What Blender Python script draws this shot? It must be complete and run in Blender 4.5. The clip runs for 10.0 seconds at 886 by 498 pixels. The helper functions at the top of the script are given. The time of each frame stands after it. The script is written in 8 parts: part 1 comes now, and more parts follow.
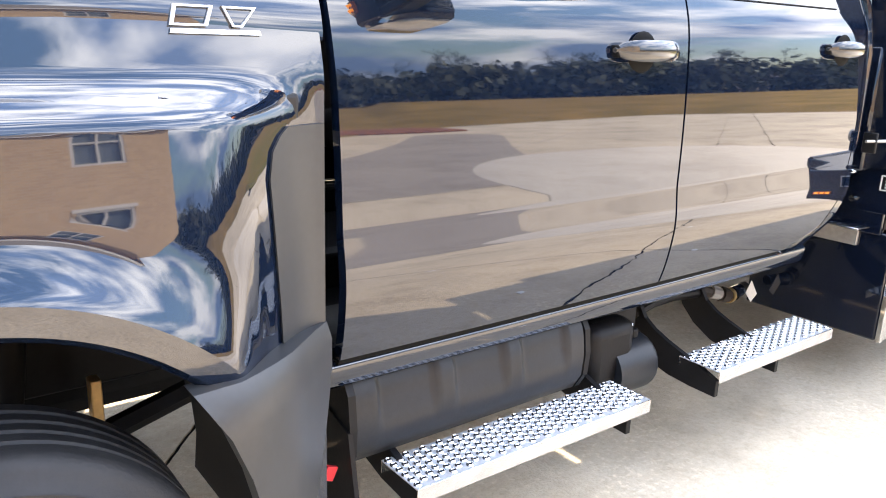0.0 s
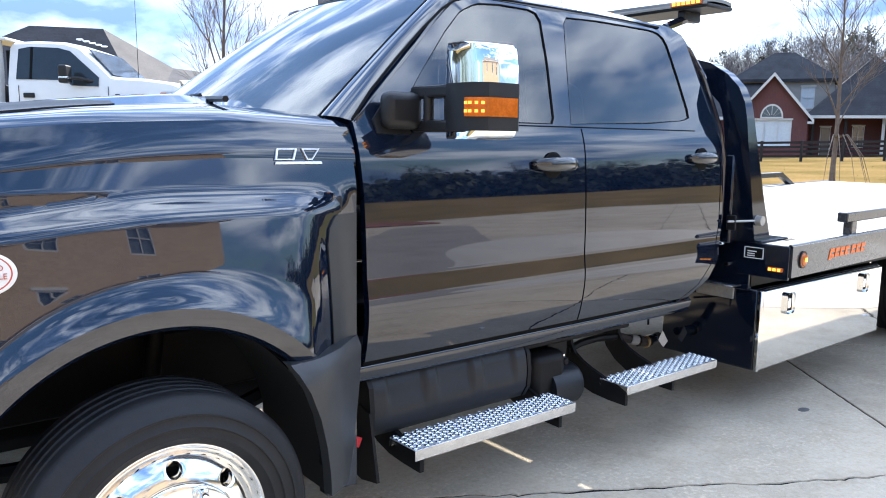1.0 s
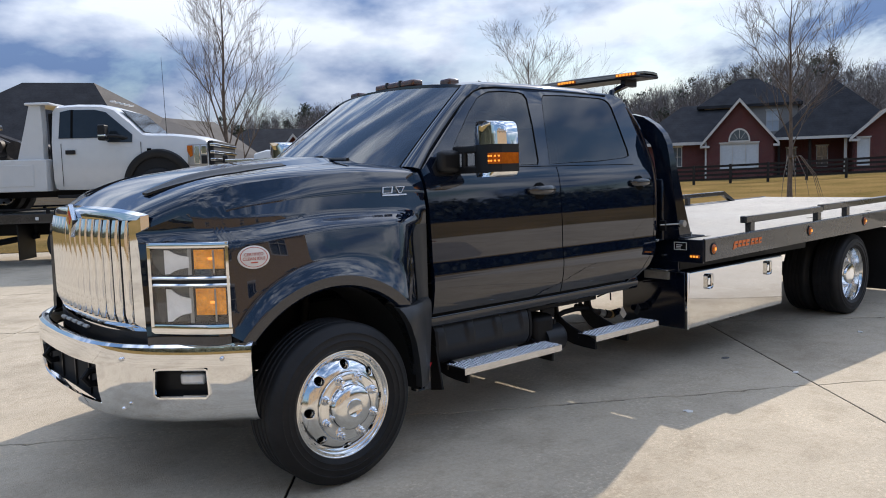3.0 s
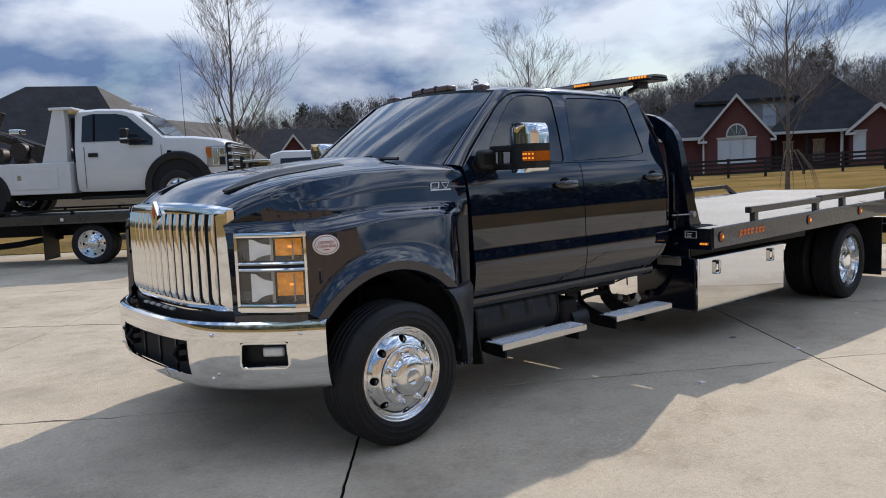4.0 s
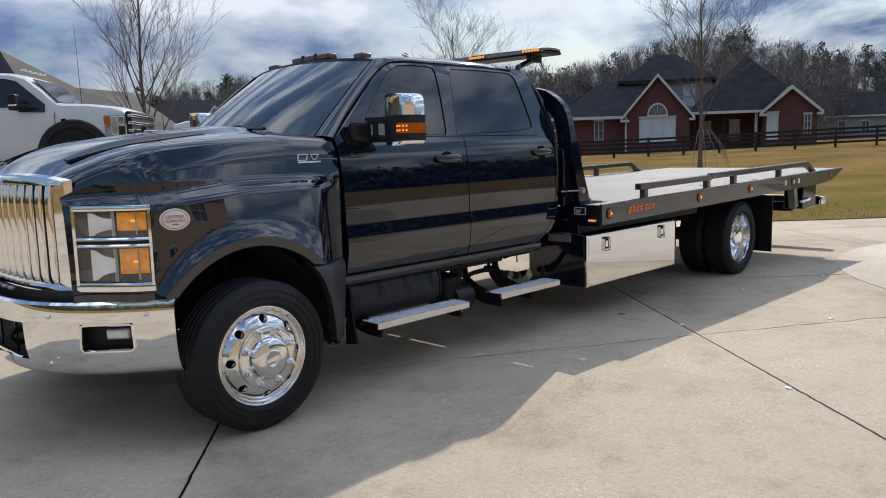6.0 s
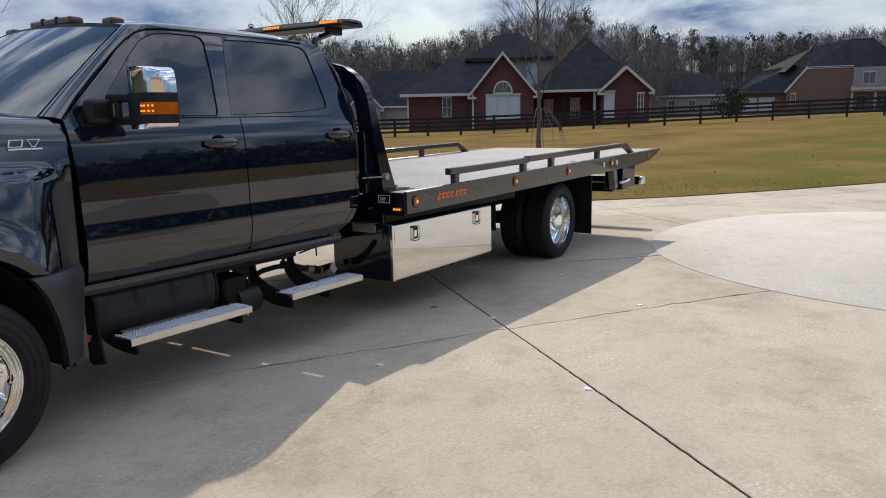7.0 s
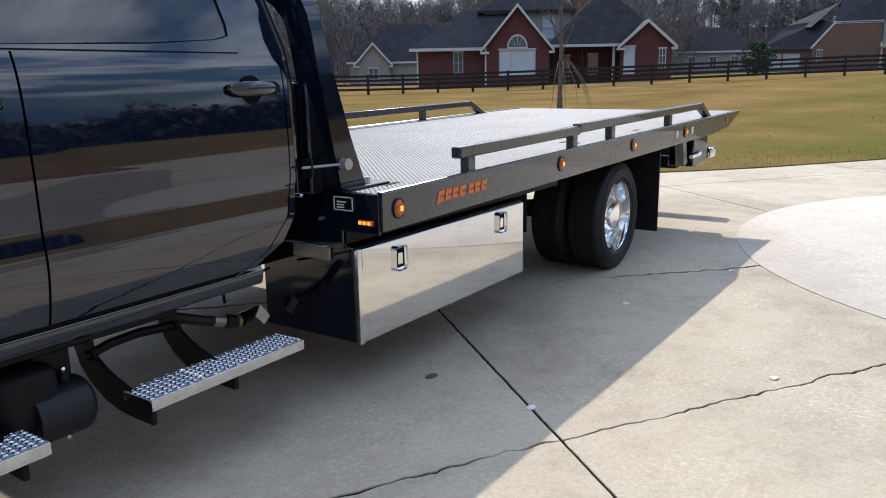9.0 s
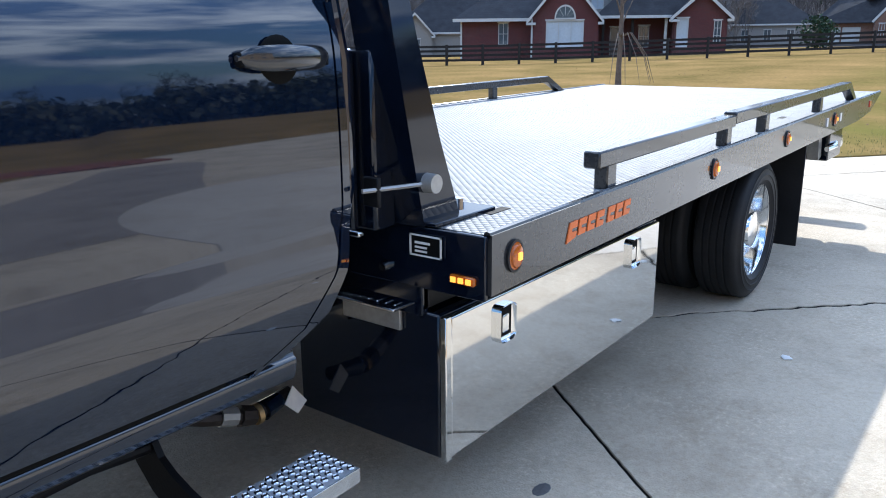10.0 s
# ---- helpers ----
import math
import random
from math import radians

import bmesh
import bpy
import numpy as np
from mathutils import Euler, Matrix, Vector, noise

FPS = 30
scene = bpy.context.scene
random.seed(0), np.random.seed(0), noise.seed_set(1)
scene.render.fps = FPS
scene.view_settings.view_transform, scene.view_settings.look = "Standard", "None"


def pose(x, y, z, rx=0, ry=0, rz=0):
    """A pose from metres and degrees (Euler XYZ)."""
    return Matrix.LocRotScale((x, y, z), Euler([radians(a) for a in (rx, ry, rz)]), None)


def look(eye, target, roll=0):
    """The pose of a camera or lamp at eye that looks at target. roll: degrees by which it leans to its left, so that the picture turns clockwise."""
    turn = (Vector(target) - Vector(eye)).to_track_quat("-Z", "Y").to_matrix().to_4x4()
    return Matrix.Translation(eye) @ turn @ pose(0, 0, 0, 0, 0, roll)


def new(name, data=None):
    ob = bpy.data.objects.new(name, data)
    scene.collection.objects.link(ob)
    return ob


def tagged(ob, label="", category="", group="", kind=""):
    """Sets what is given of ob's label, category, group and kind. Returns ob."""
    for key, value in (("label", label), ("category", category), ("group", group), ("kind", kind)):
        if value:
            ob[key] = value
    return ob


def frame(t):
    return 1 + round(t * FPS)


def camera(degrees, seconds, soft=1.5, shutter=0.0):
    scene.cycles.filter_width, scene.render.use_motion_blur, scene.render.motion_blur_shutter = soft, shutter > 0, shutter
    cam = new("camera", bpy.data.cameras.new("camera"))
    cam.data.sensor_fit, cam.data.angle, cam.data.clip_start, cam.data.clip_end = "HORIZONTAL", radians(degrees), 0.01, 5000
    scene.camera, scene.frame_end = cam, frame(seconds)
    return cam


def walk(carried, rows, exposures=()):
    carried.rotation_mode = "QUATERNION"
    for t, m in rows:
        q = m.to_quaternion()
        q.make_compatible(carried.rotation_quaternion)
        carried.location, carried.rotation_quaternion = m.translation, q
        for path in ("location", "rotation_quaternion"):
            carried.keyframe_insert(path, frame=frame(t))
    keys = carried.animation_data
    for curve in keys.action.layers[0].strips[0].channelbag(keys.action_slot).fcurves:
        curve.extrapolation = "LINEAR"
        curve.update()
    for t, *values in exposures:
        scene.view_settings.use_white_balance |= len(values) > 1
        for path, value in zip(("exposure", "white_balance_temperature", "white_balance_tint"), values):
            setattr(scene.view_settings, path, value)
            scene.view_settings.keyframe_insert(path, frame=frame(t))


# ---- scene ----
cam = camera(60.0, 10.0, 1.0)
PATH = [
    (0, (-0.03, -2.333, 1.413), (1.139, -0.802, 0.876), 2.0),
    (0.5, (-0.261, -2.771, 1.485), (1.006, -1.269, 1.11), 1.3),
    (1, (-0.67, -3.124, 1.482), (0.578, -1.587, 1.2), 0.8),
    (1.5, (-0.975, -3.539, 1.477), (0.15, -1.913, 1.175), -1.6),
    (2, (-1.309, -3.825, 1.47), (-0.13, -2.235, 1.181), -1.8),
    (2.5, (-1.639, -4.077, 1.505), (-0.362, -2.551, 1.308), -1.1),
    (4, (-2.522, -4.508, 1.504), (-1.23, -2.995, 1.307), -2.3),
    (4.5, (-2.579, -4.528, 1.503), (-1.287, -3.024, 1.243), -2.2),
    (5, (-2.559, -4.577, 1.506), (-1.241, -3.095, 1.245), -2.2),
    (6.5, (-1.833, -4.618, 1.465), (-0.315, -3.349, 1.17), -1.2),
    (7, (-1.456, -4.598, 1.51), (0.188, -3.509, 1.174), -1.1),
    (7.5, (-0.908, -4.438, 1.529), (0.807, -3.47, 1.183), -1.3),
    (8, (-0.429, -4.113, 1.524), (1.253, -3.089, 1.176), -1.7),
    (8.5, (0.16, -3.732, 1.473), (1.798, -2.651, 1.09), -1.5),
    (9, (0.652, -3.244, 1.449), (2.262, -2.143, 1.007), -0.9),
    (9.5, (1.155, -2.816, 1.426), (2.732, -1.681, 0.953), -0.7),
    (10, (1.544, -2.298, 1.431), (3.084, -1.128, 0.922), -0.4),
]
EXPOSURES = [(0, 2.95, 6900, 12), (0.5, 2.2, 6450, 10), (1, 1.65, 5790, 8), (1.5, 1.1, 6050, 9), (2, 0.84, 6120, 10), (2.5, 0.54, 6120, 10), (4, 0.0, 6120, 10), (4.5, 0.0, 6100, 10),
             (5, 0.0, 6120, 10), (6.5, 0.08, 6280, 10), (7.5, 0.0, 6250, 10), (8.5, 0.1, 6180, 10), (9, 0.45, 5920, 9), (9.5, 0.67, 5640, 8), (10, 1.04, 5300, 7)]
walk(cam, [(t, look(eye, target, roll)) for t, eye, target, roll in PATH], EXPOSURES)

# ---- world, sun ----
SUN_AZ, SUN_EL = 25.8, 34.5          # degrees from +x, and above the horizon
sun_way = Vector((math.cos(radians(SUN_EL)) * math.cos(radians(SUN_AZ)), math.cos(radians(SUN_EL)) * math.sin(radians(SUN_AZ)), math.sin(radians(SUN_EL))))
world = bpy.data.worlds.new("sky")
scene.world = world
world.use_nodes = True
wn, wl = world.node_tree.nodes, world.node_tree.links
sky = wn.new("ShaderNodeTexSky")
sky.sky_type, sky.sun_disc = "NISHITA", False
sky.sun_elevation, sky.sun_rotation = radians(SUN_EL), radians(90 - SUN_AZ)
sky.air_density, sky.dust_density, sky.ozone_density = 1.2, 1.0, 3.8
coord = wn.new("ShaderNodeTexCoord")
split = wn.new("ShaderNodeSeparateXYZ")
drift = (3.7, 1.3)                    # which part of the cloud field stands overhead
wl.new(coord.outputs["Generated"], split.inputs[0])


def wmath(op, a, b=None, clamp=False):
    n = wn.new("ShaderNodeMath")
    n.operation, n.use_clamp = op, clamp
    for k, v in enumerate((a, b)):
        if v is None:
            continue
        if isinstance(v, (int, float)):
            n.inputs[k].default_value = v
        else:
            wl.new(v, n.inputs[k])
    return n.outputs[0]


high = wmath("MAXIMUM", split.outputs[2], 0.0)
plane = wn.new("ShaderNodeCombineXYZ")
wl.new(wmath("ADD", split.outputs[0], drift[0]), plane.inputs[0]), wl.new(wmath("ADD", split.outputs[1], drift[1]), plane.inputs[1]), wl.new(wmath("MULTIPLY", high, 2.3), plane.inputs[2])
clouds = wn.new("ShaderNodeTexNoise")
clouds.inputs["Scale"].default_value, clouds.inputs["Detail"].default_value = 2.6, 12.0
clouds.inputs["Roughness"].default_value, clouds.inputs["Distortion"].default_value = 0.58, 0.35
wl.new(plane.outputs[0], clouds.inputs["Vector"])
cover = wn.new("ShaderNodeValToRGB")
cover.color_ramp.elements[0].position, cover.color_ramp.elements[1].position = 0.40, 0.52
shade = wn.new("ShaderNodeTexNoise")
shade.inputs["Scale"].default_value, shade.inputs["Detail"].default_value = 4.2, 8.0
wl.new(plane.outputs[0], shade.inputs["Vector"])
tone = wn.new("ShaderNodeValToRGB")
tone.color_ramp.elements[0].position, tone.color_ramp.elements[1].position = 0.42, 0.60
tone.color_ramp.elements[0].color, tone.color_ramp.elements[1].color = (1.8, 2.7, 4.7, 1), (9.1, 9.5, 10.3, 1)
wl.new(shade.outputs[0], tone.inputs[0])
mixsky = wn.new("ShaderNodeMix")
mixsky.data_type = "RGBA"
wl.new(cover.outputs[0], mixsky.inputs[0]), wl.new(sky.outputs[0], mixsky.inputs[6]), wl.new(tone.outputs[0], mixsky.inputs[7])
back = wn["Background"]
back.inputs[1].default_value = 0.1
# clouds thin out and brighten overhead
bright = wn.new("ShaderNodeMapRange")
bright.inputs["From Max"].default_value, bright.inputs["To Min"].default_value, bright.inputs["To Max"].default_value = 0.6, 0.58, 1.58
wl.new(high, bright.inputs[0])
glow = wn.new("ShaderNodeVectorMath")
glow.operation = "SCALE"
# the sky is clearer and deeper on the side away from the sun
facing_sun = wn.new("ShaderNodeVectorMath")
facing_sun.operation = "DOT_PRODUCT"
facing_sun.inputs[1].default_value = (-math.cos(radians(SUN_AZ)), -math.sin(radians(SUN_AZ)), 0)
wl.new(coord.outputs["Generated"], facing_sun.inputs[0])
away = wmath("MAXIMUM", facing_sun.outputs["Value"], 0.0)
wl.new(wmath("SUBTRACT", clouds.outputs[0], wmath("MULTIPLY", away, 0.10)), cover.inputs[0])
lit_side = wmath("SUBTRACT", 1.0, wmath("MULTIPLY", away, 0.22))
wl.new(mixsky.outputs[2], glow.inputs[0]), wl.new(wmath("MULTIPLY", bright.outputs[0], lit_side), glow.inputs["Scale"])
wl.new(glow.outputs[0], back.inputs[0])
sun = new("sun", bpy.data.lights.new("sun", "SUN"))
sun.data.energy, sun.data.angle, sun.data.color = 3.35, radians(0.6), (1.0, 0.875, 0.715)
sun.matrix_world = look((0, 0, 50), Vector((0, 0, 50)) - sun_way)


# ---- materials ----
def material(name, base, rough=0.5, metal=0.0, coat=0.0, vary=0.12, scale=6.0, fine=60.0, bump=0.0, bump_scale=80.0,
             transmission=0.0, emission=0.0, ior=1.45, second=None, rough_vary=0.08, spec=0.5, per_island=0.0, per_object=0.0):
    """A surface with variation at two scales: broad patches and fine grain, on object coordinates."""
    m = bpy.data.materials.new(name)
    m.use_nodes = True
    n, l = m.node_tree.nodes, m.node_tree.links
    p = n["Principled BSDF"]
    p.inputs["Base Color"].default_value = (*base, 1)
    p.inputs["Roughness"].default_value, p.inputs["Metallic"].default_value = rough, metal
    p.inputs["Coat Weight"].default_value, p.inputs["Coat Roughness"].default_value = coat, 0.015
    p.inputs["Transmission Weight"].default_value, p.inputs["IOR"].default_value = transmission, ior
    p.inputs["Specular IOR Level"].default_value = spec
    if emission:
        p.inputs["Emission Color"].default_value, p.inputs["Emission Strength"].default_value = (*base, 1), emission
    tc = n.new("ShaderNodeTexCoord")
    if vary:
        broad, grain = n.new("ShaderNodeTexNoise"), n.new("ShaderNodeTexNoise")
        for t, s in ((broad, scale), (grain, fine)):
            t.inputs["Scale"].default_value, t.inputs["Detail"].default_value = s, 6.0
            l.new(tc.outputs["Object"], t.inputs["Vector"])
        both = n.new("ShaderNodeMix")
        both.inputs[0].default_value = 0.4
        l.new(broad.outputs[0], both.inputs[2]), l.new(grain.outputs[0], both.inputs[3])
        ramp = n.new("ShaderNodeValToRGB")
        ramp.color_ramp.elements[0].position, ramp.color_ramp.elements[1].position = 0.32, 0.68
        dark = second or tuple(c * (1 - vary) for c in base)
        ramp.color_ramp.elements[0].color = (*dark, 1)
        ramp.color_ramp.elements[1].color = (*(min(1.0, c * (1 + vary)) for c in base), 1)
        l.new(both.outputs[0], ramp.inputs[0])
        colour = ramp.outputs[0]
        if per_island or per_object:
            src = n.new("ShaderNodeNewGeometry").outputs["Random Per Island"] if per_island else n.new("ShaderNodeObjectInfo").outputs["Random"]
            mr = n.new("ShaderNodeMapRange")
            mr.inputs["To Min"].default_value, mr.inputs["To Max"].default_value = 1 - (per_island or per_object), 1 + (per_island or per_object)
            l.new(src, mr.inputs[0])
            hs = n.new("ShaderNodeHueSaturation")
            l.new(mr.outputs[0], hs.inputs["Value"]), l.new(colour, hs.inputs["Color"])
            colour = hs.outputs[0]
        l.new(colour, p.inputs["Base Color"])
        if rough_vary:
            rr = n.new("ShaderNodeMapRange")
            rr.inputs["To Min"].default_value, rr.inputs["To Max"].default_value = max(0, rough - rough_vary), min(1, rough + rough_vary)
            l.new(both.outputs[0], rr.inputs[0]), l.new(rr.outputs[0], p.inputs["Roughness"])
    if bump:
        b, t = n.new("ShaderNodeBump"), n.new("ShaderNodeTexNoise")
        t.inputs["Scale"].default_value, t.inputs["Detail"].default_value = bump_scale, 5.0
        b.inputs["Strength"].default_value, b.inputs["Distance"].default_value = bump, 0.01
        l.new(tc.outputs["Object"], t.inputs["Vector"]), l.new(t.outputs[0], b.inputs["Height"]), l.new(b.outputs[0], p.inputs["Normal"])
    return m


def pattern_bump(m, kind, sx, sy, strength, distance=0.004, axes="XY"):
    """Relief in rows: 'plate' for tread plate, 'courses' for brick or shingle courses."""
    n, l = m.node_tree.nodes, m.node_tree.links
    p = n["Principled BSDF"]
    tc, sep = n.new("ShaderNodeTexCoord"), n.new("ShaderNodeSeparateXYZ")
    l.new(tc.outputs["Object"], sep.inputs[0])

    def f(op, a, b=None):
        x = n.new("ShaderNodeMath")
        x.operation = op
        for k, v in enumerate((a, b)):
            if isinstance(v, (int, float)):
                x.inputs[k].default_value = v
            elif v is not None:
                l.new(v, x.inputs[k])
        return x.outputs[0]
    u, v = sep.outputs["XYZ".index(axes[0])], sep.outputs["XYZ".index(axes[1])]
    a, b = f("SINE", f("MULTIPLY", f("ADD", u, v), sx)), f("SINE", f("MULTIPLY", f("SUBTRACT", u, v), sy))
    h = f("POWER", f("ABSOLUTE", f("MULTIPLY", a, b)), 0.7) if kind == "plate" else f("FRACT", f("MULTIPLY", v, sy))
    bump = n.new("ShaderNodeBump")
    bump.inputs["Strength"].default_value, bump.inputs["Distance"].default_value = strength, distance
    l.new(h, bump.inputs["Height"]), l.new(bump.outputs[0], p.inputs["Normal"])
    return m


def coursed(m, colours, mortar, w, h, axes="XZ"):
    """Brick courses as colour and shallow relief for walls that stay far off."""
    n, l = m.node_tree.nodes, m.node_tree.links
    p = n["Principled BSDF"]
    tc, sep, com, br = n.new("ShaderNodeTexCoord"), n.new("ShaderNodeSeparateXYZ"), n.new("ShaderNodeCombineXYZ"), n.new("ShaderNodeTexBrick")
    l.new(tc.outputs["Object"], sep.inputs[0])
    add = n.new("ShaderNodeMath")
    l.new(sep.outputs[0], add.inputs[0]), l.new(sep.outputs[1], add.inputs[1])
    l.new(add.outputs[0], com.inputs[0]), l.new(sep.outputs[2], com.inputs[1])
    br.inputs["Color1"].default_value, br.inputs["Color2"].default_value, br.inputs["Mortar"].default_value = (*colours[0], 1), (*colours[1], 1), (*mortar, 1)
    br.inputs["Scale"].default_value, br.inputs["Brick Width"].default_value, br.inputs["Row Height"].default_value, br.inputs["Mortar Size"].default_value = 1.0, w, h, h * 0.09
    l.new(com.outputs[0], br.inputs["Vector"]), l.new(br.outputs["Color"], p.inputs["Base Color"])
    return m


navy = material("navy_paint", (0.0030, 0.0068, 0.0180), 0.025, vary=0.15, rough_vary=0.012, ior=1.82)
black_gloss = material("black_gloss_paint", (0.0035, 0.006, 0.014), 0.06, vary=0.2, rough_vary=0.03, ior=1.55)
bed_paint = material("charcoal_bed_paint", (0.028, 0.028, 0.029), 0.28, 0.0, 0.6, vary=0.2, scale=3, rough_vary=0.08)
black_plastic = material("black_plastic", (0.014, 0.014, 0.015), 0.42, vary=0.25, spec=0.35, bump=0.06, bump_scale=300)
flare_plastic = material("satin_flare", (0.030, 0.031, 0.033), 0.36, 0.0, 0.0, vary=0.15, bump=0.02, bump_scale=400)
black_frame = material("black_chassis_paint", (0.007, 0.007, 0.008), 0.5, vary=0.35, scale=9, bump=0.05, spec=0.22)
rubber = material("tyre_rubber", (0.013, 0.013, 0.014), 0.58, vary=0.3, spec=0.4, scale=12, bump=0.12, bump_scale=160)
seal = material("rubber_seal", (0.005, 0.005, 0.005), 0.7, vary=0.2, spec=0.12)
handle_grey = material("satin_grey_handle", (0.018, 0.020, 0.024), 0.14, 0.0, 0.8, vary=0.1)
tank_plastic = material("black_tank_plastic", (0.014, 0.016, 0.020), 0.40, vary=0.2, spec=0.35, bump=0.03, bump_scale=120)
chrome = material("chrome", (0.86, 0.86, 0.86), 0.035, 1.0, vary=0.02, rough_vary=0.015)
alloy = material("polished_aluminium", (0.86, 0.86, 0.85), 0.12, 1.0, vary=0.03, scale=14, rough_vary=0.03)
stainless = material("polished_stainless", (0.74, 0.73, 0.71), 0.045, 1.0, vary=0.03, scale=3, rough_vary=0.02)
tread_alu = material("grip_tread_aluminium", (0.70, 0.70, 0.71), 0.24, 1.0, vary=0.12, scale=20)
galv = pattern_bump(material("tread_plate_deck", (0.25, 0.25, 0.25), 0.62, 0.0, vary=0.22, scale=1.2, fine=14, spec=0.25), "plate", 105, 105, 1.0, 0.005)
glass_dark = material("tinted_glass", (0.06, 0.07, 0.08), 0.0, transmission=1.0, vary=0, ior=1.75)
glass_shield = material("windscreen_glass", (0.10, 0.12, 0.13), 0.0, transmission=1.0, vary=0, ior=1.9)
lens_plain = bpy.data.materials.new("thin_lamp_cover")
lens_plain.use_nodes = True
ln, ll = lens_plain.node_tree.nodes, lens_plain.node_tree.links
cover_mix, cover_clear, cover_gloss = ln.new("ShaderNodeMixShader"), ln.new("ShaderNodeBsdfTransparent"), ln.new("ShaderNodeBsdfGlossy")
cover_mix.inputs[0].default_value, cover_gloss.inputs["Roughness"].default_value = 0.05, 0.02
ll.new(cover_clear.outputs[0], cover_mix.inputs[1]), ll.new(cover_gloss.outputs[0], cover_mix.inputs[2]), ll.new(cover_mix.outputs[0], ln["Material Output"].inputs[0])
cabin = material("dark_cabin_trim", (0.012, 0.012, 0.013), 0.8, vary=0.3)
amber = material("amber_lens", (0.48, 0.115, 0.006), 0.15, vary=0.3, scale=30, fine=160, coat=0.5)
amber_glow = material("lit_amber_marker", (0.85, 0.27, 0.012), 0.12, vary=0.6, scale=34, fine=150, coat=0.5, emission=0.2)
silver = material("silver_badge", (0.75, 0.76, 0.78), 0.35, 0.5, vary=0.05)
amber_lit = material("lit_amber_led", (1.0, 0.36, 0.04), 0.2, vary=0, emission=0.9)
red_lens = material("red_lens", (0.55, 0.015, 0.015), 0.15, vary=0.1, coat=1.0)
cream_lens = material("smoked_lightbar_lens", (0.14, 0.12, 0.09), 0.12, vary=0.15, coat=1.0)
lamp_silver = material("lamp_reflector", (0.92, 0.92, 0.90), 0.16, 0.2, vary=0.1, scale=18)
lamp_grey = material("lamp_housing", (0.36, 0.35, 0.33), 0.3, 0.5, vary=0.2)
lamp_dark = material("dark_lamp_wall", (0.10, 0.10, 0.095), 0.22, 0.3, vary=0.3)
sticker_white = material("sticker_white", (0.78, 0.74, 0.68), 0.45, vary=0.04)
sticker_red = material("sticker_red", (0.50, 0.09, 0.05), 0.5, vary=0.05)
orange_mark = material("orange_vinyl", (0.75, 0.17, 0.03), 0.45, vary=0.1)
white_tag = material("white_tag", (0.75, 0.73, 0.70), 0.6, vary=0.1)
brass = material("brass_fitting", (0.55, 0.36, 0.16), 0.35, 0.9, vary=0.2)
red_plastic = material("red_plastic", (0.6, 0.03, 0.04), 0.4, vary=0.1)
truck_white = material("white_truck_paint", (0.66, 0.66, 0.65), 0.3, 0.0, 0.8, vary=0.03)
greasy = material("greasy_iron", (0.035, 0.027, 0.022), 0.5, 0.4, vary=0.5, scale=10)
tread_base = material("worn_tread_base", (0.46, 0.47, 0.49), 0.5, 0.35, vary=0.3, scale=20)


def greened(m):
    """Greener growth along the concrete's edge, in uneven patches."""
    n, l = m.node_tree.nodes, m.node_tree.links
    p = n["Principled BSDF"]
    colour = p.inputs["Base Color"].links[0].from_socket
    tc, sep, near, t, mul, x = (n.new("ShaderNode" + k) for k in ("TexCoord", "SeparateXYZ", "MapRange", "TexNoise", "Math", "Mix"))
    l.new(tc.outputs["Object"], sep.inputs[0]), l.new(sep.outputs[1], near.inputs[0])
    near.inputs["From Min"].default_value, near.inputs["From Max"].default_value = 4.5, -1.5
    t.inputs["Scale"].default_value, t.inputs["Detail"].default_value = 0.35, 8.0
    l.new(tc.outputs["Object"], t.inputs["Vector"])
    r = n.new("ShaderNodeMapRange")
    r.inputs["From Min"].default_value, r.inputs["From Max"].default_value = 0.30, 0.62
    l.new(t.outputs[0], r.inputs[0])
    mul.operation = "MULTIPLY"
    east, both = n.new("ShaderNodeMapRange"), n.new("ShaderNodeMath")
    east.inputs["From Min"].default_value, east.inputs["From Max"].default_value = 9.0, 15.0
    l.new(sep.outputs[0], east.inputs[0])
    both.operation = "MULTIPLY"
    south, strip = n.new("ShaderNodeMapRange"), n.new("ShaderNodeMath")
    south.inputs["From Min"].default_value, south.inputs["From Max"].default_value = -13.0, -7.0
    l.new(sep.outputs[1], south.inputs[0])
    strip.operation = "MULTIPLY"
    l.new(near.outputs[0], strip.inputs[0]), l.new(south.outputs[0], strip.inputs[1])
    l.new(strip.outputs[0], both.inputs[0]), l.new(east.outputs[0], both.inputs[1])
    l.new(both.outputs[0], mul.inputs[0]), l.new(r.outputs[0], mul.inputs[1])
    x.data_type = "RGBA"
    x.inputs[7].default_value = (0.135, 0.128, 0.032, 1)
    l.new(mul.outputs[0], x.inputs[0]), l.new(colour, x.inputs[6]), l.new(x.outputs[2], p.inputs["Base Color"])
    return m


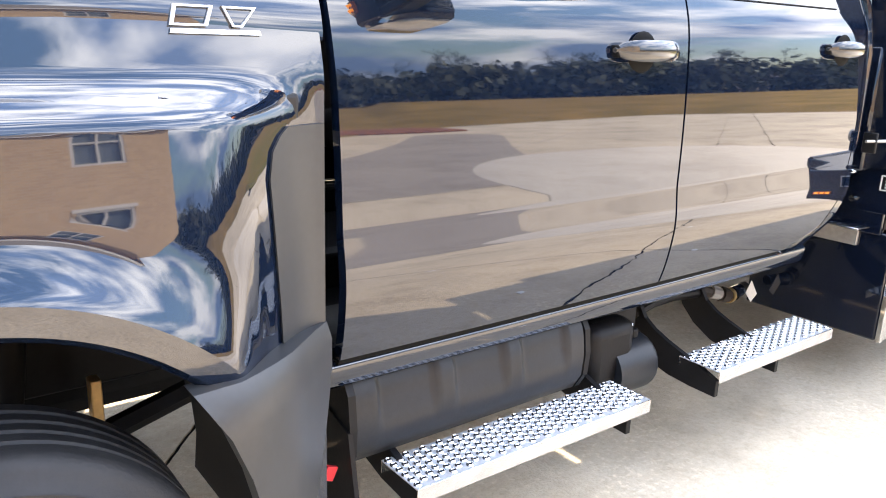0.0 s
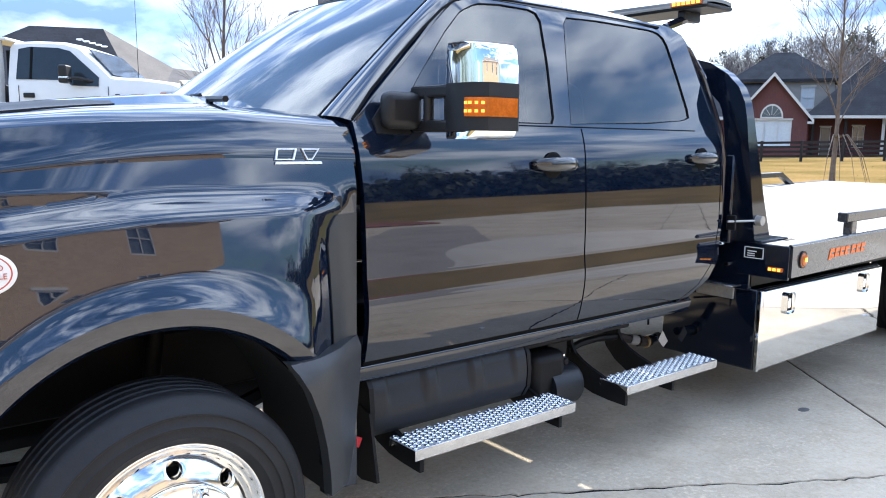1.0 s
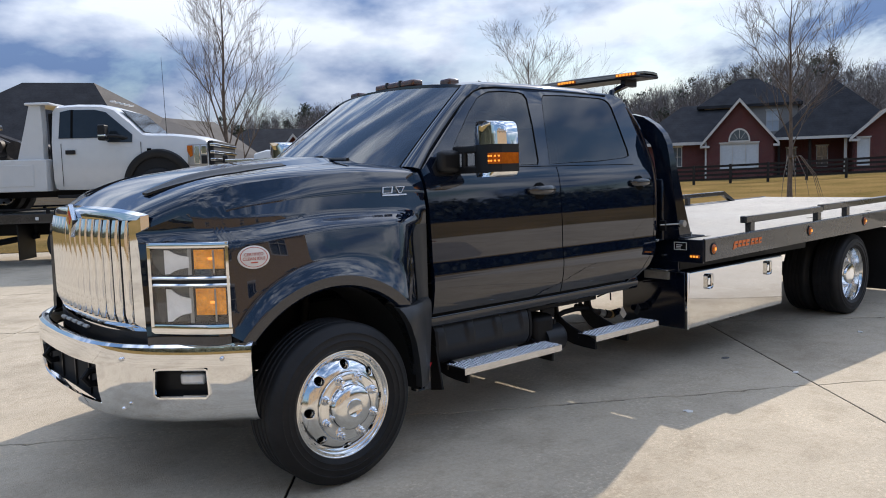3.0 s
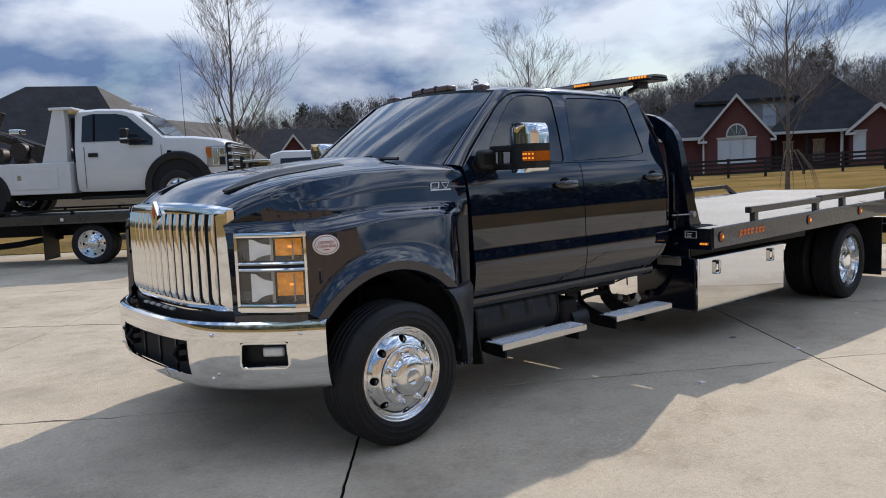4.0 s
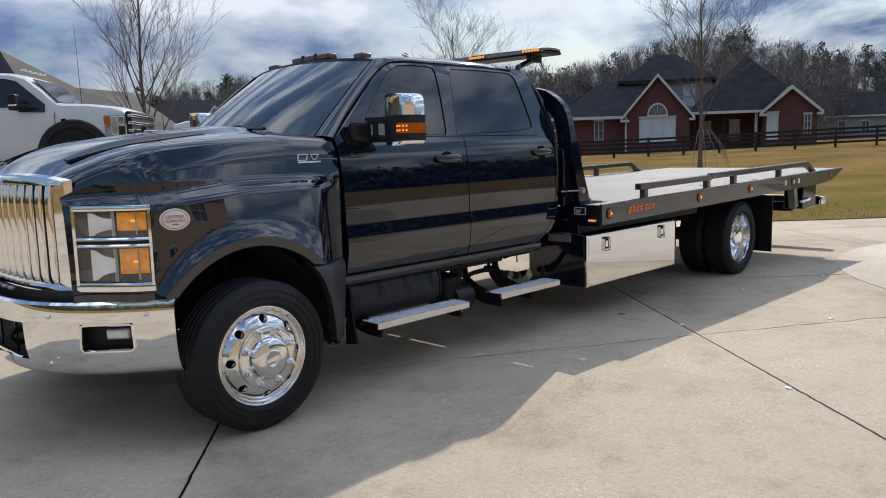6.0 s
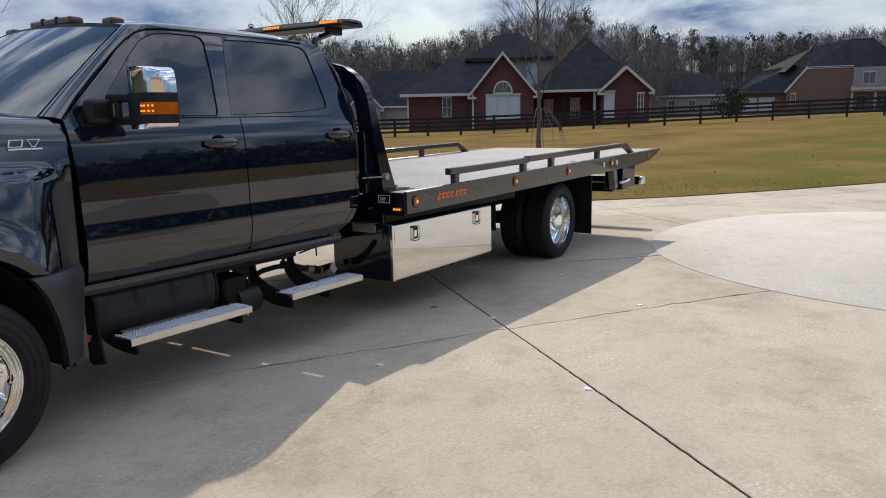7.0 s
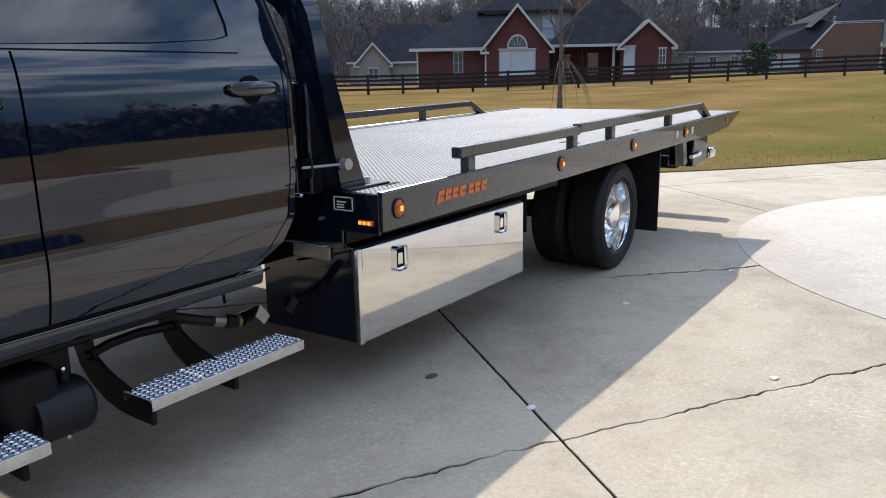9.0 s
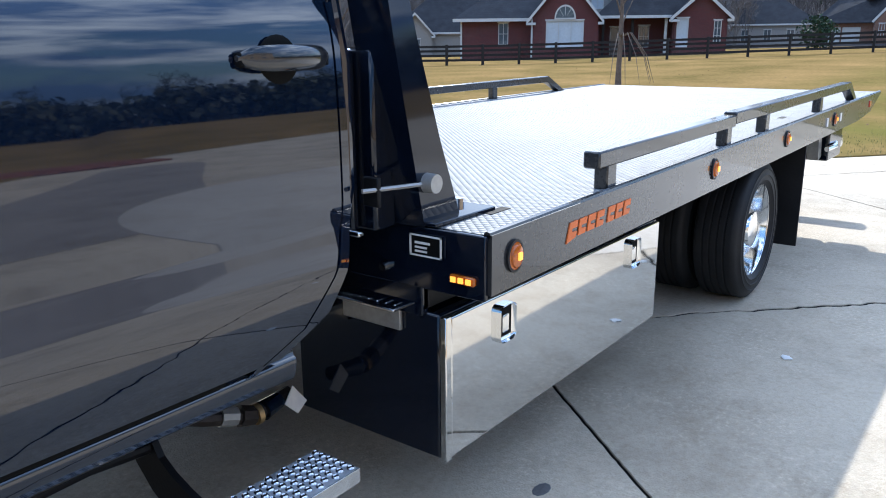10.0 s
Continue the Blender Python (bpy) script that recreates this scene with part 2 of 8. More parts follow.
def weathered(m, stain, speck, stain_scale=0.8):
    """Dark stains, blotches and aggregate specks over a concrete surface."""
    n, l = m.node_tree.nodes, m.node_tree.links
    p = n["Principled BSDF"]
    colour = p.inputs["Base Color"].links[0].from_socket
    tc = n.new("ShaderNodeTexCoord")
    for sc, lo, hi, dark, detail in ((stain_scale, 0.30, 0.52, stain, 9.0), (4.5, 0.28, 0.50, (stain + 1) / 2, 8.0), (30.0, 0.30, 0.52, 0.88, 6.0)):
        t, r, x = n.new("ShaderNodeTexNoise"), n.new("ShaderNodeValToRGB"), n.new("ShaderNodeMix")
        t.inputs["Scale"].default_value, t.inputs["Detail"].default_value, t.inputs["Roughness"].default_value = sc, detail, 0.66
        r.color_ramp.elements[0].position, r.color_ramp.elements[1].position = lo, hi
        r.color_ramp.elements[0].color, r.color_ramp.elements[1].color = (dark, dark * 0.97, dark * 0.93, 1), (1, 1, 1, 1)
        x.data_type, x.blend_type = "RGBA", "MULTIPLY"
        x.inputs[0].default_value = 1.0
        l.new(tc.outputs["Object"], t.inputs["Vector"]), l.new(t.outputs[0], r.inputs[0]), l.new(colour, x.inputs[6]), l.new(r.outputs[0], x.inputs[7])
        colour = x.outputs[2]
    v, r, x = n.new("ShaderNodeTexVoronoi"), n.new("ShaderNodeValToRGB"), n.new("ShaderNodeMix")
    v.inputs["Scale"].default_value = 130.0
    r.color_ramp.elements[0].position, r.color_ramp.elements[1].position = 0.10, 0.26
    r.color_ramp.elements[0].color, r.color_ramp.elements[1].color = (speck, speck, speck, 1), (1, 1, 1, 1)
    x.data_type, x.blend_type = "RGBA", "MULTIPLY"
    x.inputs[0].default_value = 1.0
    l.new(tc.outputs["Object"], v.inputs["Vector"]), l.new(v.outputs[0], r.inputs[0]), l.new(colour, x.inputs[6]), l.new(r.outputs[0], x.inputs[7])
    # pale scuffs in patches, where the surface has worn to the sand
    where, fleck, both, val, y = n.new("ShaderNodeTexNoise"), n.new("ShaderNodeTexNoise"), n.new("ShaderNodeMath"), n.new("ShaderNodeMapRange"), n.new("ShaderNodeVectorMath")
    for t, sc, lo, hi in ((where, 1.3, 0.46, 0.62), (fleck, 42.0, 0.52, 0.64)):
        t.inputs["Scale"].default_value, t.inputs["Detail"].default_value, t.inputs["Roughness"].default_value = sc, 6.0, 0.62
        l.new(tc.outputs["Object"], t.inputs["Vector"])
        k = n.new("ShaderNodeMapRange")
        k.inputs["From Min"].default_value, k.inputs["From Max"].default_value = lo, hi
        l.new(t.outputs[0], k.inputs[0]), l.new(k.outputs[0], both.inputs[0 if t is where else 1])
    both.operation = "MULTIPLY"
    val.inputs["To Min"].default_value, val.inputs["To Max"].default_value = 0.93, 1.22
    l.new(both.outputs[0], val.inputs[0])
    y.operation = "SCALE"
    l.new(x.outputs[2], y.inputs[0]), l.new(val.outputs[0], y.inputs["Scale"]), l.new(y.outputs[0], p.inputs["Base Color"])
    return m


concrete = weathered(material("broom_finished_concrete", (0.56, 0.475, 0.355), 0.85, vary=0.16, scale=0.5, fine=48, bump=0.5, bump_scale=120, rough_vary=0.05, per_object=0.04), 0.66, 0.80)
pale_concrete = weathered(material("newer_pale_concrete", (0.63, 0.565, 0.475), 0.85, vary=0.07, scale=0.6, fine=14, bump=0.15, bump_scale=150), 0.82, 0.85, 0.5)
old_concrete = weathered(material("old_grey_concrete", (0.33, 0.29, 0.245), 0.88, vary=0.12, scale=0.5, fine=40, bump=0.4, bump_scale=120), 0.75, 0.82)
mulch = material("red_brown_mulch", (0.20, 0.075, 0.04), 0.95, vary=0.4, scale=3, fine=30, bump=0.8, bump_scale=25)
joint_dirt = material("joint_dirt", (0.012, 0.011, 0.010), 0.95, vary=0.4, scale=8)
lawn = material("dormant_lawn", (0.235, 0.150, 0.060), 0.95, vary=0.28, scale=0.3, fine=7, second=(0.120, 0.092, 0.030), bump=0.8, bump_scale=30, spec=0.0)
greened(lawn)
blade = material("dry_grass_blades", (0.30, 0.23, 0.11), 0.9, vary=0.35, scale=1.2, fine=20, second=(0.10, 0.15, 0.04))
red_brick = coursed(material("red_brick", (0.2, 0.05, 0.04), 0.9, vary=0), ((0.14, 0.034, 0.031), (0.095, 0.025, 0.026)), (0.15, 0.11, 0.10), 0.23, 0.08)
brown_brick = coursed(material("brown_brick", (0.2, 0.1, 0.06), 0.9, vary=0), ((0.24, 0.12, 0.075), (0.16, 0.085, 0.06)), (0.22, 0.18, 0.15), 0.23, 0.08)
beige_brick = coursed(material("beige_brick", (0.5, 0.38, 0.25), 0.9, vary=0), ((0.55, 0.39, 0.23), (0.47, 0.32, 0.19)), (0.50, 0.42, 0.32), 0.23, 0.08)
siding = material("grey_beige_siding", (0.33, 0.30, 0.27), 0.8, vary=0.08)
shingle = pattern_bump(material("dark_shingles", (0.040, 0.040, 0.044), 0.9, vary=0.35, scale=1.2, fine=9, spec=0.2), "courses", 1, 5, 0.4, 0.02, "XZ")
shingle_tan = pattern_bump(material("weathered_shingles", (0.19, 0.165, 0.14), 0.9, vary=0.2, scale=0.8, fine=9), "courses", 1, 5, 0.4, 0.02, "XZ")
trim_white = material("white_trim_paint", (0.62, 0.60, 0.57), 0.6, vary=0.05)
curtain = material("pale_blind", (0.62, 0.64, 0.66), 0.7, vary=0.08)
pane_truck = material("truck_window_pane", (0.022, 0.027, 0.032), 0.03, vary=0.1, spec=0.6)
pane_dark = material("window_pane", (0.10, 0.12, 0.14), 0.04, vary=0.1, spec=0.8)
fence_wood = material("dark_stained_fence", (0.022, 0.018, 0.016), 0.8, vary=0.4, scale=4)
bark = material("grey_bark", (0.15, 0.115, 0.09), 0.95, vary=0.4, scale=7, bump=0.5)
# far bark and twigs: distance haze is put into the lighter base colour
bark_far = material("winter_twigs", (0.180, 0.158, 0.146), 1.0, vary=0.35, scale=0.3, spec=0.0)
needle = material("pine_needles", (0.105, 0.112, 0.085), 0.95, vary=0.4, scale=0.5, per_island=0.3, spec=0.0)
hill_floor = material("leaf_litter_hill", (0.074, 0.067, 0.064), 1.0, vary=0.35, scale=0.05, fine=0.6, spec=0.0)
shrub_leaf = material("evergreen_shrub", (0.025, 0.05, 0.02), 0.8, vary=0.4, scale=3, per_island=0.3)
leaf_dry = material("dry_leaf", (0.13, 0.07, 0.03), 0.85, vary=0.3, scale=3, per_island=0.4)


# ---- mesh helpers ----
def part(name, bm, mat, parent=None, label="", smooth=35, m=None):
    """Links a bmesh as one mesh object under a thing or a part."""
    me = bpy.data.meshes.new(name)
    bmesh.ops.recalc_face_normals(bm, faces=bm.faces) if smooth is not None and len(bm.faces) < 60000 else None
    bm.to_mesh(me)
    bm.free()
    if mat:
        me.materials.append(mat)
    if smooth:
        me.shade_smooth()
        me.set_sharp_from_angle(angle=radians(smooth))
        for f in me.polygons:
            if f.select:
                f.use_smooth = False
    ob = new(name, me)
    if parent is not None:
        ob.parent = parent
    if m is not None:
        ob.matrix_basis = m
    return tagged(ob, label)


def thing(name, label, category, m=None, group="", kind=""):
    e = new(name)
    e.empty_display_size = 0.2
    if m is not None:
        e.matrix_basis = m
    return tagged(e, label, category, group, kind)


def clone(ob, parent, m=None, name=None):
    """Another object on the same mesh."""
    o = bpy.data.objects.new(name or ob.name.split(".")[0], ob.data)
    scene.collection.objects.link(o)
    o.parent = parent
    if m is not None:
        o.matrix_basis = m
    return o


def B():
    return bmesh.new()


def box(bm, x0, x1, y0, y1, z0, z1, bevel=0.0, seg=2, m=None):
    vs = [bm.verts.new((x, y, z)) for x in (x0, x1) for y in (y0, y1) for z in (z0, z1)]
    fs = [bm.faces.new([vs[i] for i in q]) for q in ((0, 1, 3, 2), (4, 6, 7, 5), (0, 4, 5, 1), (2, 3, 7, 6), (0, 2, 6, 4), (1, 5, 7, 3))]
    if bevel:
        es = list({e for f in fs for e in f.edges})
        r = bmesh.ops.bevel(bm, geom=es, offset=bevel, segments=seg, affect="EDGES", profile=0.5)
        vs = list({v for f in r["faces"] for v in f.verts} | {v for v in vs if v.is_valid})
        for f in {f for v in vs for f in v.link_faces}:
            f.normal_update()
            f.select = max(abs(c) for c in f.normal) > 0.999
    if m is not None:
        bmesh.ops.transform(bm, matrix=m, verts=vs)
    return bm


def ring_frame(d):
    d = Vector(d).normalized()
    a = d.cross((0, 0, 1)) if abs(d.z) < 0.95 else d.cross((1, 0, 0))
    a.normalize()
    return a, d.cross(a)


def cyl(bm, p0, p1, r0, r1=None, n=16, caps=True):
    p0, p1 = Vector(p0), Vector(p1)
    r1 = r0 if r1 is None else r1
    a, b = ring_frame(p1 - p0)
    rings = [[bm.verts.new(p + (a * math.cos(2 * math.pi * k / n) + b * math.sin(2 * math.pi * k / n)) * r) for k in range(n)] for p, r in ((p0, r0), (p1, r1))]
    for k in range(n):
        bm.faces.new((rings[0][k], rings[0][(k + 1) % n], rings[1][(k + 1) % n], rings[1][k]))
    if caps:
        bm.faces.new(rings[0][::-1]), bm.faces.new(rings[1])
    return bm


def tube(bm, pts, r, n=8, caps=True):
    """A round bar along a line of points; r: one radius or one for each point."""
    pts = [Vector(p) for p in pts]
    rs = r if isinstance(r, (list, tuple)) else [r] * len(pts)
    rings = []
    a = None
    for i, p in enumerate(pts):
        d = (pts[min(i + 1, len(pts) - 1)] - pts[max(i - 1, 0)]).normalized()
        a = ring_frame(d)[0] if a is None else (a - d * a.dot(d)).normalized()
        b = d.cross(a)
        rings.append([bm.verts.new(p + (a * math.cos(2 * math.pi * k / n) + b * math.sin(2 * math.pi * k / n)) * rs[i]) for k in range(n)])
    for q0, q1 in zip(rings, rings[1:]):
        for k in range(n):
            bm.faces.new((q0[k], q0[(k + 1) % n], q1[(k + 1) % n], q1[k]))
    if caps:
        bm.faces.new(rings[0][::-1]), bm.faces.new(rings[-1])
    return bm


def grid(bm, rows, closed=False):
    """A sheet through rows of points."""
    vs = [[bm.verts.new(p) for p in row] for row in rows]
    for r0, r1 in zip(vs, vs[1:]):
        m = len(r0)
        for k in range(m if closed else m - 1):
            bm.faces.new((r0[k], r0[(k + 1) % m], r1[(k + 1) % m], r1[k]))
    return vs


def solid_grid(bm, rows, off):
    """A sheet with a back at the offset off and closed edges."""
    a = grid(bm, rows)
    b = [[bm.verts.new(v.co + Vector(off)) for v in row] for row in a]
    for r0, r1 in zip(b, b[1:]):
        for k in range(len(r0) - 1):
            bm.faces.new((r0[k], r1[k], r1[k + 1], r0[k + 1]))
    rim = lambda g: g[0] + [r[-1] for r in g[1:]] + g[-1][-2::-1] + [r[0] for r in g[-2:0:-1]]  # noqa: E731
    ra, rb = rim(a), rim(b)
    for k in range(len(ra)):
        j = (k + 1) % len(ra)
        bm.faces.new((ra[k], rb[k], rb[j], ra[j]))
    return bm


def prism(bm, poly, put, d0, d1):
    """A flat outline (list of 2D points) given thickness; put(u, v, d) gives the place."""
    a = [bm.verts.new(put(u, v, d0)) for u, v in poly]
    b = [bm.verts.new(put(u, v, d1)) for u, v in poly]
    bm.faces.new(a[::-1]), bm.faces.new(b)
    for k in range(len(poly)):
        j = (k + 1) % len(poly)
        bm.faces.new((a[k], a[j], b[j], b[k]))
    return bm


def lathe(bm, profile, n=48, y0=0.0, centre=(0, 0)):
    """Turns (radius, outward) points round the y axis; outward is towards -y."""
    rows = [[(centre[0] + r * math.cos(2 * math.pi * k / n), y0 - h, centre[1] + r * math.sin(2 * math.pi * k / n)) for k in range(n)] for r, h in profile]
    return grid(bm, rows, closed=True)


def sstep(t):
    t = min(1.0, max(0.0, t))
    return t * t * (3 - 2 * t)


def table(x, rows):
    """A value between rows of (x, value)."""
    if x <= rows[0][0]:
        return rows[0][1]
    for (a, u), (b, v) in zip(rows, rows[1:]):
        if x <= b:
            return u + (v - u) * (x - a) / (b - a)
    return rows[-1][1]


def smooth_table(x, rows):
    """The same, rounded at the rows."""
    w = 0.035
    return sum(table(x + k * w, rows) for k in (-2, -1, 0, 1, 2)) / 5


def resample(poly, n):
    """n points at even steps round a closed outline."""
    pts = [Vector(p) for p in poly]
    seg = [(pts[(k + 1) % len(pts)] - pts[k]).length for k in range(len(pts))]
    total, out, k, done = sum(seg), [], 0, 0.0
    for i in range(n):
        s = total * i / n
        while done + seg[k] < s - 1e-9:
            done += seg[k]
            k += 1
        out.append(pts[k].lerp(pts[(k + 1) % len(pts)], (s - done) / seg[k]))
    return out


# ---- ground ----
OUTLINE = [(30, -11), (19, -4.7), (14.9, -2.1), (12.7, -0.5), (11.35, 0.8), (11.0, 4), (10.6, 8.4), (3.6, 13.9), (0, 16.6), (-6, 19), (-14, 16), (-17, 4), (-16, -8), (-8, -12.6), (4, -12.9), (9, -16.5), (14, -19), (26, -20)]
CX, CY = 2.0, 0.0


def rise(x, y):
    """The height of the land: a lawn that climbs gently, and wooded hills beyond the houses."""
    d = math.hypot(x - CX, y - CY)
    az = math.degrees(math.atan2(y - CY, x - CX))
    right = sstep((40 - az) / 45)
    field = sstep((d - 14) / 55) * (0.25 + 0.95 * right) if -60 < az < 130 else 0.4 * sstep((d - 20) / 60)
    hill = sstep((d - 105) / 170) * (1 - 0.5 * sstep((az - 52) / 16)) * (1 - 0.42 * sstep((27 - az) / 20)) * (19 + 4 * math.sin(az * 0.11) + 3 * math.sin(az * 0.31)) if -50 < az < 150 else sstep((d - 150) / 250) * 10
    return field + hill


def outline_radius(th):
    d = Vector((math.cos(th), math.sin(th)))
    best = 0
    for k in range(len(OUTLINE)):
        a, b = Vector(OUTLINE[k]) - Vector((CX, CY)), Vector(OUTLINE[(k + 1) % len(OUTLINE)]) - Vector((CX, CY))
        e = b - a
        den = d.x * e.y - d.y * e.x
        if abs(den) < 1e-9:
            continue
        t, s = (a.x * e.y - a.y * e.x) / den, (a.x * d.y - a.y * d.x) / den
        if t > 0 and -1e-6 <= s <= 1 + 1e-6:
            best = max(best, t)
    return best


NA = 240
rad = [outline_radius(2 * math.pi * k / NA) for k in range(NA)]
rad = [(rad[k - 1] + 2 * rad[k] + rad[(k + 1) % NA]) / 4 for k in range(NA)]
rows = [[(CX + 0.02 * math.cos(2 * math.pi * k / NA), CY + 0.02 * math.sin(2 * math.pi * k / NA), -0.09) for k in range(NA)]]
for off, z in ((-0.012, -0.09), (0.0, -0.05), (0.012, 0.018), (0.15, 0.03), (0.6, 0.04), (1.5, None), (3, None), (5, None), (8, None), (12, None), (18, None), (26, None), (36, None), (48, None), (62, None), (80, None), (105, None), (140, None), (190, None), (260, None), (400, None), (800, None), (2500, None)):
    row = []
    for k in range(NA):
        th = 2 * math.pi * k / NA
        r = rad[k] + off + (0.03 * noise.noise((th * 40, 0, 0)) if 0 <= off < 1 else 0)
        x, y = CX + r * math.cos(th), CY + r * math.sin(th)
        row.append((x, y, z if z is not None else 0.04 + rise(x, y) + 0.03 * noise.noise((x * 0.3, y * 0.3, 0))))
    rows.append(row)
bm = B()
grid(bm, rows, closed=True)
ground = tagged(part("ground", bm, lawn, smooth=60), "dormant tan lawn with green patches rising to wooded hills", "lawn", kind="structure")
ground.data.materials.append(hill_floor)
for f in ground.data.polygons:
    if math.hypot(f.center.x - CX, f.center.y - CY) > 105:
        f.material_index = 1

# joint dirt below the slabs, and the slabs themselves in two families of joints
UA, VA = radians(49.9), radians(-32.0)
UD, VD = Vector((math.cos(UA), math.sin(UA))), Vector((math.cos(VA), math.sin(VA)))
ORIGIN = Vector((3.27, -2.02))          # where two joints cross behind the cab
PITCH = 3.6
V_LINES = {-2: -7.03, -1: -3.365, 0: 0.0, 1: 4.24}
U_LINES = {0: (0.0, 0.0), 1: (2.33, -0.197), 2: (5.95, -0.10)}      # distance from the crossing, and slant


def along_v(j):
    """Where the straight joint j lies along the v direction; the slabs are not all of one size."""
    at = lambda n: V_LINES[n] if n in V_LINES else (4.24 + PITCH * (n - 1) if n > 1 else -7.03 + PITCH * (n + 2))  # noqa: E731
    n = math.floor(j)
    return at(n) + (at(n + 1) - at(n)) * (j - n)


def along_u(i, v):
    """Where the wandering joint i lies along the u direction at v."""
    def at(n):
        c, m = U_LINES[n] if n in U_LINES else ((5.95 + PITCH * (n - 2), -0.10) if n > 2 else (PITCH * n, 0.0))
        return c + m * max(-8.0, min(7.0, v))
    n = math.floor(i)
    return at(n) + (at(n + 1) - at(n)) * (i - n)


def slab_place(i, j, s=0.0):
    v = along_v(j)
    p = ORIGIN + UD * along_u(i, v) + VD * v
    w = 0.05 * noise.noise((p.x * 0.9, p.y * 0.9, 3)) + 0.03 * noise.noise((p.x * 4, p.y * 4, 7)) + 0.022 * noise.noise((p.x * 13, p.y * 13, 9)) + 0.010 * noise.noise((p.x * 37, p.y * 37, 5))
    q = 0.004 * noise.noise((p.x * 16, p.y * 16, 2)) + 0.003 * noise.noise((p.x * 45, p.y * 45, 4))
    return p + (UD * w if s else VD * q)


driveway = thing("driveway", "broom-finished concrete driveway with dark cracked joints", "driveway", kind="structure")
bm = B()
NS, NU = 110, 80
inside = lambda p: math.hypot(p.x - CX, p.y - CY) < rad[int(round(math.atan2(p.y - CY, p.x - CX) % (2 * math.pi) / (2 * math.pi) * NA)) % NA] + 3.2  # noqa: E731
slab_cells = [(i, j) for i in range(-11, 11) for j in range(-10, 13) if inside(slab_place(i + 0.5, j + 0.5))]


def slab(i, j):
    """One concrete slab: its u-joints run straight, its v-joints are wandering cracks."""
    g = 0.0056
    loop = [slab_place(i, j + k / NS, 1) for k in range(NS)] + [slab_place(i + k / NU, j + 1) for k in range(NU)]
    loop += [slab_place(i + 1, j + 1 - k / NS, 1) for k in range(NS)] + [slab_place(i + 1 - k / NU, j) for k in range(NU)]
    c = slab_place(i + 0.5, j + 0.5)
    edge = lambda k: 0.008 if (i if k < NS else i + 1) == 1 else 0.001  # noqa: E731  one joint has opened wider
    sh = B()
    top = []
    for inset, z in ((g, -0.06), (g, -0.006), (g + 0.0012, 0.0)):
        top.append([sh.verts.new((*(p + (c - p).normalized() * (inset * 1.3 + (edge(k) + 0.009 * noise.noise((p.x * 5, p.y * 5, 1)) if k < NS or NS + NU <= k < 2 * NS + NU else 0))), z)) for k, p in enumerate(loop)])
    for q0, q1 in zip(top, top[1:]):
        for k in range(len(loop)):
            sh.faces.new((q0[k], q0[(k + 1) % len(loop)], q1[(k + 1) % len(loop)], q1[k]))
    sh.faces.ensure_lookup_table()
    for f in sh.faces[:len(loop)]:
        f.material_index = 1
    sh.faces.new(top[-1])
    return sh


bm = B()
grid(bm, [[(CX + rad[k] * f * math.cos(2 * math.pi * k / NA), CY + rad[k] * f * math.sin(2 * math.pi * k / NA), -0.03) for k in range(NA)] for f in (0.002, 0.5, 1.0)], closed=True)
part("joint_filler", bm, joint_dirt, driveway, "dark dirt and sealant in the joints")
for i, j in slab_cells:
    part("slab", slab(i, j), concrete, driveway, smooth=0).data.materials.append(joint_dirt)

bm = B()
PAD = (8.45, -4.92, 3.38)
lathe_rows = [[(PAD[0] + r * math.cos(2 * math.pi * k / 120), PAD[1] + r * math.sin(2 * math.pi * k / 120), z) for k in range(120)] for r, z in ((PAD[2], -0.02), (PAD[2], 0.004), (PAD[2] - 0.012, 0.009), (0.01, 0.009))]
grid(bm, lathe_rows, closed=True)
tagged(part("round_pad", bm, pale_concrete, smooth=30), "round pad of newer pale concrete set in the driveway", "concrete pad", kind="structure")
OLD = [(6.4, -5.6), (7.0, -7.0), (8.6, -9.4), (12.0, -13.8), (10.6, -15.6), (8.0, -12.4), (5.2, -9.6), (1.0, -9.9), (-4.0, -9.2), (-4.6, -6.6), (-1.0, -6.0), (3.6, -5.5)]
bm = B()
top = [Vector((p.x, p.y, 0.0045)) for p in resample([(x, y, 0) for x, y in OLD], 90)]
for _ in range(3):
    top = [(top[k - 1] + top[k] * 2 + top[(k + 1) % 90]) / 4 for k in range(90)]
prism(bm, [(p.x, p.y) for p in top], lambda u, v, d: (u, v, d), -0.004, 0.0045)
tagged(part("old_apron", bm, old_concrete, smooth=0), "older darker grey concrete poured along the driveway", "concrete", kind="structure")
bm = B()
rows = []
for k in range(41):
    u = k / 40
    x, y = 5.4 + 7.2 * u, -15.2 - 4.2 * (1 - u) ** 1.5 - 0.8 * u
    rows.append([(x - 0.55 * w, y - 0.85 * w, 0.05 + 0.12 * math.sin(math.pi * min(1, max(0, w / 3.0))) + 0.03 * noise.noise((x * 3, y * 3 + w, 0))) for w in (0.0, 0.3, 0.8, 1.4, 2.0, 2.6, 3.0)])
solid_grid(bm, rows, (0, 0, -0.2))
tagged(part("mulch_bed", bm, mulch, smooth=50), "curved bed of red-brown mulch beside the concrete", "flower bed", kind="structure")
bm = B()
cyl(bm, (0, 0, 0), (0, 0, 0.004), 0.045, 0.04, 10)
oil = material("oil_stain", (0.11, 0.105, 0.105), 0.6, vary=0.3)
tagged(part("oil_stain", bm, oil, m=Matrix.Translation((3.55, -1.18, 0.0)) @ Matrix.Diagonal((1, 0.6, 0.4, 1))), "small dark oil stain on the concrete", "stain", kind="structure")
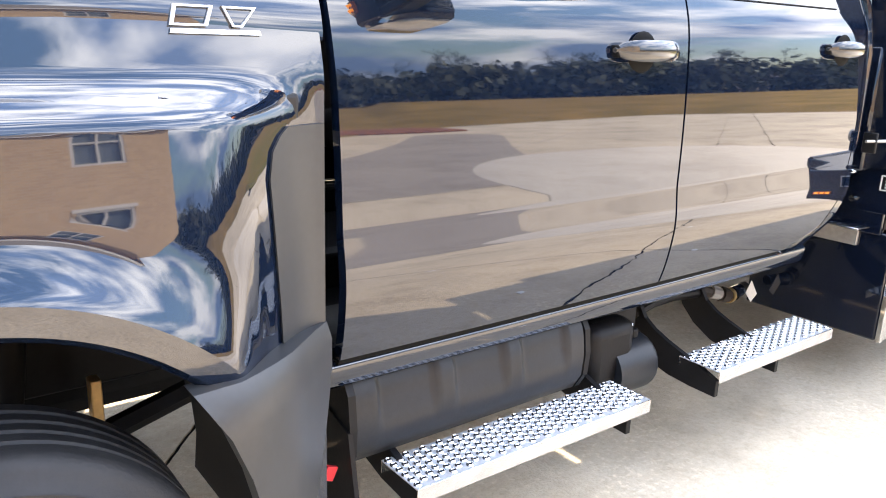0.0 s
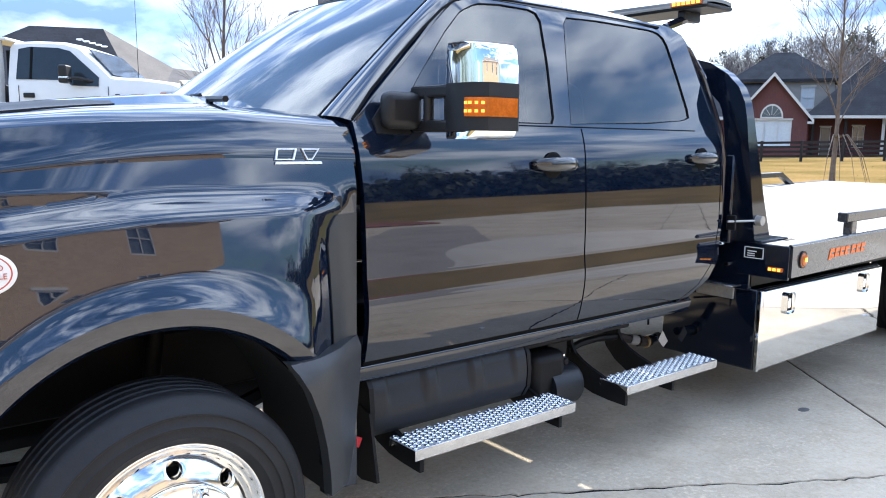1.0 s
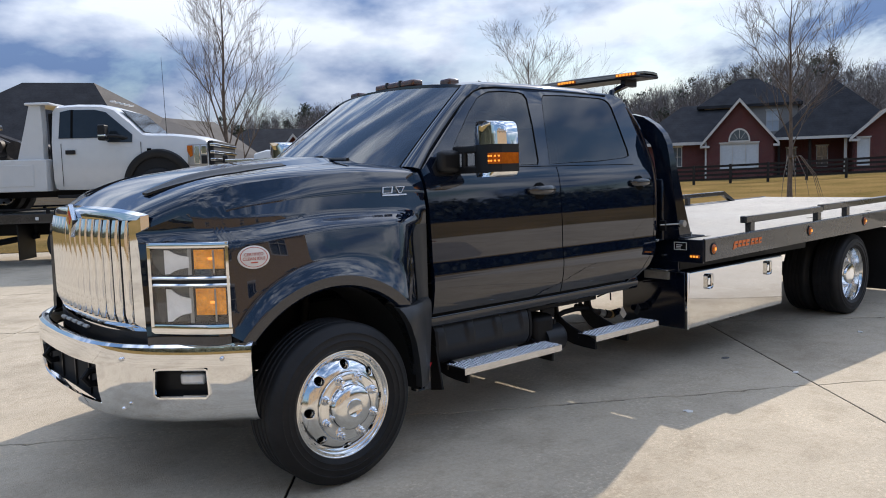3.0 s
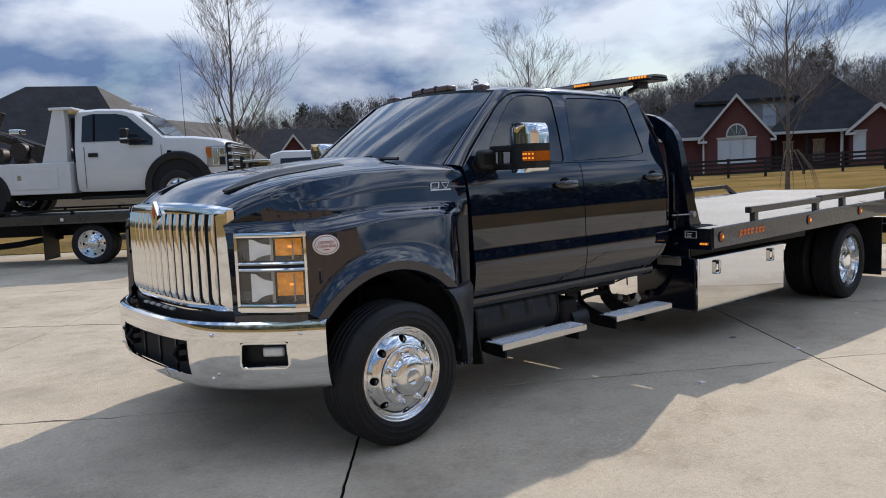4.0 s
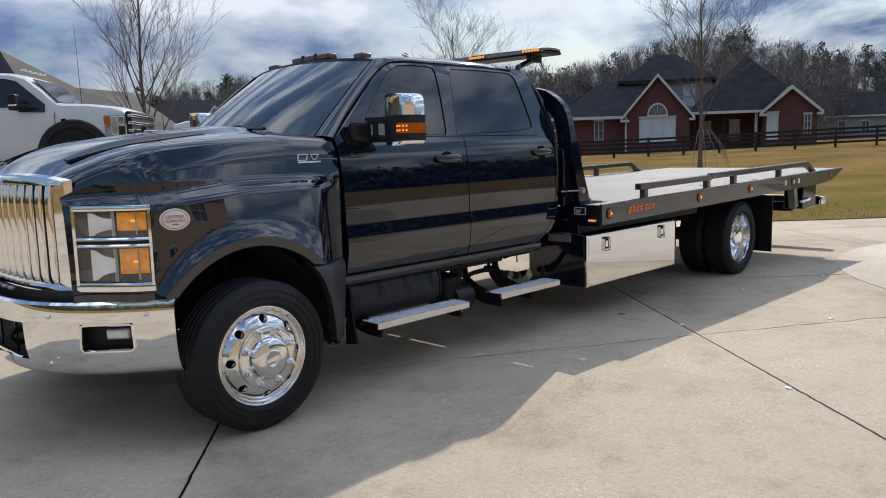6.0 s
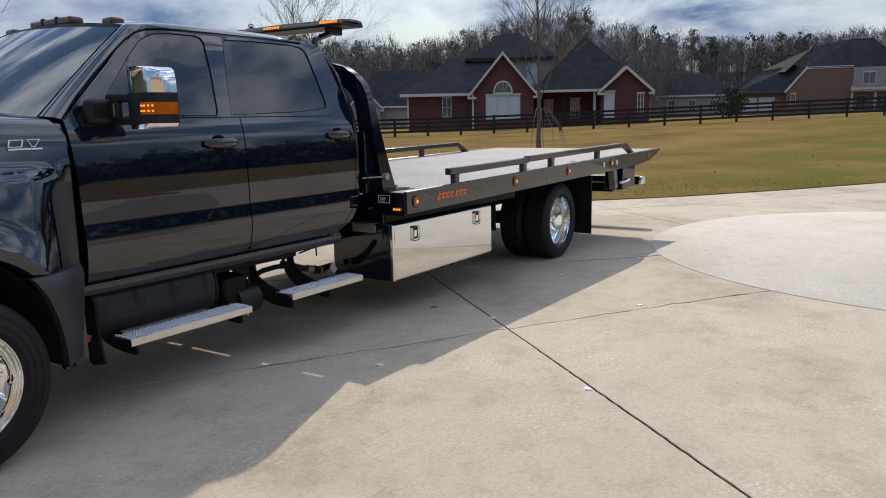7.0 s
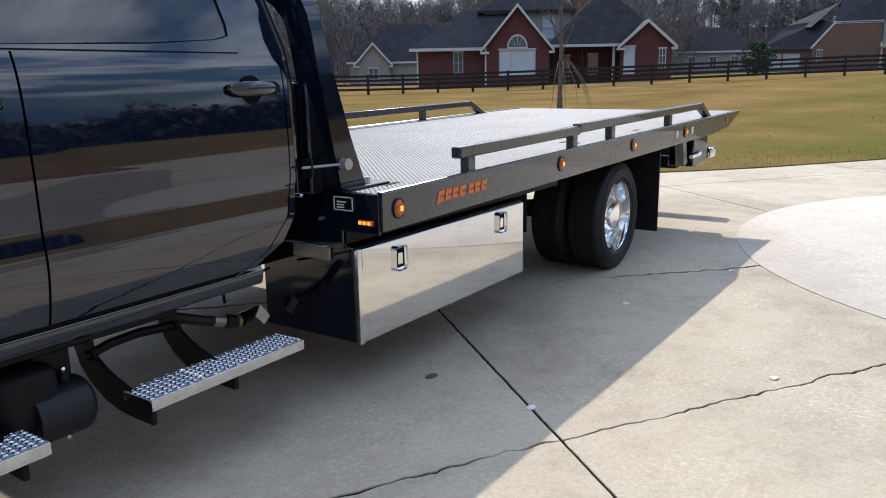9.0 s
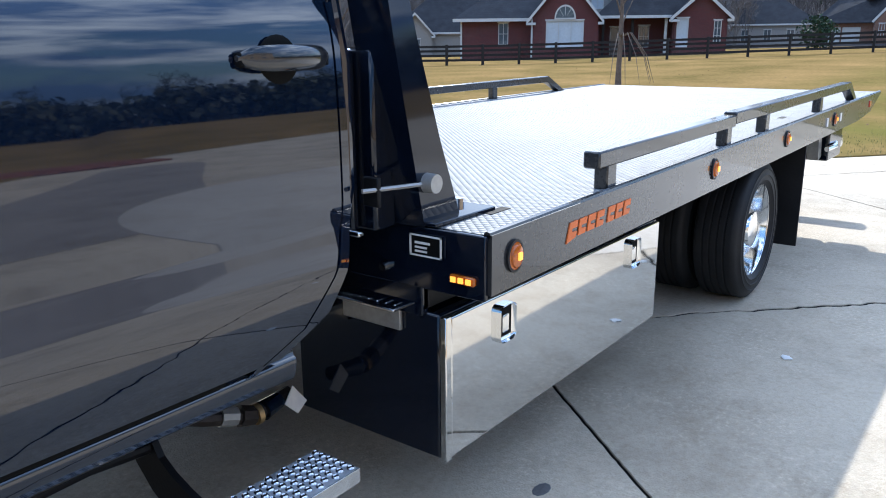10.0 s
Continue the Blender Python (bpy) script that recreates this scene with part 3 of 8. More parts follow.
chip_pts = [(3.477, -1.77), (5.2, -1.55), (2.15, -1.72), (4.4, -2.6), (6.4, -1.9), (2.4, -3.0), (9.3, -2.9)]
for n_c, (x, y) in enumerate(chip_pts):
    bm = B()
    bmesh.ops.create_icosphere(bm, subdivisions=1, radius=0.022)
    for v in bm.verts:
        v.co = Vector((v.co.x * 1.5, v.co.y, max(-0.002, v.co.z * 0.4))) * (0.7 + 0.5 * random.random())
    tagged(part("leaf_litter", bm, white_tag, m=pose(x, y, 0.003, 0, 0, 50 * n_c)), "small pale dry leaf lying on the concrete", "leaf", "litter on the driveway")

# grass tufts along the edge of the concrete
bm = B()
random.seed(4)
for _ in range(9000):
    th = radians(random.uniform(-28, 100))
    k = int(th / (2 * math.pi) * NA) % NA
    r = rad[k] + 0.02 + abs(random.gauss(0, 1)) * 2.2
    x, y = CX + r * math.cos(th), CY + r * math.sin(th)
    h, a, w = random.uniform(0.02, 0.06), random.uniform(0, 6.28), 0.004
    z = 0.035 + (rise(x, y) if r - rad[k] > 1 else 0)
    p = Vector((x, y, z))
    d = Vector((math.cos(a), math.sin(a), 0))
    bm.faces.new([bm.verts.new(p - d * w), bm.verts.new(p + d * w), bm.verts.new(p + Vector((random.uniform(-.02, .02), random.uniform(-.02, .02), h)))])
tagged(part("grass", bm, blade, smooth=None), "short dry grass blades along the driveway edge", "grass", kind="stuff")


# dry leaves blown over the lawn
bm = B()
random.seed(12)
for _ in range(420):
    x, y = random.uniform(12, 42), random.uniform(-9, 24)
    if math.hypot(x - CX, y - CY) < outline_radius(math.atan2(y - CY, x - CX)) + 0.4:
        continue
    c = Vector((x, y, 0.065 + rise(x, y)))
    a, r = random.uniform(0, 6.28), random.uniform(0.015, 0.04)
    e, f = Vector((math.cos(a), math.sin(a), 0.35)) * r, Vector((-math.sin(a), math.cos(a), 0.2)) * r * 0.6
    bm.faces.new([bm.verts.new(c + q) for q in (-e, -f, e, f)])
tagged(part("fallen_leaves", bm, leaf_dry, smooth=None), "brown dry leaves scattered over the lawn", "leaves", kind="stuff")


# ---- fence ----
def land(x, y):
    return 0.04 + rise(x, y)


fence = thing("fence", "dark-stained four-board paddock fence across the lawn", "fence")
FENCE = [(31.5, 44.0), (42.0, 31.0), (51.0, 17.0), (58.5, 4.0), (66.5, -7.0), (78.0, -20.0)]
post_bm = B()
box(post_bm, -0.07, 0.07, -0.07, 0.07, -0.2, 1.32, 0.01, 1)
post_ob = None
walk_pts = []
for (ax, ay), (bx, by) in zip(FENCE, FENCE[1:]):
    nseg = round(math.hypot(bx - ax, by - ay) / 2.5)
    walk_pts += [(ax + (bx - ax) * k / nseg, ay + (by - ay) * k / nseg) for k in range(nseg)]
walk_pts.append(FENCE[-1])
for k, (x, y) in enumerate(walk_pts):
    if post_ob is None:
        post_ob = part("post", post_bm, fence_wood, fence, m=pose(x, y, land(x, y)))
    else:
        clone(post_ob, fence, pose(x, y, land(x, y)))
for (ax, ay), (bx, by) in zip(walk_pts, walk_pts[1:]):
    for h in (0.32, 0.62, 0.92, 1.2):
        bm = B()
        a, b = Vector((ax, ay, land(ax, ay) + h)), Vector((bx, by, land(bx, by) + h))
        s = (b - a).cross((0, 0, 1)).normalized() * 0.02
        up = Vector((0, 0, 0.075))
        vs = [bm.verts.new(p + q + u) for p in (a, b) for q in (-s - s * 4.5, s - s * 4.5) for u in (-up, up)]
        for q in ((0, 1, 3, 2), (4, 6, 7, 5), (0, 4, 5, 1), (2, 3, 7, 6), (0, 2, 6, 4), (1, 5, 7, 3)):
            bm.faces.new([vs[i] for i in q])
        part("board", bm, fence_wood, fence, smooth=0)


# ---- houses ----
def wall_slab(parent, name, x0, x1, y, z0, z1, mat, holes=(), t=0.25):
    """A wall along x with its face at y (towards -y) and rectangular openings through it."""
    xs = sorted({x0, x1, *(v for h in holes for v in h[:2])})
    zs = sorted({z0, z1, *(v for h in holes for v in h[2:])})
    bm = B()
    for a, b in zip(xs, xs[1:]):
        for c, d in zip(zs, zs[1:]):
            if any(h[0] <= a and b <= h[1] and h[2] <= c and d <= h[3] for h in holes):
                continue
            box(bm, a, b, y, y + t, c, d)
    bmesh.ops.remove_doubles(bm, verts=bm.verts, dist=0.001)
    return part(name, bm, mat, parent, smooth=0)


def sash(parent, x0, x1, z0, z1, y, cols=2, rws=2, fill=None, name="window"):
    """A window with frame, bars and pane set in an opening."""
    w = part(name, box(B(), x0 - 0.08, x1 + 0.08, y - 0.05, y + 0.02, z1, z1 + 0.1), trim_white, parent, smooth=0)
    bm = B()
    f = 0.06
    for a, b, c, d in ((x0, x0 + f, z0, z1), (x1 - f, x1, z0, z1), (x0, x1, z0, z0 + f), (x0, x1, z1 - f, z1)):
        box(bm, a, b, y - 0.02, y + 0.08, c, d)
    for k in range(1, cols):
        xm = x0 + (x1 - x0) * k / cols
        box(bm, xm - 0.025, xm + 0.025, y, y + 0.06, z0, z1)
    for k in range(1, rws):
        zm = z0 + (z1 - z0) * k / rws
        box(bm, x0, x1, y, y + 0.06, zm - 0.02, zm + 0.02)
    part("window_frame", bm, trim_white, w, smooth=0)
    part("pane", box(B(), x0, x1, y + 0.08, y + 0.1, z0, z1), fill or pane_dark, w, smooth=0)
    return w


def roof_faces(parent, faces, mat, name="roof", label="", t=0.12):
    """Roof planes given as outlines in space, with thickness."""
    bm = B()
    for poly in faces:
        a = [bm.verts.new(p) for p in poly]
        b = [bm.verts.new(Vector(p) - Vector((0, 0, t))) for p in poly]
        bm.faces.new(a), bm.faces.new(b[::-1])
        for k in range(len(a)):
            j = (k + 1) % len(a)
            bm.faces.new((a[k], b[k], b[j], a[j]))
    return part(name, bm, mat, parent, label, smooth=0)


def hip(parent, x0, x1, y0, y1, ze, zr, mat, e=0.4, ridge_in=None, name="roof", edge=None):
    """A hipped roof over a rectangle, with white fascia boards."""
    x0, x1, y0, y1 = x0 - e, x1 + e, y0 - e, y1 + e
    w, d = x1 - x0, y1 - y0
    r = min(w, d) / 2 if ridge_in is None else ridge_in
    if w >= d:
        a, b = (x0 + r, (y0 + y1) / 2, zr), (x1 - r, (y0 + y1) / 2, zr)
    else:
        a, b = ((x0 + x1) / 2, y0 + r, zr), ((x0 + x1) / 2, y1 - r, zr)
    p, q, s, u = (x0, y0, ze), (x1, y0, ze), (x1, y1, ze), (x0, y1, ze)
    if w >= d:
        fs = [(p, q, b, a), (q, s, b), (s, u, a, b), (u, p, a)]
    else:
        fs = [(p, q, a), (q, s, b, a), (s, u, b), (u, p, a, b)]
    ro = roof_faces(parent, fs, mat, name)
    bm = B()
    for (ax, ay), (bx, by) in (((x0, y0), (x1, y0)), ((x1, y0), (x1, y1)), ((x0, y0), (x0, y1))):
        box(bm, min(ax, bx) - 0.03, max(ax, bx) + 0.03, min(ay, by) - 0.03, max(ay, by) + 0.03, ze - 0.25, ze - 0.02)
    part("fascia", bm, edge or trim_white, ro, "dark fascia board" if edge else "white fascia board", smooth=0)
    return ro


def gable_front(parent, x0, x1, y0, depth, z0, ze, zp, wall_mat, roof_mat, holes=()):
    """A wing with its gable towards -y: wall, gable triangle, roof and white rakes."""
    xm = (x0 + x1) / 2
    wall_slab(parent, "wall", x0, x1, y0, z0, ze, wall_mat, holes)
    put = lambda u, v, d: (u, d, v)  # noqa: E731
    part("gable", prism(B(), [(x0, ze), (x1, ze), (xm, zp)], put, y0 + 0.003, y0 + 0.25), wall_mat, parent, smooth=0)
    for x in (x0, x1):
        part("wall", box(B(), x - 0.1, x + 0.1, y0 + 0.25, y0 + depth, z0, ze), wall_mat, parent, smooth=0)
    e, s = 0.45, (zp - ze) / (xm - x0)
    fs = [((x0 - e, y0 - e, ze - e * s + .12), (xm, y0 - e, zp + .12), (xm, y0 + depth, zp + .12), (x0 - e, y0 + depth, ze - e * s + .12)),
          ((x1 + e, y0 - e, ze - e * s + .12), (x1 + e, y0 + depth, ze - e * s + .12), (xm, y0 + depth, zp + .12), (xm, y0 - e, zp + .12))]
    ro = roof_faces(parent, fs, roof_mat)
    bm = B()
    for sx in (-1, 1):
        xe = x0 - e if sx < 0 else x1 + e
        prism(bm, [(xe, ze - e * s + .13), (xm, zp + .13), (xm, zp - .17), (xe, ze - e * s - .17)], put, y0 - e - 0.04, y0 - e - 0.001)
        box(bm, min(xe, x0 if sx < 0 else x1) - .02, max(xe, x0 if sx < 0 else x1) + .3 * (sx < 0), y0 - e, y0, ze - e * s - .2, ze - e * s + .0)
    part("rake_board", bm, trim_white, ro, "white rake board", smooth=0)
    return ro


def facing(dist, az, turn=0.0):
    """A frame whose +y looks away from the driveway along the bearing az, at that distance from the viewing side."""
    x, y = -0.9 + dist * math.cos(radians(az)), -4.4 + dist * math.sin(radians(az))
    return pose(x, y, land(x, y) - 0.1, 0, 0, az - 90 + turn)


def brick_house():
    """Red brick house; x runs along its front, y away from the lawn."""
    h = thing("brick_house", "red brick house with dark hipped roofs and white trim", "house", facing(70, 29.0))
    gable_front(h, -2.7, 2.7, 0, 9, -0.3, 3.5, 6.75, red_brick, shingle, [(-1.55, 1.55, 0.9, 3.1)])
    w = sash(h, -1.55, 1.55, 0.9, 3.1, 0.03, 3, 1, curtain)
    put = lambda u, v, d: (u, d, v)  # noqa: E731
    fan = [(math.cos(math.pi * k / 14) * 0.78, 3.3 + math.sin(math.pi * k / 14) * 0.95) for k in range(15)]
    arch = part("arch_window", prism(B(), fan, put, -0.03, 0.0), pane_dark, h, "half-round fan window", smooth=0)
    bm = B()
    ring = [(math.cos(math.pi * k / 14), math.sin(math.pi * k / 14)) for k in range(15)]
    for k in range(14):
        (a, b), (c, d) = ring[k], ring[k + 1]
        prism(bm, [(a * .75, 3.3 + b * .92), (a * .87, 3.3 + b * 1.06), (c * .87, 3.3 + d * 1.06), (c * .75, 3.3 + d * .92)], put, -0.07, -0.02)
    for k in (2, 4, 7, 10, 12):
        a, b = ring[k]
        prism(bm, [(a * .2 - b * .02, 3.3 + b * .2), (a * .8 - b * .02, 3.3 + b * .97), (a * .8 + b * .02, 3.3 + b * .97), (a * .2 + b * .02, 3.3 + b * .2)], put, -0.05, -0.02)
    box(bm, -0.87, 0.87, -0.07, -0.02, 3.2, 3.32)
    part("fan_frame", bm, trim_white, arch, smooth=0)
    # left block
    wall_slab(h, "wall", -8.8, -2.7, 1.4, -0.3, 3.35, red_brick, [(-5.6, -4.75, 1.2, 3.0)])
    sash(h, -5.6, -4.75, 1.2, 3.0, 1.43, 2, 2)
    part("wall", box(B(), -8.8, -8.6, 1.65, 10, -0.3, 3.35), red_brick, h, smooth=0)
    roof_faces(h, [((-9.4, 0.8, 3.35), (-2.4, 0.8, 3.35), (-0.5, 6.2, 6.9), (-5.0, 6.2, 6.9)), ((-9.4, 0.8, 3.35), (-5.0, 6.2, 6.9), (-5.0, 7.0, 6.9), (-9.4, 11, 3.35))], shingle)
    part("eave", box(B(), -9.45, -2.7, 0.72, 0.9, 3.1, 3.36), trim_white, h, "white eave gutter", smooth=0)
    # upper storey
    wall_slab(h, "wall", -3.0, 4.9, 5.5, 3.4, 6.9, siding, [(2.3, 3.4, 4.2, 6.1)])
    part("wall", box(B(), 4.7, 4.9, 5.75, 12, 3.4, 6.9), siding, h, smooth=0)
    sash(h, 2.3, 3.4, 4.2, 6.1, 5.53, 2, 2, curtain)
    hip(h, -3.2, 4.9, 5.5, 12, 6.75, 9.35, shingle, ridge_in=3.6, edge=shingle)
    # right wing with a shaded porch
    hip(h, 3.0, 12.6, 1.2, 11, 3.5, 8.6, shingle, ridge_in=4.8)
    wall_slab(h, "wall", 2.7, 8.9, 3.4, -0.3, 3.5, red_brick, [(3.9, 4.7, 0.0, 2.6), (6.3, 7.2, 0.9, 2.7)])
    sash(h, 6.3, 7.2, 0.9, 2.7, 3.43)
    sash(h, 3.9, 4.7, 0.0, 2.6, 3.43, 1, 2)
    for x in (3.2, 5.6, 8.3):
        part("porch_post", box(B(), x - 0.11, x + 0.11, 1.3, 1.5, -0.3, 3.4, 0.01, 1), trim_white if x > 8 else fence_wood, h, smooth=0)
    gable_front(h, 8.9, 13.0, 0.6, 6, -0.3, 3.5, 5.3, red_brick, shingle, [(9.05, 10.0, 0.9, 3.2), (12.0, 12.6, 1.2, 3.0)])
    sash(h, 9.05, 10.0, 0.9, 3.2, 0.63, 1, 1, curtain)
    sash(h, 12.0, 12.6, 1.2, 3.0, 0.63, 2, 3)
    part("downpipe", box(B(), -2.78, -2.64, -0.1, -0.01, 0, 3.3), trim_white, h, "white downpipe", smooth=0)
    part("downpipe", box(B(), -8.86, -8.72, 1.3, 1.39, 0, 3.3), trim_white, h, "white downpipe", smooth=0)
    return h


def garage_house():
    h = thing("garage_house", "brown brick house with a two-door garage and dark roof", "house", facing(122, 8.0, 6))
    wall_slab(h, "wall", -10, -3.2, 2, -0.3, 3.0, brown_brick, [(-9.3, -7.1, 0, 2.4), (-6.9, -4.7, 0, 2.4)])
    for x in (-9.3, -6.9):
        d = part("garage_door", box(B(), x, x + 2.2, 2.1, 2.16, 0, 2.4), trim_white, h, "white panelled garage door", smooth=0)
        for z in (0.1, 0.7, 1.3, 1.9):
            part("panel", box(B(), x + 0.1, x + 2.1, 2.07, 2.1, z, z + 0.5, 0.01, 1), trim_white, d, smooth=0)
    gable = [(-3.2, -0.3), (5.0, -0.3), (5.0, 6.3), (-0.5, 6.3), (-3.2, 3.0)]
    put = lambda u, v, d: (u, d, v)  # noqa: E731
    part("wall", prism(B(), gable, put, 1.0, 1.3), brown_brick, h, smooth=0)
    part("trim", prism(B(), [(-3.4, 2.9), (-0.7, 6.2), (5.2, 6.2), (5.2, 6.5), (-0.8, 6.5), (-3.6, 3.1)], put, 0.9, 1.0), trim_white, h, "white rake trim", smooth=0)
    sash(h, -2.7, -2.0, 1.0, 2.8, 0.95, 2, 2)
    roof_faces(h, [((-10.8, 1.4, 3.0), (-3.3, 1.4, 3.0), (-0.6, 1.2, 6.4), (-2, 5, 7.0), (-7.5, 5.5, 6.2))], shingle)
    roof_faces(h, [((-0.7, 0.9, 6.4), (5.4, 0.9, 6.4), (5.5, 5, 10.4), (0.3, 5, 9.5)), ((5.4, 0.9, 6.4), (15, 1, 3.4), (15, 9, 3.4), (8.0, 5, 10.4), (5.5, 5, 10.4)),
                   ((-3.5, 3, 6.0), (0.3, 5, 9.5), (0.3, 9, 9.5), (-7.5, 9, 6.0)), ((0.3, 5, 9.5), (5.5, 5, 10.4), (8, 5, 10.4), (8, 9, 9), (0.3, 9, 9))], shingle)
    wall_slab(h, "wall", 5.2, 9.2, 0.6, 3.4, 6.2, siding, [(6.4, 8.0, 3.9, 5.5)])
    sash(h, 6.4, 8.0, 3.9, 5.5, 0.63, 2, 1)
    wall_slab(h, "wall", 5.0, 17.5, 2.6, -0.3, 3.2, siding, [(6, 7.2, 0.2, 2.3), (8.2, 9.3, 0.6, 2.3), (13, 15, 0.9, 2.5)])
    for a, b, c in ((6, 7.2, 0.2), (8.2, 9.3, 0.6)):
        sash(h, a, b, c, 2.3, 2.63)
    sash(h, 13, 15, 0.9, 2.5, 2.63, 4, 1, curtain)
    roof_faces(h, [((4.9, 0.0, 2.9), (18, 0.0, 2.9), (18, 2.8, 3.7), (4.9, 2.8, 3.7))], shingle_tan, "porch_roof")
    for x in (5.1, 8.0, 11.4):
        part("porch_post", box(B(), x - 0.09, x + 0.09, 0.15, 0.33, -0.3, 2.85), trim_white, h, smooth=0)
    return h


def plain_house(m, label, w, d, eave, ridge, wall_mat, roof_mat, gable=None, windows=()):
    h = thing("house", label, "house", m)
    wall_slab(h, "wall", -w / 2, w / 2, 0, -0.5, eave, wall_mat, [(a, b, c, e) for a, b, c, e in windows])
    for x in (-w / 2, w / 2 - 0.2):
        part("wall", box(B(), x, x + 0.2, 0.25, d, -0.5, eave), wall_mat, h, smooth=0)
    part("wall", box(B(), -w / 2, w / 2, d, d + 0.2, -0.5, eave), wall_mat, h, smooth=0)
    for a, b, c, e in windows:
        sash(h, a, b, c, e, 0.03)
    hip(h, -w / 2, w / 2, 0, d, eave, ridge, roof_mat)
    if gable:
        gable_front(h, gable[0], gable[1], -1.2, d / 2, -0.5, eave, gable[2], wall_mat, roof_mat, [((gable[0] + gable[1]) / 2 - .6, (gable[0] + gable[1]) / 2 + .6, 0.8, 2.2)])
        sash(h, (gable[0] + gable[1]) / 2 - .6, (gable[0] + gable[1]) / 2 + .6, 0.8, 2.2, -1.17)
    return h


brick_house()
garage_house()
plain_house(facing(102, 36.6), "distant tan house with a dark steep roof", 15, 10, 3.0, 7.8, siding, shingle, (-6.5, -2.5, 5.2), [(1, 2, 0.8, 2.4), (4, 5, 0.8, 2.4)])
plain_house(facing(125, 16.3), "distant grey house with dormers", 16, 9, 3.2, 6.6, siding, shingle, (-8, -4, 5.4), [(-2, -1, 0.8, 2.4), (1, 2, 0.8, 2.4), (4, 5, 0.8, 2.4)])
plain_house(facing(100, -2.8), "distant red-roofed brick house", 14, 9, 3.0, 6.5, brown_brick, shingle_tan, None, [(-5, -4, 0.8, 2.2)])
plain_house(facing(78, 61.5), "distant brick house with small gables", 18, 10, 3.0, 6.6, red_brick, shingle, (-1.5, 2.5, 5.6), [(4, 5, 0.8, 2.4)])
plain_house(facing(86, 57.5), "distant dark-roofed brick house", 16, 10, 3.0, 7.0, red_brick, shingle, (2, 6, 5.4), [(-4, -3, 0.8, 2.4)])


def barn_house():
    """The wide house behind the second truck: one dark roof plane and one painted pale for sunlight."""
    h = thing("wide_roof_house", "large house with a broad steep shingle roof", "house", facing(52, 75.4))
    wall_slab(h, "wall", -12, 9, 0, -0.5, 2.6, beige_brick, [(-6, -4.6, 0.8, 2.2), (2, 3.4, 0.8, 2.2)])
    sash(h, -6, -4.6, 0.8, 2.2, 0.03)
    sash(h, 2, 3.4, 0.8, 2.2, 0.03)
    roof_faces(h, [((-13, -0.6, 2.4), (3.2, -0.6, 2.4), (0.9, 6, 8.3), (-3.4, 6, 8.2)), ((-13, -0.6, 2.4), (-3.4, 6, 8.2), (-3.4, 9, 8.2), (-13, 14, 2.4))], shingle)
    # sun on these planes is put into a paler shingle colour
    roof_faces(h, [((3.2, -0.6, 2.4), (5.1, 5, 5.9), (5.8, 9, 6.0), (0.9, 6, 8.3)), ((5.1, 5, 5.9), (3.2, -0.6, 2.4), (11.4, -0.6, 2.4), (8.6, 5, 5.6)), ((8.6, 5, 5.6), (11.4, -0.6, 2.4), (11.4, 12, 2.4), (8.6, 9, 5.6)), ((5.1, 5, 5.9), (8.6, 5, 5.6), (8.6, 9, 5.6), (5.8, 9, 6.0))], shingle_tan, "roof", "roof planes coloured pale for their sunlit side")
    part("wall", box(B(), 8.8, 9, 0.25, 10, -0.5, 2.6), beige_brick, h, smooth=0)
    part("wall", box(B(), -12, -11.8, 0.25, 10, -0.5, 2.6), beige_brick, h, smooth=0)
    return h


barn_house()


def near_house():
    """The owner's beige brick house in front of the truck; it shows in the chrome and the fender."""
    h = thing("beige_house", "beige brick house with white trimmed windows and brown roof", "house", pose(-4.0, -13.6, 0, 0, 0, 176))
    wins = [(-8, -6.9, 1.0, 2.6), (-4, -2.9, 1.0, 2.6), (1.5, 2.6, 1.0, 2.6), (5.2, 6.3, 1.0, 2.6), (-8, -6.9, 3.9, 5.2), (-4, -2.9, 3.9, 5.2), (1.5, 2.6, 3.9, 5.2)]
    wall_slab(h, "wall", -10, 9, 0, -0.3, 6.2, beige_brick, wins)
    for a, b, c, e in wins:
        sash(h, a, b, c, e, 0.03)
    for x in (-10, 8.8):
        part("wall", box(B(), x, x + 0.2, 0.25, 9, -0.3, 5.9), beige_brick, h, smooth=0)
    part("wall", box(B(), -10, 9, 9, 9.25, -0.3, 5.9), beige_brick, h, smooth=0)
    hip(h, -10, 9, 0, 9.2, 5.9, 9.5, shingle_tan)
    return h


near_house()


# ---- trees ----
def limb(bm, p, d, r, length, depth, spread, n, twig=0.35):
    """A tapering limb with smaller ones growing from it."""
    steps = 4 if depth > 1 else 3
    pts, rs = [Vector(p)], [r]
    d = Vector(d).normalized()
    for k in range(steps):
        d = (d + Vector((random.uniform(-1, 1), random.uniform(-1, 1), random.uniform(-0.3, 0.7))) * 0.13).normalized()
        pts.append(pts[-1] + d * length / steps)
        rs.append(max(0.003, r * (1 - 0.72 * (k + 1) / steps)))
    tube(bm, pts, rs, n if depth > 1 else 3, caps=False)
    if depth <= 0:
        return
    kids = random.randint(4, 6) if depth > 1 else random.randint(3, 5)
    for k in range(kids):
        f = random.uniform(0.25, 1.0)
        i = min(steps - 1, int(f * steps))
        q = pts[i].lerp(pts[i + 1], f * steps - i)
        a = random.uniform(0, 2 * math.pi)
        u, v = ring_frame(d)
        e = (d * 0.75 + (u * math.cos(a) + v * math.sin(a)) * spread + Vector((0, 0, 0.25))).normalized()
        limb(bm, q, e, max(0.004, rs[i] * 0.55), length * random.uniform(0.45, 0.7), depth - 1, spread, max(3, n - 2), twig)


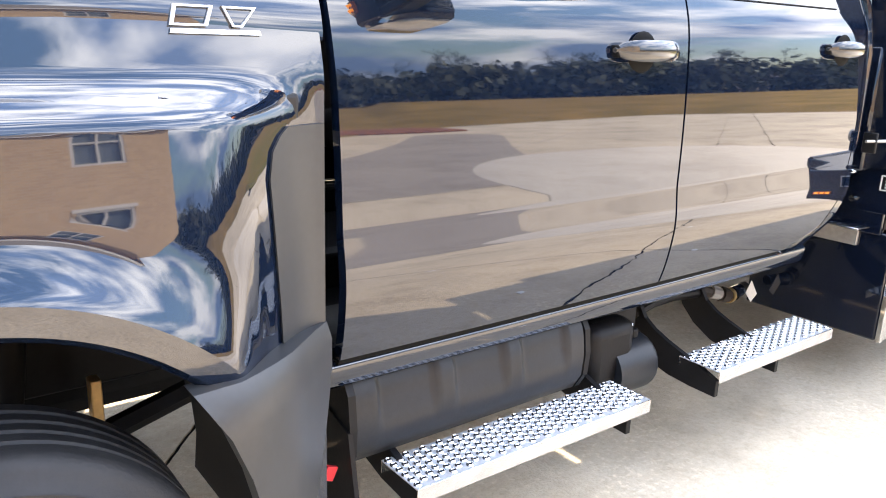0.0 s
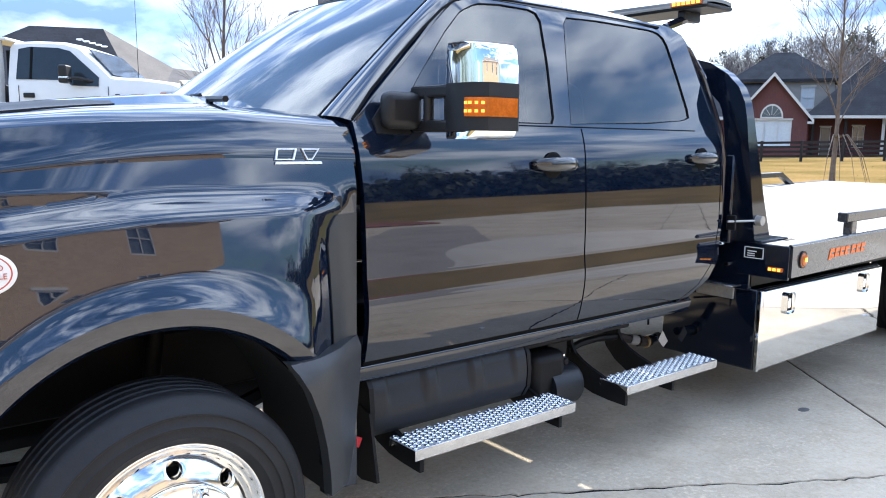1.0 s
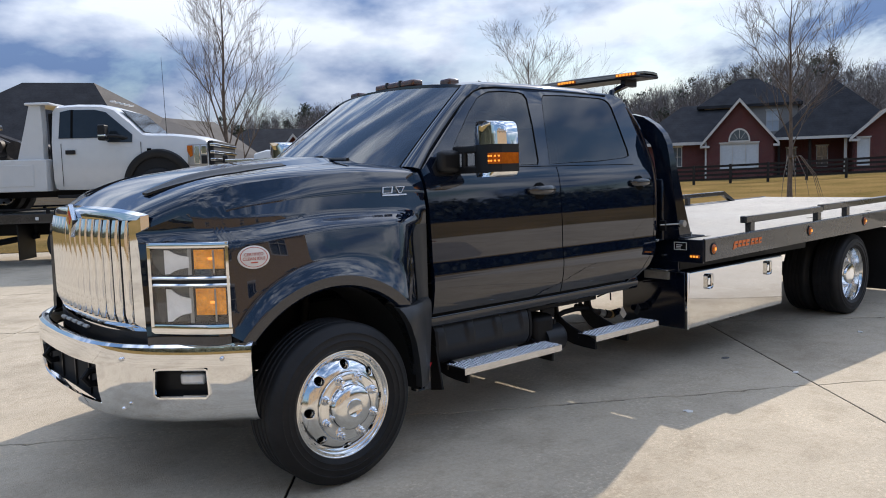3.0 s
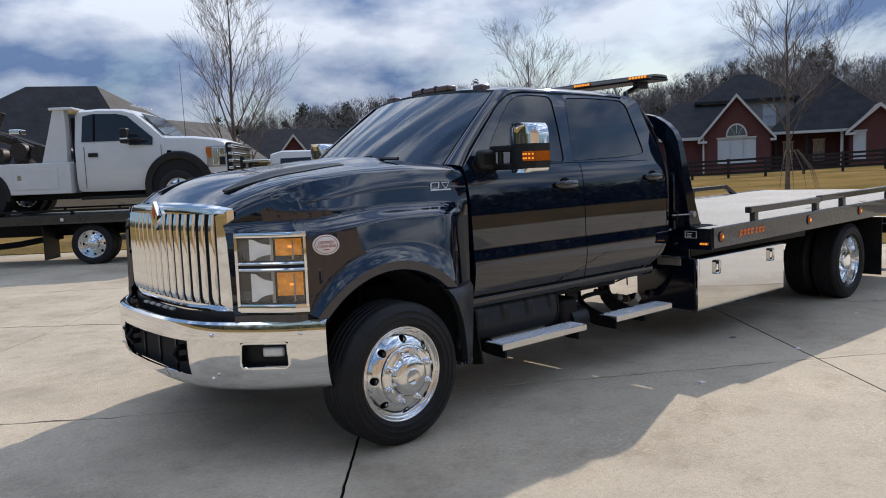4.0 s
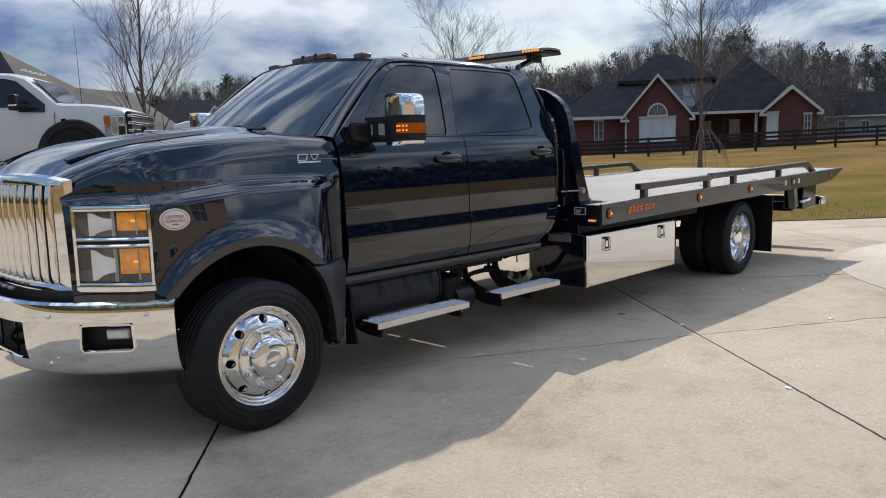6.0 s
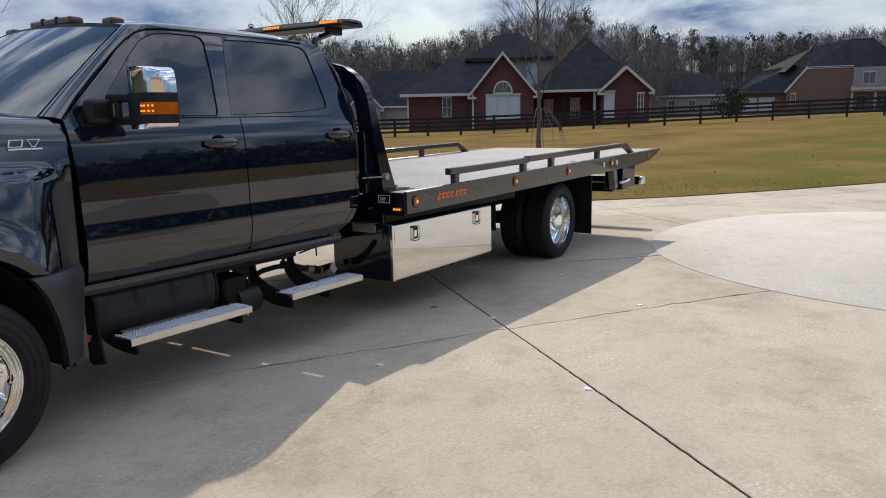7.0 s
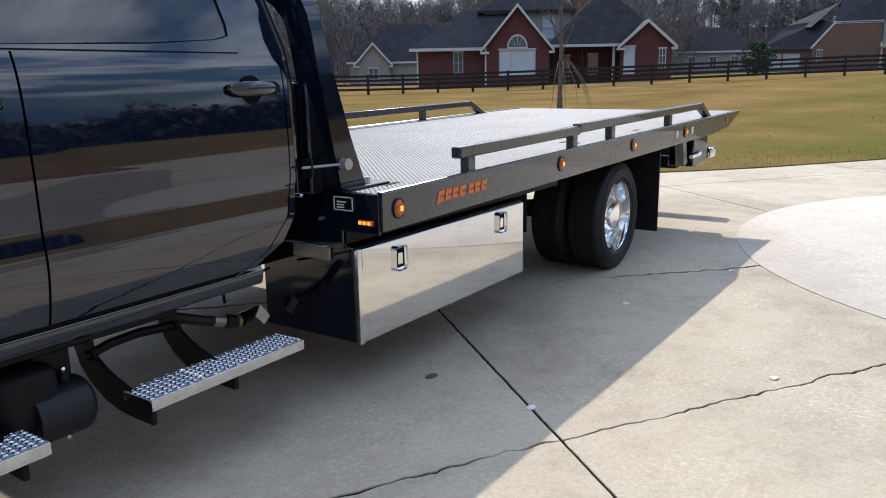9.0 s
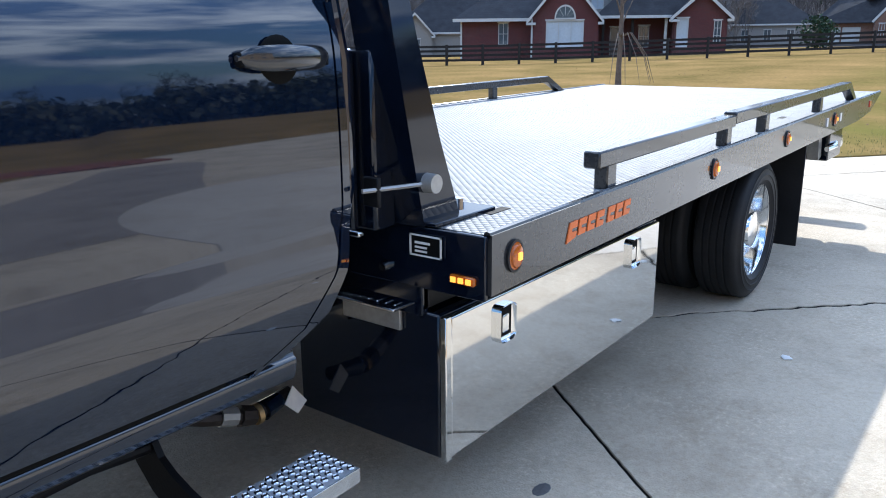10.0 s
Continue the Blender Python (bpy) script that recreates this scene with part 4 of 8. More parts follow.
def bare_tree(x, y, height, r, limbs, label, seed, width=0.30, start=0.24, rise_=1.0, depth=3, hang=False):
    """A leafless tree: one leader with limbs that climb outwards from it."""
    random.seed(seed)
    t = thing("bare_tree", label, "tree", pose(x, y, land(x, y) - 0.05))
    pts = [Vector((0, 0, -0.1))]
    for k in range(9):
        pts.append(Vector((pts[-1].x + random.uniform(-.05, .05), pts[-1].y + random.uniform(-.05, .05), height * (k + 1) / 9)))
    rs = [r * 1.35] + [max(0.008, r * (1.05 - 0.98 * ((k + 1) / 9) ** 0.85)) for k in range(9)]
    part("trunk", tube(B(), pts, rs, 10, caps=False), bark, t, smooth=60)
    bm = B()
    for k in range(limbs):
        f = start + (0.95 - start) * k / limbs
        i = min(8, int(f * 9))
        q = pts[i].lerp(pts[i + 1], f * 9 - i)
        a = 2.4 * k + random.uniform(-.5, .5)
        out = random.uniform(0.55, 0.95)
        limb(bm, q, (math.cos(a) * out, math.sin(a) * out, rise_), rs[i] * random.uniform(0.35, 0.5), height * width * (1.15 - 0.75 * (f - start) / (1 - start)) * random.uniform(0.75, 1.2), depth, 0.5, 6)
    if hang:
        for k in range(6):
            a = radians(190 + 25 * k)
            p = pts[2]
            tube(bm, [p, p + Vector((math.cos(a) * .3, math.sin(a) * .3, .12)), p + Vector((math.cos(a) * .75, math.sin(a) * .75, -.5)), p + Vector((math.cos(a) * 1.0, math.sin(a) * 1.0, -1.3))], [0.022, 0.018, 0.012, 0.004], 4, caps=False)
    part("crown", bm, bark, t, "bare winter branches", smooth=60)
    return t


bare_tree(23.08, 7.54, 7.4, 0.085, 17, "young bare tree with slender upright branches on the lawn", 11, 0.30, 0.26, 1.1, 3, True)
bare_tree(9.38, 20.16, 8.6, 0.095, 19, "bare upright tree behind the second truck", 5, 0.27, 0.16, 1.5)
bare_tree(27.7, 23.3, 7.6, 0.12, 16, "bare round-headed tree on the lawn", 8, 0.42, 0.22, 1.0)


def far_tree(bm, x, y, z, h, rnd):
    """A leafless tree of a far wood: trunk and fine upright twigs."""
    p = Vector((x, y, z))
    tube(bm, [p, p + Vector((rnd.uniform(-.4, .4), rnd.uniform(-.4, .4), h * .9))], [h * 0.0065, h * 0.0025], 3, caps=False)
    for _ in range(rnd.randint(9, 13)):
        f = rnd.uniform(0.15, 0.88)
        a, out = rnd.uniform(0, 6.28), rnd.uniform(0.06, 0.21) * h
        q = p + Vector((0, 0, h * f))
        e = q + Vector((math.cos(a) * out, math.sin(a) * out, h * rnd.uniform(0.14, 0.36) * (1.15 - f)))
        tube(bm, [q, q.lerp(e, .5) + Vector((0, 0, h * .02)), e], [h * .0042, h * .003, h * .0012], 3, caps=False)
        for _ in range(3):
            s = q.lerp(e, rnd.uniform(.3, 1.0))
            tube(bm, [s, s + Vector((rnd.uniform(-1, 1), rnd.uniform(-1, 1), rnd.uniform(.4, 1.6))) * h * .085], [h * .0022, h * .0009], 3, caps=False)
        for _ in range(10):
            s = q.lerp(e, rnd.uniform(.2, 1.05)) + Vector((rnd.gauss(0, .04), rnd.gauss(0, .04), rnd.gauss(0.02, .03))) * h
            d = Vector((rnd.uniform(-1, 1), rnd.uniform(-1, 1), rnd.uniform(.2, 1.4))) * h * .075
            w = Vector((-d.y, d.x, 0)).normalized() * h * .0040
            bm.faces.new([bm.verts.new(s - w), bm.verts.new(s + w), bm.verts.new(s + d)])


def clump(bm, c, size, rnd, n=16):
    """An uneven tuft of small leaves or needles."""
    for _ in range(n):
        v = Vector((rnd.gauss(0, 1), rnd.gauss(0, 1), rnd.gauss(0, 0.8))).normalized() * size * rnd.uniform(0.4, 1.0)
        u, w = ring_frame(v)
        a = rnd.uniform(0, 3.14)
        s = size * rnd.uniform(0.16, 0.34)
        e1, e2 = (u * math.cos(a) + w * math.sin(a)) * s, (w * math.cos(a) - u * math.sin(a)) * s * 0.6 + v * 0.15
        p = Vector(c) + v
        bm.faces.new([bm.verts.new(p - e1 - e2), bm.verts.new(p + e1 - e2 * .5), bm.verts.new(p + e1 * .3 + e2), bm.verts.new(p - e1 * .8 + e2 * .6)])


rnd = random.Random(21)
woods, pines = B(), B()
pine_trunks = B()
for k in range(3600):
    az, d = rnd.uniform(-16, 104), 112 + 150 * rnd.random() ** 1.1
    x, y = CX + d * math.cos(radians(az)), CY + d * math.sin(radians(az))
    if az < 15 and d < 165:
        d += 55
        x, y = CX + d * math.cos(radians(az)), CY + d * math.sin(radians(az))
    z = land(x, y) - 0.3
    low = (1 - 0.35 * sstep((az - 52) / 16)) * (0.86 - 0.16 * sstep((26 - az) / 16))
    if rnd.random() < 0.045:
        h = rnd.uniform(11, 17) * low
        tube(pine_trunks, [(x, y, z), (x, y, z + h)], [0.2, 0.05], 4, caps=False)
        for q in range(rnd.randint(20, 28)):
            f = rnd.uniform(0.38, 1.0)
            wdt = min(1.15 - f, 0.5) * h * 0.36 + 0.4
            a = rnd.uniform(0, 6.28)
            clump(pines, (x + math.cos(a) * wdt * rnd.random(), y + math.sin(a) * wdt * rnd.random(), z + h * f), rnd.uniform(0.6, 1.2), rnd, 12)
    else:
        far_tree(woods, x, y, z, rnd.uniform(10, 16.5) * low, rnd)
# a low thicket in front of the wood
for k in range(1500):
    az, d = rnd.uniform(-14, 104), rnd.uniform(104, 190)
    x, y = CX + d * math.cos(radians(az)), CY + d * math.sin(radians(az))
    if az < 15 and d < 165:
        continue
    far_tree(woods, x, y, land(x, y) - 0.2, rnd.uniform(5, 9), rnd)
tagged(part("bare_wood", woods, bark_far, smooth=None), "leafless winter woodland on the hills", "woodland", kind="stuff")
tagged(part("pine_crowns", pines, needle, smooth=None), "dark pines scattered through the woodland", "woodland", kind="stuff")
tagged(part("pine_trunks", pine_trunks, bark_far, smooth=None), "straight pine trunks in the woodland", "woodland", kind="stuff")
# trees behind the viewer, seen only in reflections
far_wood = B()
for k in range(420):
    az, d = rnd.uniform(110, 345), rnd.uniform(85, 125)
    x, y = CX + d * math.cos(radians(az)), CY + d * math.sin(radians(az))
    far_tree(far_wood, x, y, land(x, y) - 0.3, rnd.uniform(7, 12), rnd)
    for q in range(16):
        clump(far_wood, (x + rnd.uniform(-3.5, 3.5), y + rnd.uniform(-3.5, 3.5), land(x, y) + rnd.uniform(0.3, 6.0)), 2.3, rnd, 9)
tagged(part("hedgerow", far_wood, needle, smooth=None), "dark line of trees beyond the far field", "woodland", kind="stuff")

shrub = thing("shrub", "rounded dark evergreen shrub beside the far houses", "shrub", facing(80, 13.1))
bm = B()
for q in range(70):
    v = Vector((rnd.gauss(0, 1), rnd.gauss(0, 1), rnd.gauss(0, 1))).normalized() * rnd.uniform(.5, 1)
    clump(bm, (v.x * 1.5, v.y * 1.5, 1.5 + v.z * 1.5), 0.5, rnd, 14)
part("crown", bm, shrub_leaf, shrub, smooth=None)
part("trunk", tube(B(), [(0, 0, -.2), (0, 0, 1.6)], [.12, .06], 6), bark, shrub)


# ---- the rollback truck: front axle at x = 0, tail towards +x, the seen side at -y ----
truck = thing("rollback_truck", "glossy navy-black crew-cab rollback tow truck with chrome grille", "truck")
LEAN = [(0.62, -45), (0.66, -34), (0.72, -19), (0.80, -11), (0.86, -7.5), (0.90, -2), (0.935, 3.5), (0.95, 6.5), (0.98, 6.0), (1.012, 5.0), (1.022, 0.2), (1.06, 0.1), (1.15, 1.2), (1.27, 2.8), (1.36, 4.0), (1.42, 6.5), (1.47, 13), (1.52, 20), (1.55, 20.5)]


def lean_profile():
    """(height, half width) of the cab's side up to the belt line, from the lean of the panel in degrees."""
    step_, out = 0.005, [(0.62, 0.0)]
    for k in range(186):
        z = 0.62 + step_ * k
        out.append((z + step_, out[-1][1] - math.tan(radians(table(z + step_ / 2, LEAN))) * step_))
    off = 1.003 - table(1.1, out)
    return [(z, w + off) for z, w in out]


SIDE = lean_profile() + [(1.80, 0.868), (2.02, 0.79), (2.055, 0.765), (2.085, 0.72)]


def cab_w(x, z):
    """Half width of the cab."""
    return table(z, SIDE) - 0.007 * (x - 1.7) ** 2


def side_sheet(outline_rows, s, thick=0.03):
    """A panel on the cab's side from rows of (x, z)."""
    bm = B()
    return solid_grid(bm, [[(x, s * cab_w(x, z), z) for x, z in row] for row in outline_rows], (0, -s * thick, 0))


ZS = [0.72, 0.74, 0.76, 0.78, 0.80, 0.82, 0.84, 0.86, 0.875, 0.89, 0.905, 0.92, 0.935, 0.945, 0.96, 0.98, 1.0, 1.011, 1.018, 1.024, 1.04, 1.07, 1.10, 1.13, 1.16, 1.20, 1.24, 1.28, 1.32, 1.36, 1.40, 1.43, 1.46, 1.48, 1.50, 1.52, 1.535]


def belt(xs, s):
    b = B()
    solid_grid(b, [[(x, s * (cab_w(x, z) + 0.003), z) for x in xs] for z in (1.540, 1.5436)], (0, -s * 0.005, 0))
    return b


def door(x_front, x_rear, s, window, rear):
    """A crew-cab door: skin, handle, window with seal."""
    rws = []
    for z in ZS:
        a = x_front(z) + 0.004
        b = x_rear(z) - 0.004
        rws.append([(a + (b - a) * k / 14, z) for k in range(15)])
    d = part("rear_door" if rear else "front_door", side_sheet(rws, s), navy, truck, smooth=25)
    # handle: a flat disc, black for the dark of a scooped hollow, and a grip
    hx, hz = (2.70, 1.405) if rear else (1.635, 1.385)
    w = cab_w(hx, hz)
    back_disc = B()
    lathe(back_disc, [(0.058, 0.0), (0.052, 0.004), (0.03, 0.0045), (0.001, 0.0045)], 20)
    c = part("handle_cup", back_disc, seal, d, "flat black disc for the dark recess behind the handle", m=Matrix.Translation((hx - 0.01, s * (w + 0.001), hz)) @ Matrix.Diagonal((1, -s, 0.95, 1)))
    g = B()
    rings = []
    for k in range(17):
        u = -1 + 2 * k / 16
        hh, out = 0.006 + 0.022 * (1 - u ** 4) ** 0.6, w + 0.010 + 0.030 * (1 - u * u) ** 0.8
        rings.append([(hx + 0.128 * u, s * (out + 0.014 * math.cos(a) * (0.5 + 0.5 * (1 - u * u))), hz + 0.006 + hh * math.sin(a)) for a in [2 * math.pi * q / 14 for q in range(14)]])
    vh = grid(g, rings, closed=True)
    g.faces.new(vh[0][::-1]), g.faces.new(vh[-1])
    part("door_handle", g, handle_grey, d, "body-coloured pull handle")
    for k in (-0.115, 0.115):
        part("handle_mount", box(B(), hx + k - 0.012, hx + k + 0.012, min(s * (w - .005), s * (w + .02)), max(s * (w - .005), s * (w + .02)), hz - 0.012, hz + 0.018, 0.004, 1), seal, d)
    # window glass with a rubber seal round it
    loop = resample([(x, z, 0) for x, z in window], 56)
    cx, cz = sum(p.x for p in loop) / 56, sum(p.y for p in loop) / 56
    pane = B()
    rings = []
    for f in (1.0, 0.66, 0.33):
        rings.append([pane.verts.new((cx + (p.x - cx) * f, s * (cab_w(cx + (p.x - cx) * f, cz + (p.y - cz) * f) - 0.006), cz + (p.y - cz) * f)) for p in loop])
    for q0, q1 in zip(rings, rings[1:]):
        for k in range(56):
            pane.faces.new((q0[k], q0[(k + 1) % 56], q1[(k + 1) % 56], q1[k]))
    mid = pane.verts.new((cx, s * (cab_w(cx, cz) - 0.006), cz))
    for k in range(56):
        pane.faces.new((rings[-1][k], rings[-1][(k + 1) % 56], mid))
    part("window", pane, glass_dark, d, "dark tinted window glass", smooth=60)
    sb = B()
    prev = [[], [], []]
    for p in loop:
        for j, (grow, out) in enumerate(((-0.004, -0.0045), (-0.001, 0.0005), (0.002, 0.0003))):
            v = Vector((p.x - cx, p.y - cz)).normalized() * grow
            x, z = p.x + v.x, p.y + v.y
            prev[j].append((x, s * (cab_w(x, z) + out), z))
    grid(sb, prev, closed=True)
    part("window_seal", sb, seal, d, "black rubber window seal")
    xs = [window[0][0] - 0.03 + (0.90 if not rear else 0.93) * k / 16 for k in range(17)]
    part("belt_seal", belt(xs, s), seal, d, "black belt-line seal")
    return d


WIN_F = [(0.885, 1.551), (1.02, 1.71), (1.18, 1.88), (1.28, 1.97), (1.37, 2.01), (1.5, 2.022), (1.69, 2.02), (1.722, 1.995), (1.705, 1.80), (1.668, 1.551)]
WIN_R = [(1.768, 1.553), (1.82, 1.80), (1.865, 1.985), (1.885, 2.012), (2.1, 2.02), (2.50, 2.018), (2.575, 2.005), (2.605, 1.97), (2.63, 1.80), (2.652, 1.63), (2.645, 1.603), (2.59, 1.588), (2.3, 1.568)]
for s in (-1, 1):
    door(lambda z: table(z, [(0.7, 0.735), (1.3, 0.72), (1.54, 0.70)]), lambda z: 1.825, s, WIN_F, False)
    door(lambda z: 1.825, lambda z: table(z, [(0.7, 2.56), (0.78, 2.72), (0.9, 2.82), (1.05, 2.858), (1.54, 2.868)]), s, WIN_R, True)

# cab shell: side frame with window openings, pillars, rocker, rear corner
FRAME = [(0.70, 1.535), (2.9, 1.535), (2.895, 1.62), (2.85, 1.82), (2.81, 1.95), (2.75, 2.03), (2.66, 2.058), (1.36, 2.06), (1.27, 2.035), (1.12, 1.91), (0.95, 1.75), (0.80, 1.62)]
from mathutils.geometry import delaunay_2d_cdt
for s in (-1, 1):
    outer = [Vector(p) for p in FRAME]
    holes = [[Vector((p.x, p.y)) for p in resample([(x, z, 0) for x, z in w], 56)] for w in (WIN_F, WIN_R)]
    pts, edges = [], []
    for lp in [[Vector((p.x, p.y)) for p in resample([(x, z, 0) for x, z in FRAME], 110)]] + holes:
        o = len(pts)
        pts += lp
        edges += [(o + k, o + (k + 1) % len(lp)) for k in range(len(lp))]
    v2, _, f2, _, _, _ = delaunay_2d_cdt(pts, edges, [], 2, 1e-5)

    def inside_poly(p, poly):
        c = False
        for k in range(len(poly)):
            a, b = poly[k], poly[k - 1]
            if (a.y > p.y) != (b.y > p.y) and p.x < (b.x - a.x) * (p.y - a.y) / (b.y - a.y) + a.x:
                c = not c
        return c
    bm = B()
    vs = [bm.verts.new((p.x, s * cab_w(p.x, p.y), p.y)) for p in v2]
    for f in f2:
        c = sum((v2[i] for i in f), Vector((0, 0))) / len(f)
        if inside_poly(c, outer) and not any(inside_poly(c, h) for h in holes):
            bm.faces.new([vs[i] for i in f])
    bmesh.ops.delete(bm, geom=[v for v in bm.verts if not v.link_faces], context="VERTS")
    back = bmesh.ops.duplicate(bm, geom=bm.faces[:])["geom"]
    for v in [g for g in back if isinstance(g, bmesh.types.BMVert)]:
        v.co.y -= s * 0.045
    part("cab_side_frame", bm, navy, truck, smooth=40)
    # lower body behind and below the doors
    bm = B()
    solid_grid(bm, [[(x, s * (w - 0.007 * (x - 1.7) ** 2), z) for x in (0.70, 0.9, 1.3, 1.8, 2.3, 2.6, 2.72)] for w, z in ((0.938, 0.636), (0.944, 0.639), (0.949, 0.646), (0.954, 0.664), (0.958, 0.684), (0.958, 0.692), (0.955, 0.699), (0.948, 0.703), (0.946, 0.714))], (0, -s * 0.05, 0))
    rk = part("rocker_panel", bm, navy, truck, smooth=50)
    for w, za, zb in ((0.964, 0.7035, 0.7085), (0.970, 0.7115, 0.7165)):
        bm = B()
        solid_grid(bm, [[(x, s * (w - 0.007 * (x - 1.7) ** 2), z) for x in (0.74, 1.0, 1.4, 1.8, 2.2, 2.5)] for z in (za, zb)], (0, -s * 0.02, 0))
        part("sill_seal", bm, seal, rk, "black rubber sill seal", smooth=0)
    rws = []
    for z in ZS:
        a = table(z, [(0.7, 2.56), (0.78, 2.72), (0.9, 2.82), (1.05, 2.858), (1.54, 2.868)]) + 0.003
        b = table(z, [(0.7, 2.62), (0.8, 2.80), (0.9, 2.86), (1.1, 2.895), (1.54, 2.90)])
        rws.append([(a + (b - a) * k / 4, z) for k in range(5)])
    part("cab_corner", side_sheet(rws, s, 0.05), navy, truck, smooth=25)
    bm = B()
    tube(bm, [(2.62, s * 0.9, 0.70), (2.80, s * 0.955, 0.80), (2.86, s * 0.967, 0.90), (2.893, s * 0.982, 1.1), (2.90, s * 0.975, 1.4), (2.90, s * 0.945, 1.55), (2.85, s * 0.86, 1.82), (2.80, s * 0.80, 1.95), (2.70, s * 0.73, 2.03)], 0.014, 8)
    part("cab_rear_edge", bm, navy, truck)

# inner shell, floor, rear wall with window
bm = B()
box(bm, 0.72, 2.52, -0.86, 0.86, 0.665, 0.70)
part("cab_floor", bm, cabin, truck, smooth=0)
bm = B()
solid_grid(bm, [[(table(z, [(0.62, 2.52), (0.70, 2.60), (0.80, 2.78), (0.90, 2.845), (1.1, 2.885)]) if z < 1.56 else 2.89 - (z - 1.56) * 0.36, y * table(z, SIDE) * 0.985, z) for y in (-1, -.8, -.4, 0, .4, .8, 1)] for z in (0.64, 0.70, 0.75, 0.80, 0.85, 0.9, 1.0, 1.1, 1.2, 1.54, 1.8, 2.0, 2.05)], (-0.03, 0, 0))
part("cab_rear_wall", bm, navy, truck)
part("dashboard", box(B(), 0.62, 1.02, -0.88, 0.88, 1.25, 1.56, 0.05, 3), cabin, truck)
for y in (-0.42, 0.42):
    seat = part("front_seat", box(B(), 1.45, 1.95, y - 0.25, y + 0.25, 0.95, 1.12, 0.05, 3), cabin, truck)
    part("seat_back", box(B(), 1.85, 2.02, y - 0.24, y + 0.24, 1.1, 1.68, 0.05, 3), cabin, seat)

# roof, crowned, with rounded edges
rws = []
for k in range(15):
    u = k / 14
    x_e = 1.27 + 1.42 * u
    row = []
    for y in (-0.775, -0.745, -0.70, -0.62, -0.45, -0.22, 0, 0.22, 0.45, 0.62, 0.70, 0.745, 0.775):
        a = abs(y)
        z = table(a, [(0, 2.128), (0.22, 2.126), (0.45, 2.116), (0.62, 2.102), (0.70, 2.090), (0.745, 2.074), (0.775, 2.045)])
        z -= 0.022 * (1 - sstep(u / 0.16)) + 0.055 * sstep((u - 0.82) / 0.18) + 0.012 * (2 * u - 1) ** 2
        row.append((x_e - 0.09 * (1 - (y / 0.78) ** 2) * (1 - u) + 0.03 * (1 - (y / .78) ** 2) * u, y, z))
    rws.append(row)
bm = B()
solid_grid(bm, rws, (0, 0, -0.04))
part("roof", bm, navy, truck, smooth=40)

# windscreen, pillars, cowl, wipers
rws, pil = [], {-1: [], 1: []}
for k in range(11):
    u = k / 10
    lo_hi = lambda a, b: a + (b - a) * u  # noqa: E731
    hw = lo_hi(0.825, 0.69)
    row = []
    for j in range(17):
        y = (-1 + 2 * j / 16)
        x = lo_hi(0.645, 1.240) - lo_hi(0.25, 0.11) * (1 - y * y) + 0.012 * math.sin(math.pi * u)
        row.append((x, y * hw, lo_hi(1.545, 2.040) + lo_hi(0.03, 0.030) * (1 - y * y) + 0.02 * math.sin(math.pi * u)))
    rws.append(row)
    for s, p in ((-1, row[0]), (1, row[-1])):
        fx, fz = table(u, [(0, 0.690), (0.16, 0.785), (0.42, 0.945), (0.70, 1.11), (0.88, 1.225), (1, 1.32)]), table(u, [(0, 1.538), (0.16, 1.622), (0.42, 1.755), (0.70, 1.905), (0.88, 2.0), (1, 2.052)])
        q = (fx + 0.02, s * (cab_w(fx + .02, fz) + 0.002), fz)
        pil[s].append([(p[0], p[1], p[2] + 0.004), (p[0] + 0.005, p[1] + s * 0.012, p[2] + 0.012), tuple((Vector(p) * .7 + Vector(q) * .3) + Vector((-.010, s * .008, .013))), tuple((Vector(p) * .35 + Vector(q) * .65) + Vector((-.010, s * .010, .010))), q])
bm = B()
solid_grid(bm, rws, (0.004, 0, -0.004))
part("windscreen", bm, glass_shield, truck, "raked windscreen glass", smooth=60)
for s in (-1, 1):
    bm = B()
    solid_grid(bm, pil[s], (0.03, -s * 0.02, -0.02))
    pl_ = part("pillar", bm, navy, truck, smooth=50)
    gap_ = [(0.705, 1.545), (0.80, 1.645), (0.935, 1.765), (1.08, 1.885), (1.19, 1.968), (1.26, 2.008), (1.34, 2.034), (1.46, 2.045), (1.8, 2.047), (2.3, 2.046), (2.58, 2.040)]
    part("door_seal", tube(B(), [(x, s * (cab_w(x, z) + 0.001), z) for x, z in gap_], 0.0055, 6), seal, pl_, "black seal along the door frame")
    part("glass_seal", tube(B(), [(p[0][0] + 0.002, p[0][1] + s * 0.003, p[0][2] + 0.003) for p in pil[s]], 0.005, 6), seal, pl_, "black windscreen seal")
for y in (-0.38, 0.30):
    w = part("wiper", tube(B(), [(0.36, y - 0.36, 1.602), (0.42, y, 1.615), (0.45, y + 0.30, 1.622)], 0.011, 6), black_plastic, truck)
    part("wiper_arm", tube(B(), [(0.30, y + 0.35, 1.57), (0.36, y + 0.2, 1.612), (0.42, y, 1.628)], 0.009, 6), black_plastic, w)
bm = B()
solid_grid(bm, [[(x + 0.3 * (1 - (y / .95) ** 2) * -0.85, y, z) for y in (-.86, -.65, -.4, 0, .4, .65, .86)] for x, z in ((0.60, 1.50), (0.62, 1.53), (0.66, 1.545))], (0, 0, -0.03))
part("cowl_grille", bm, black_plastic, truck)

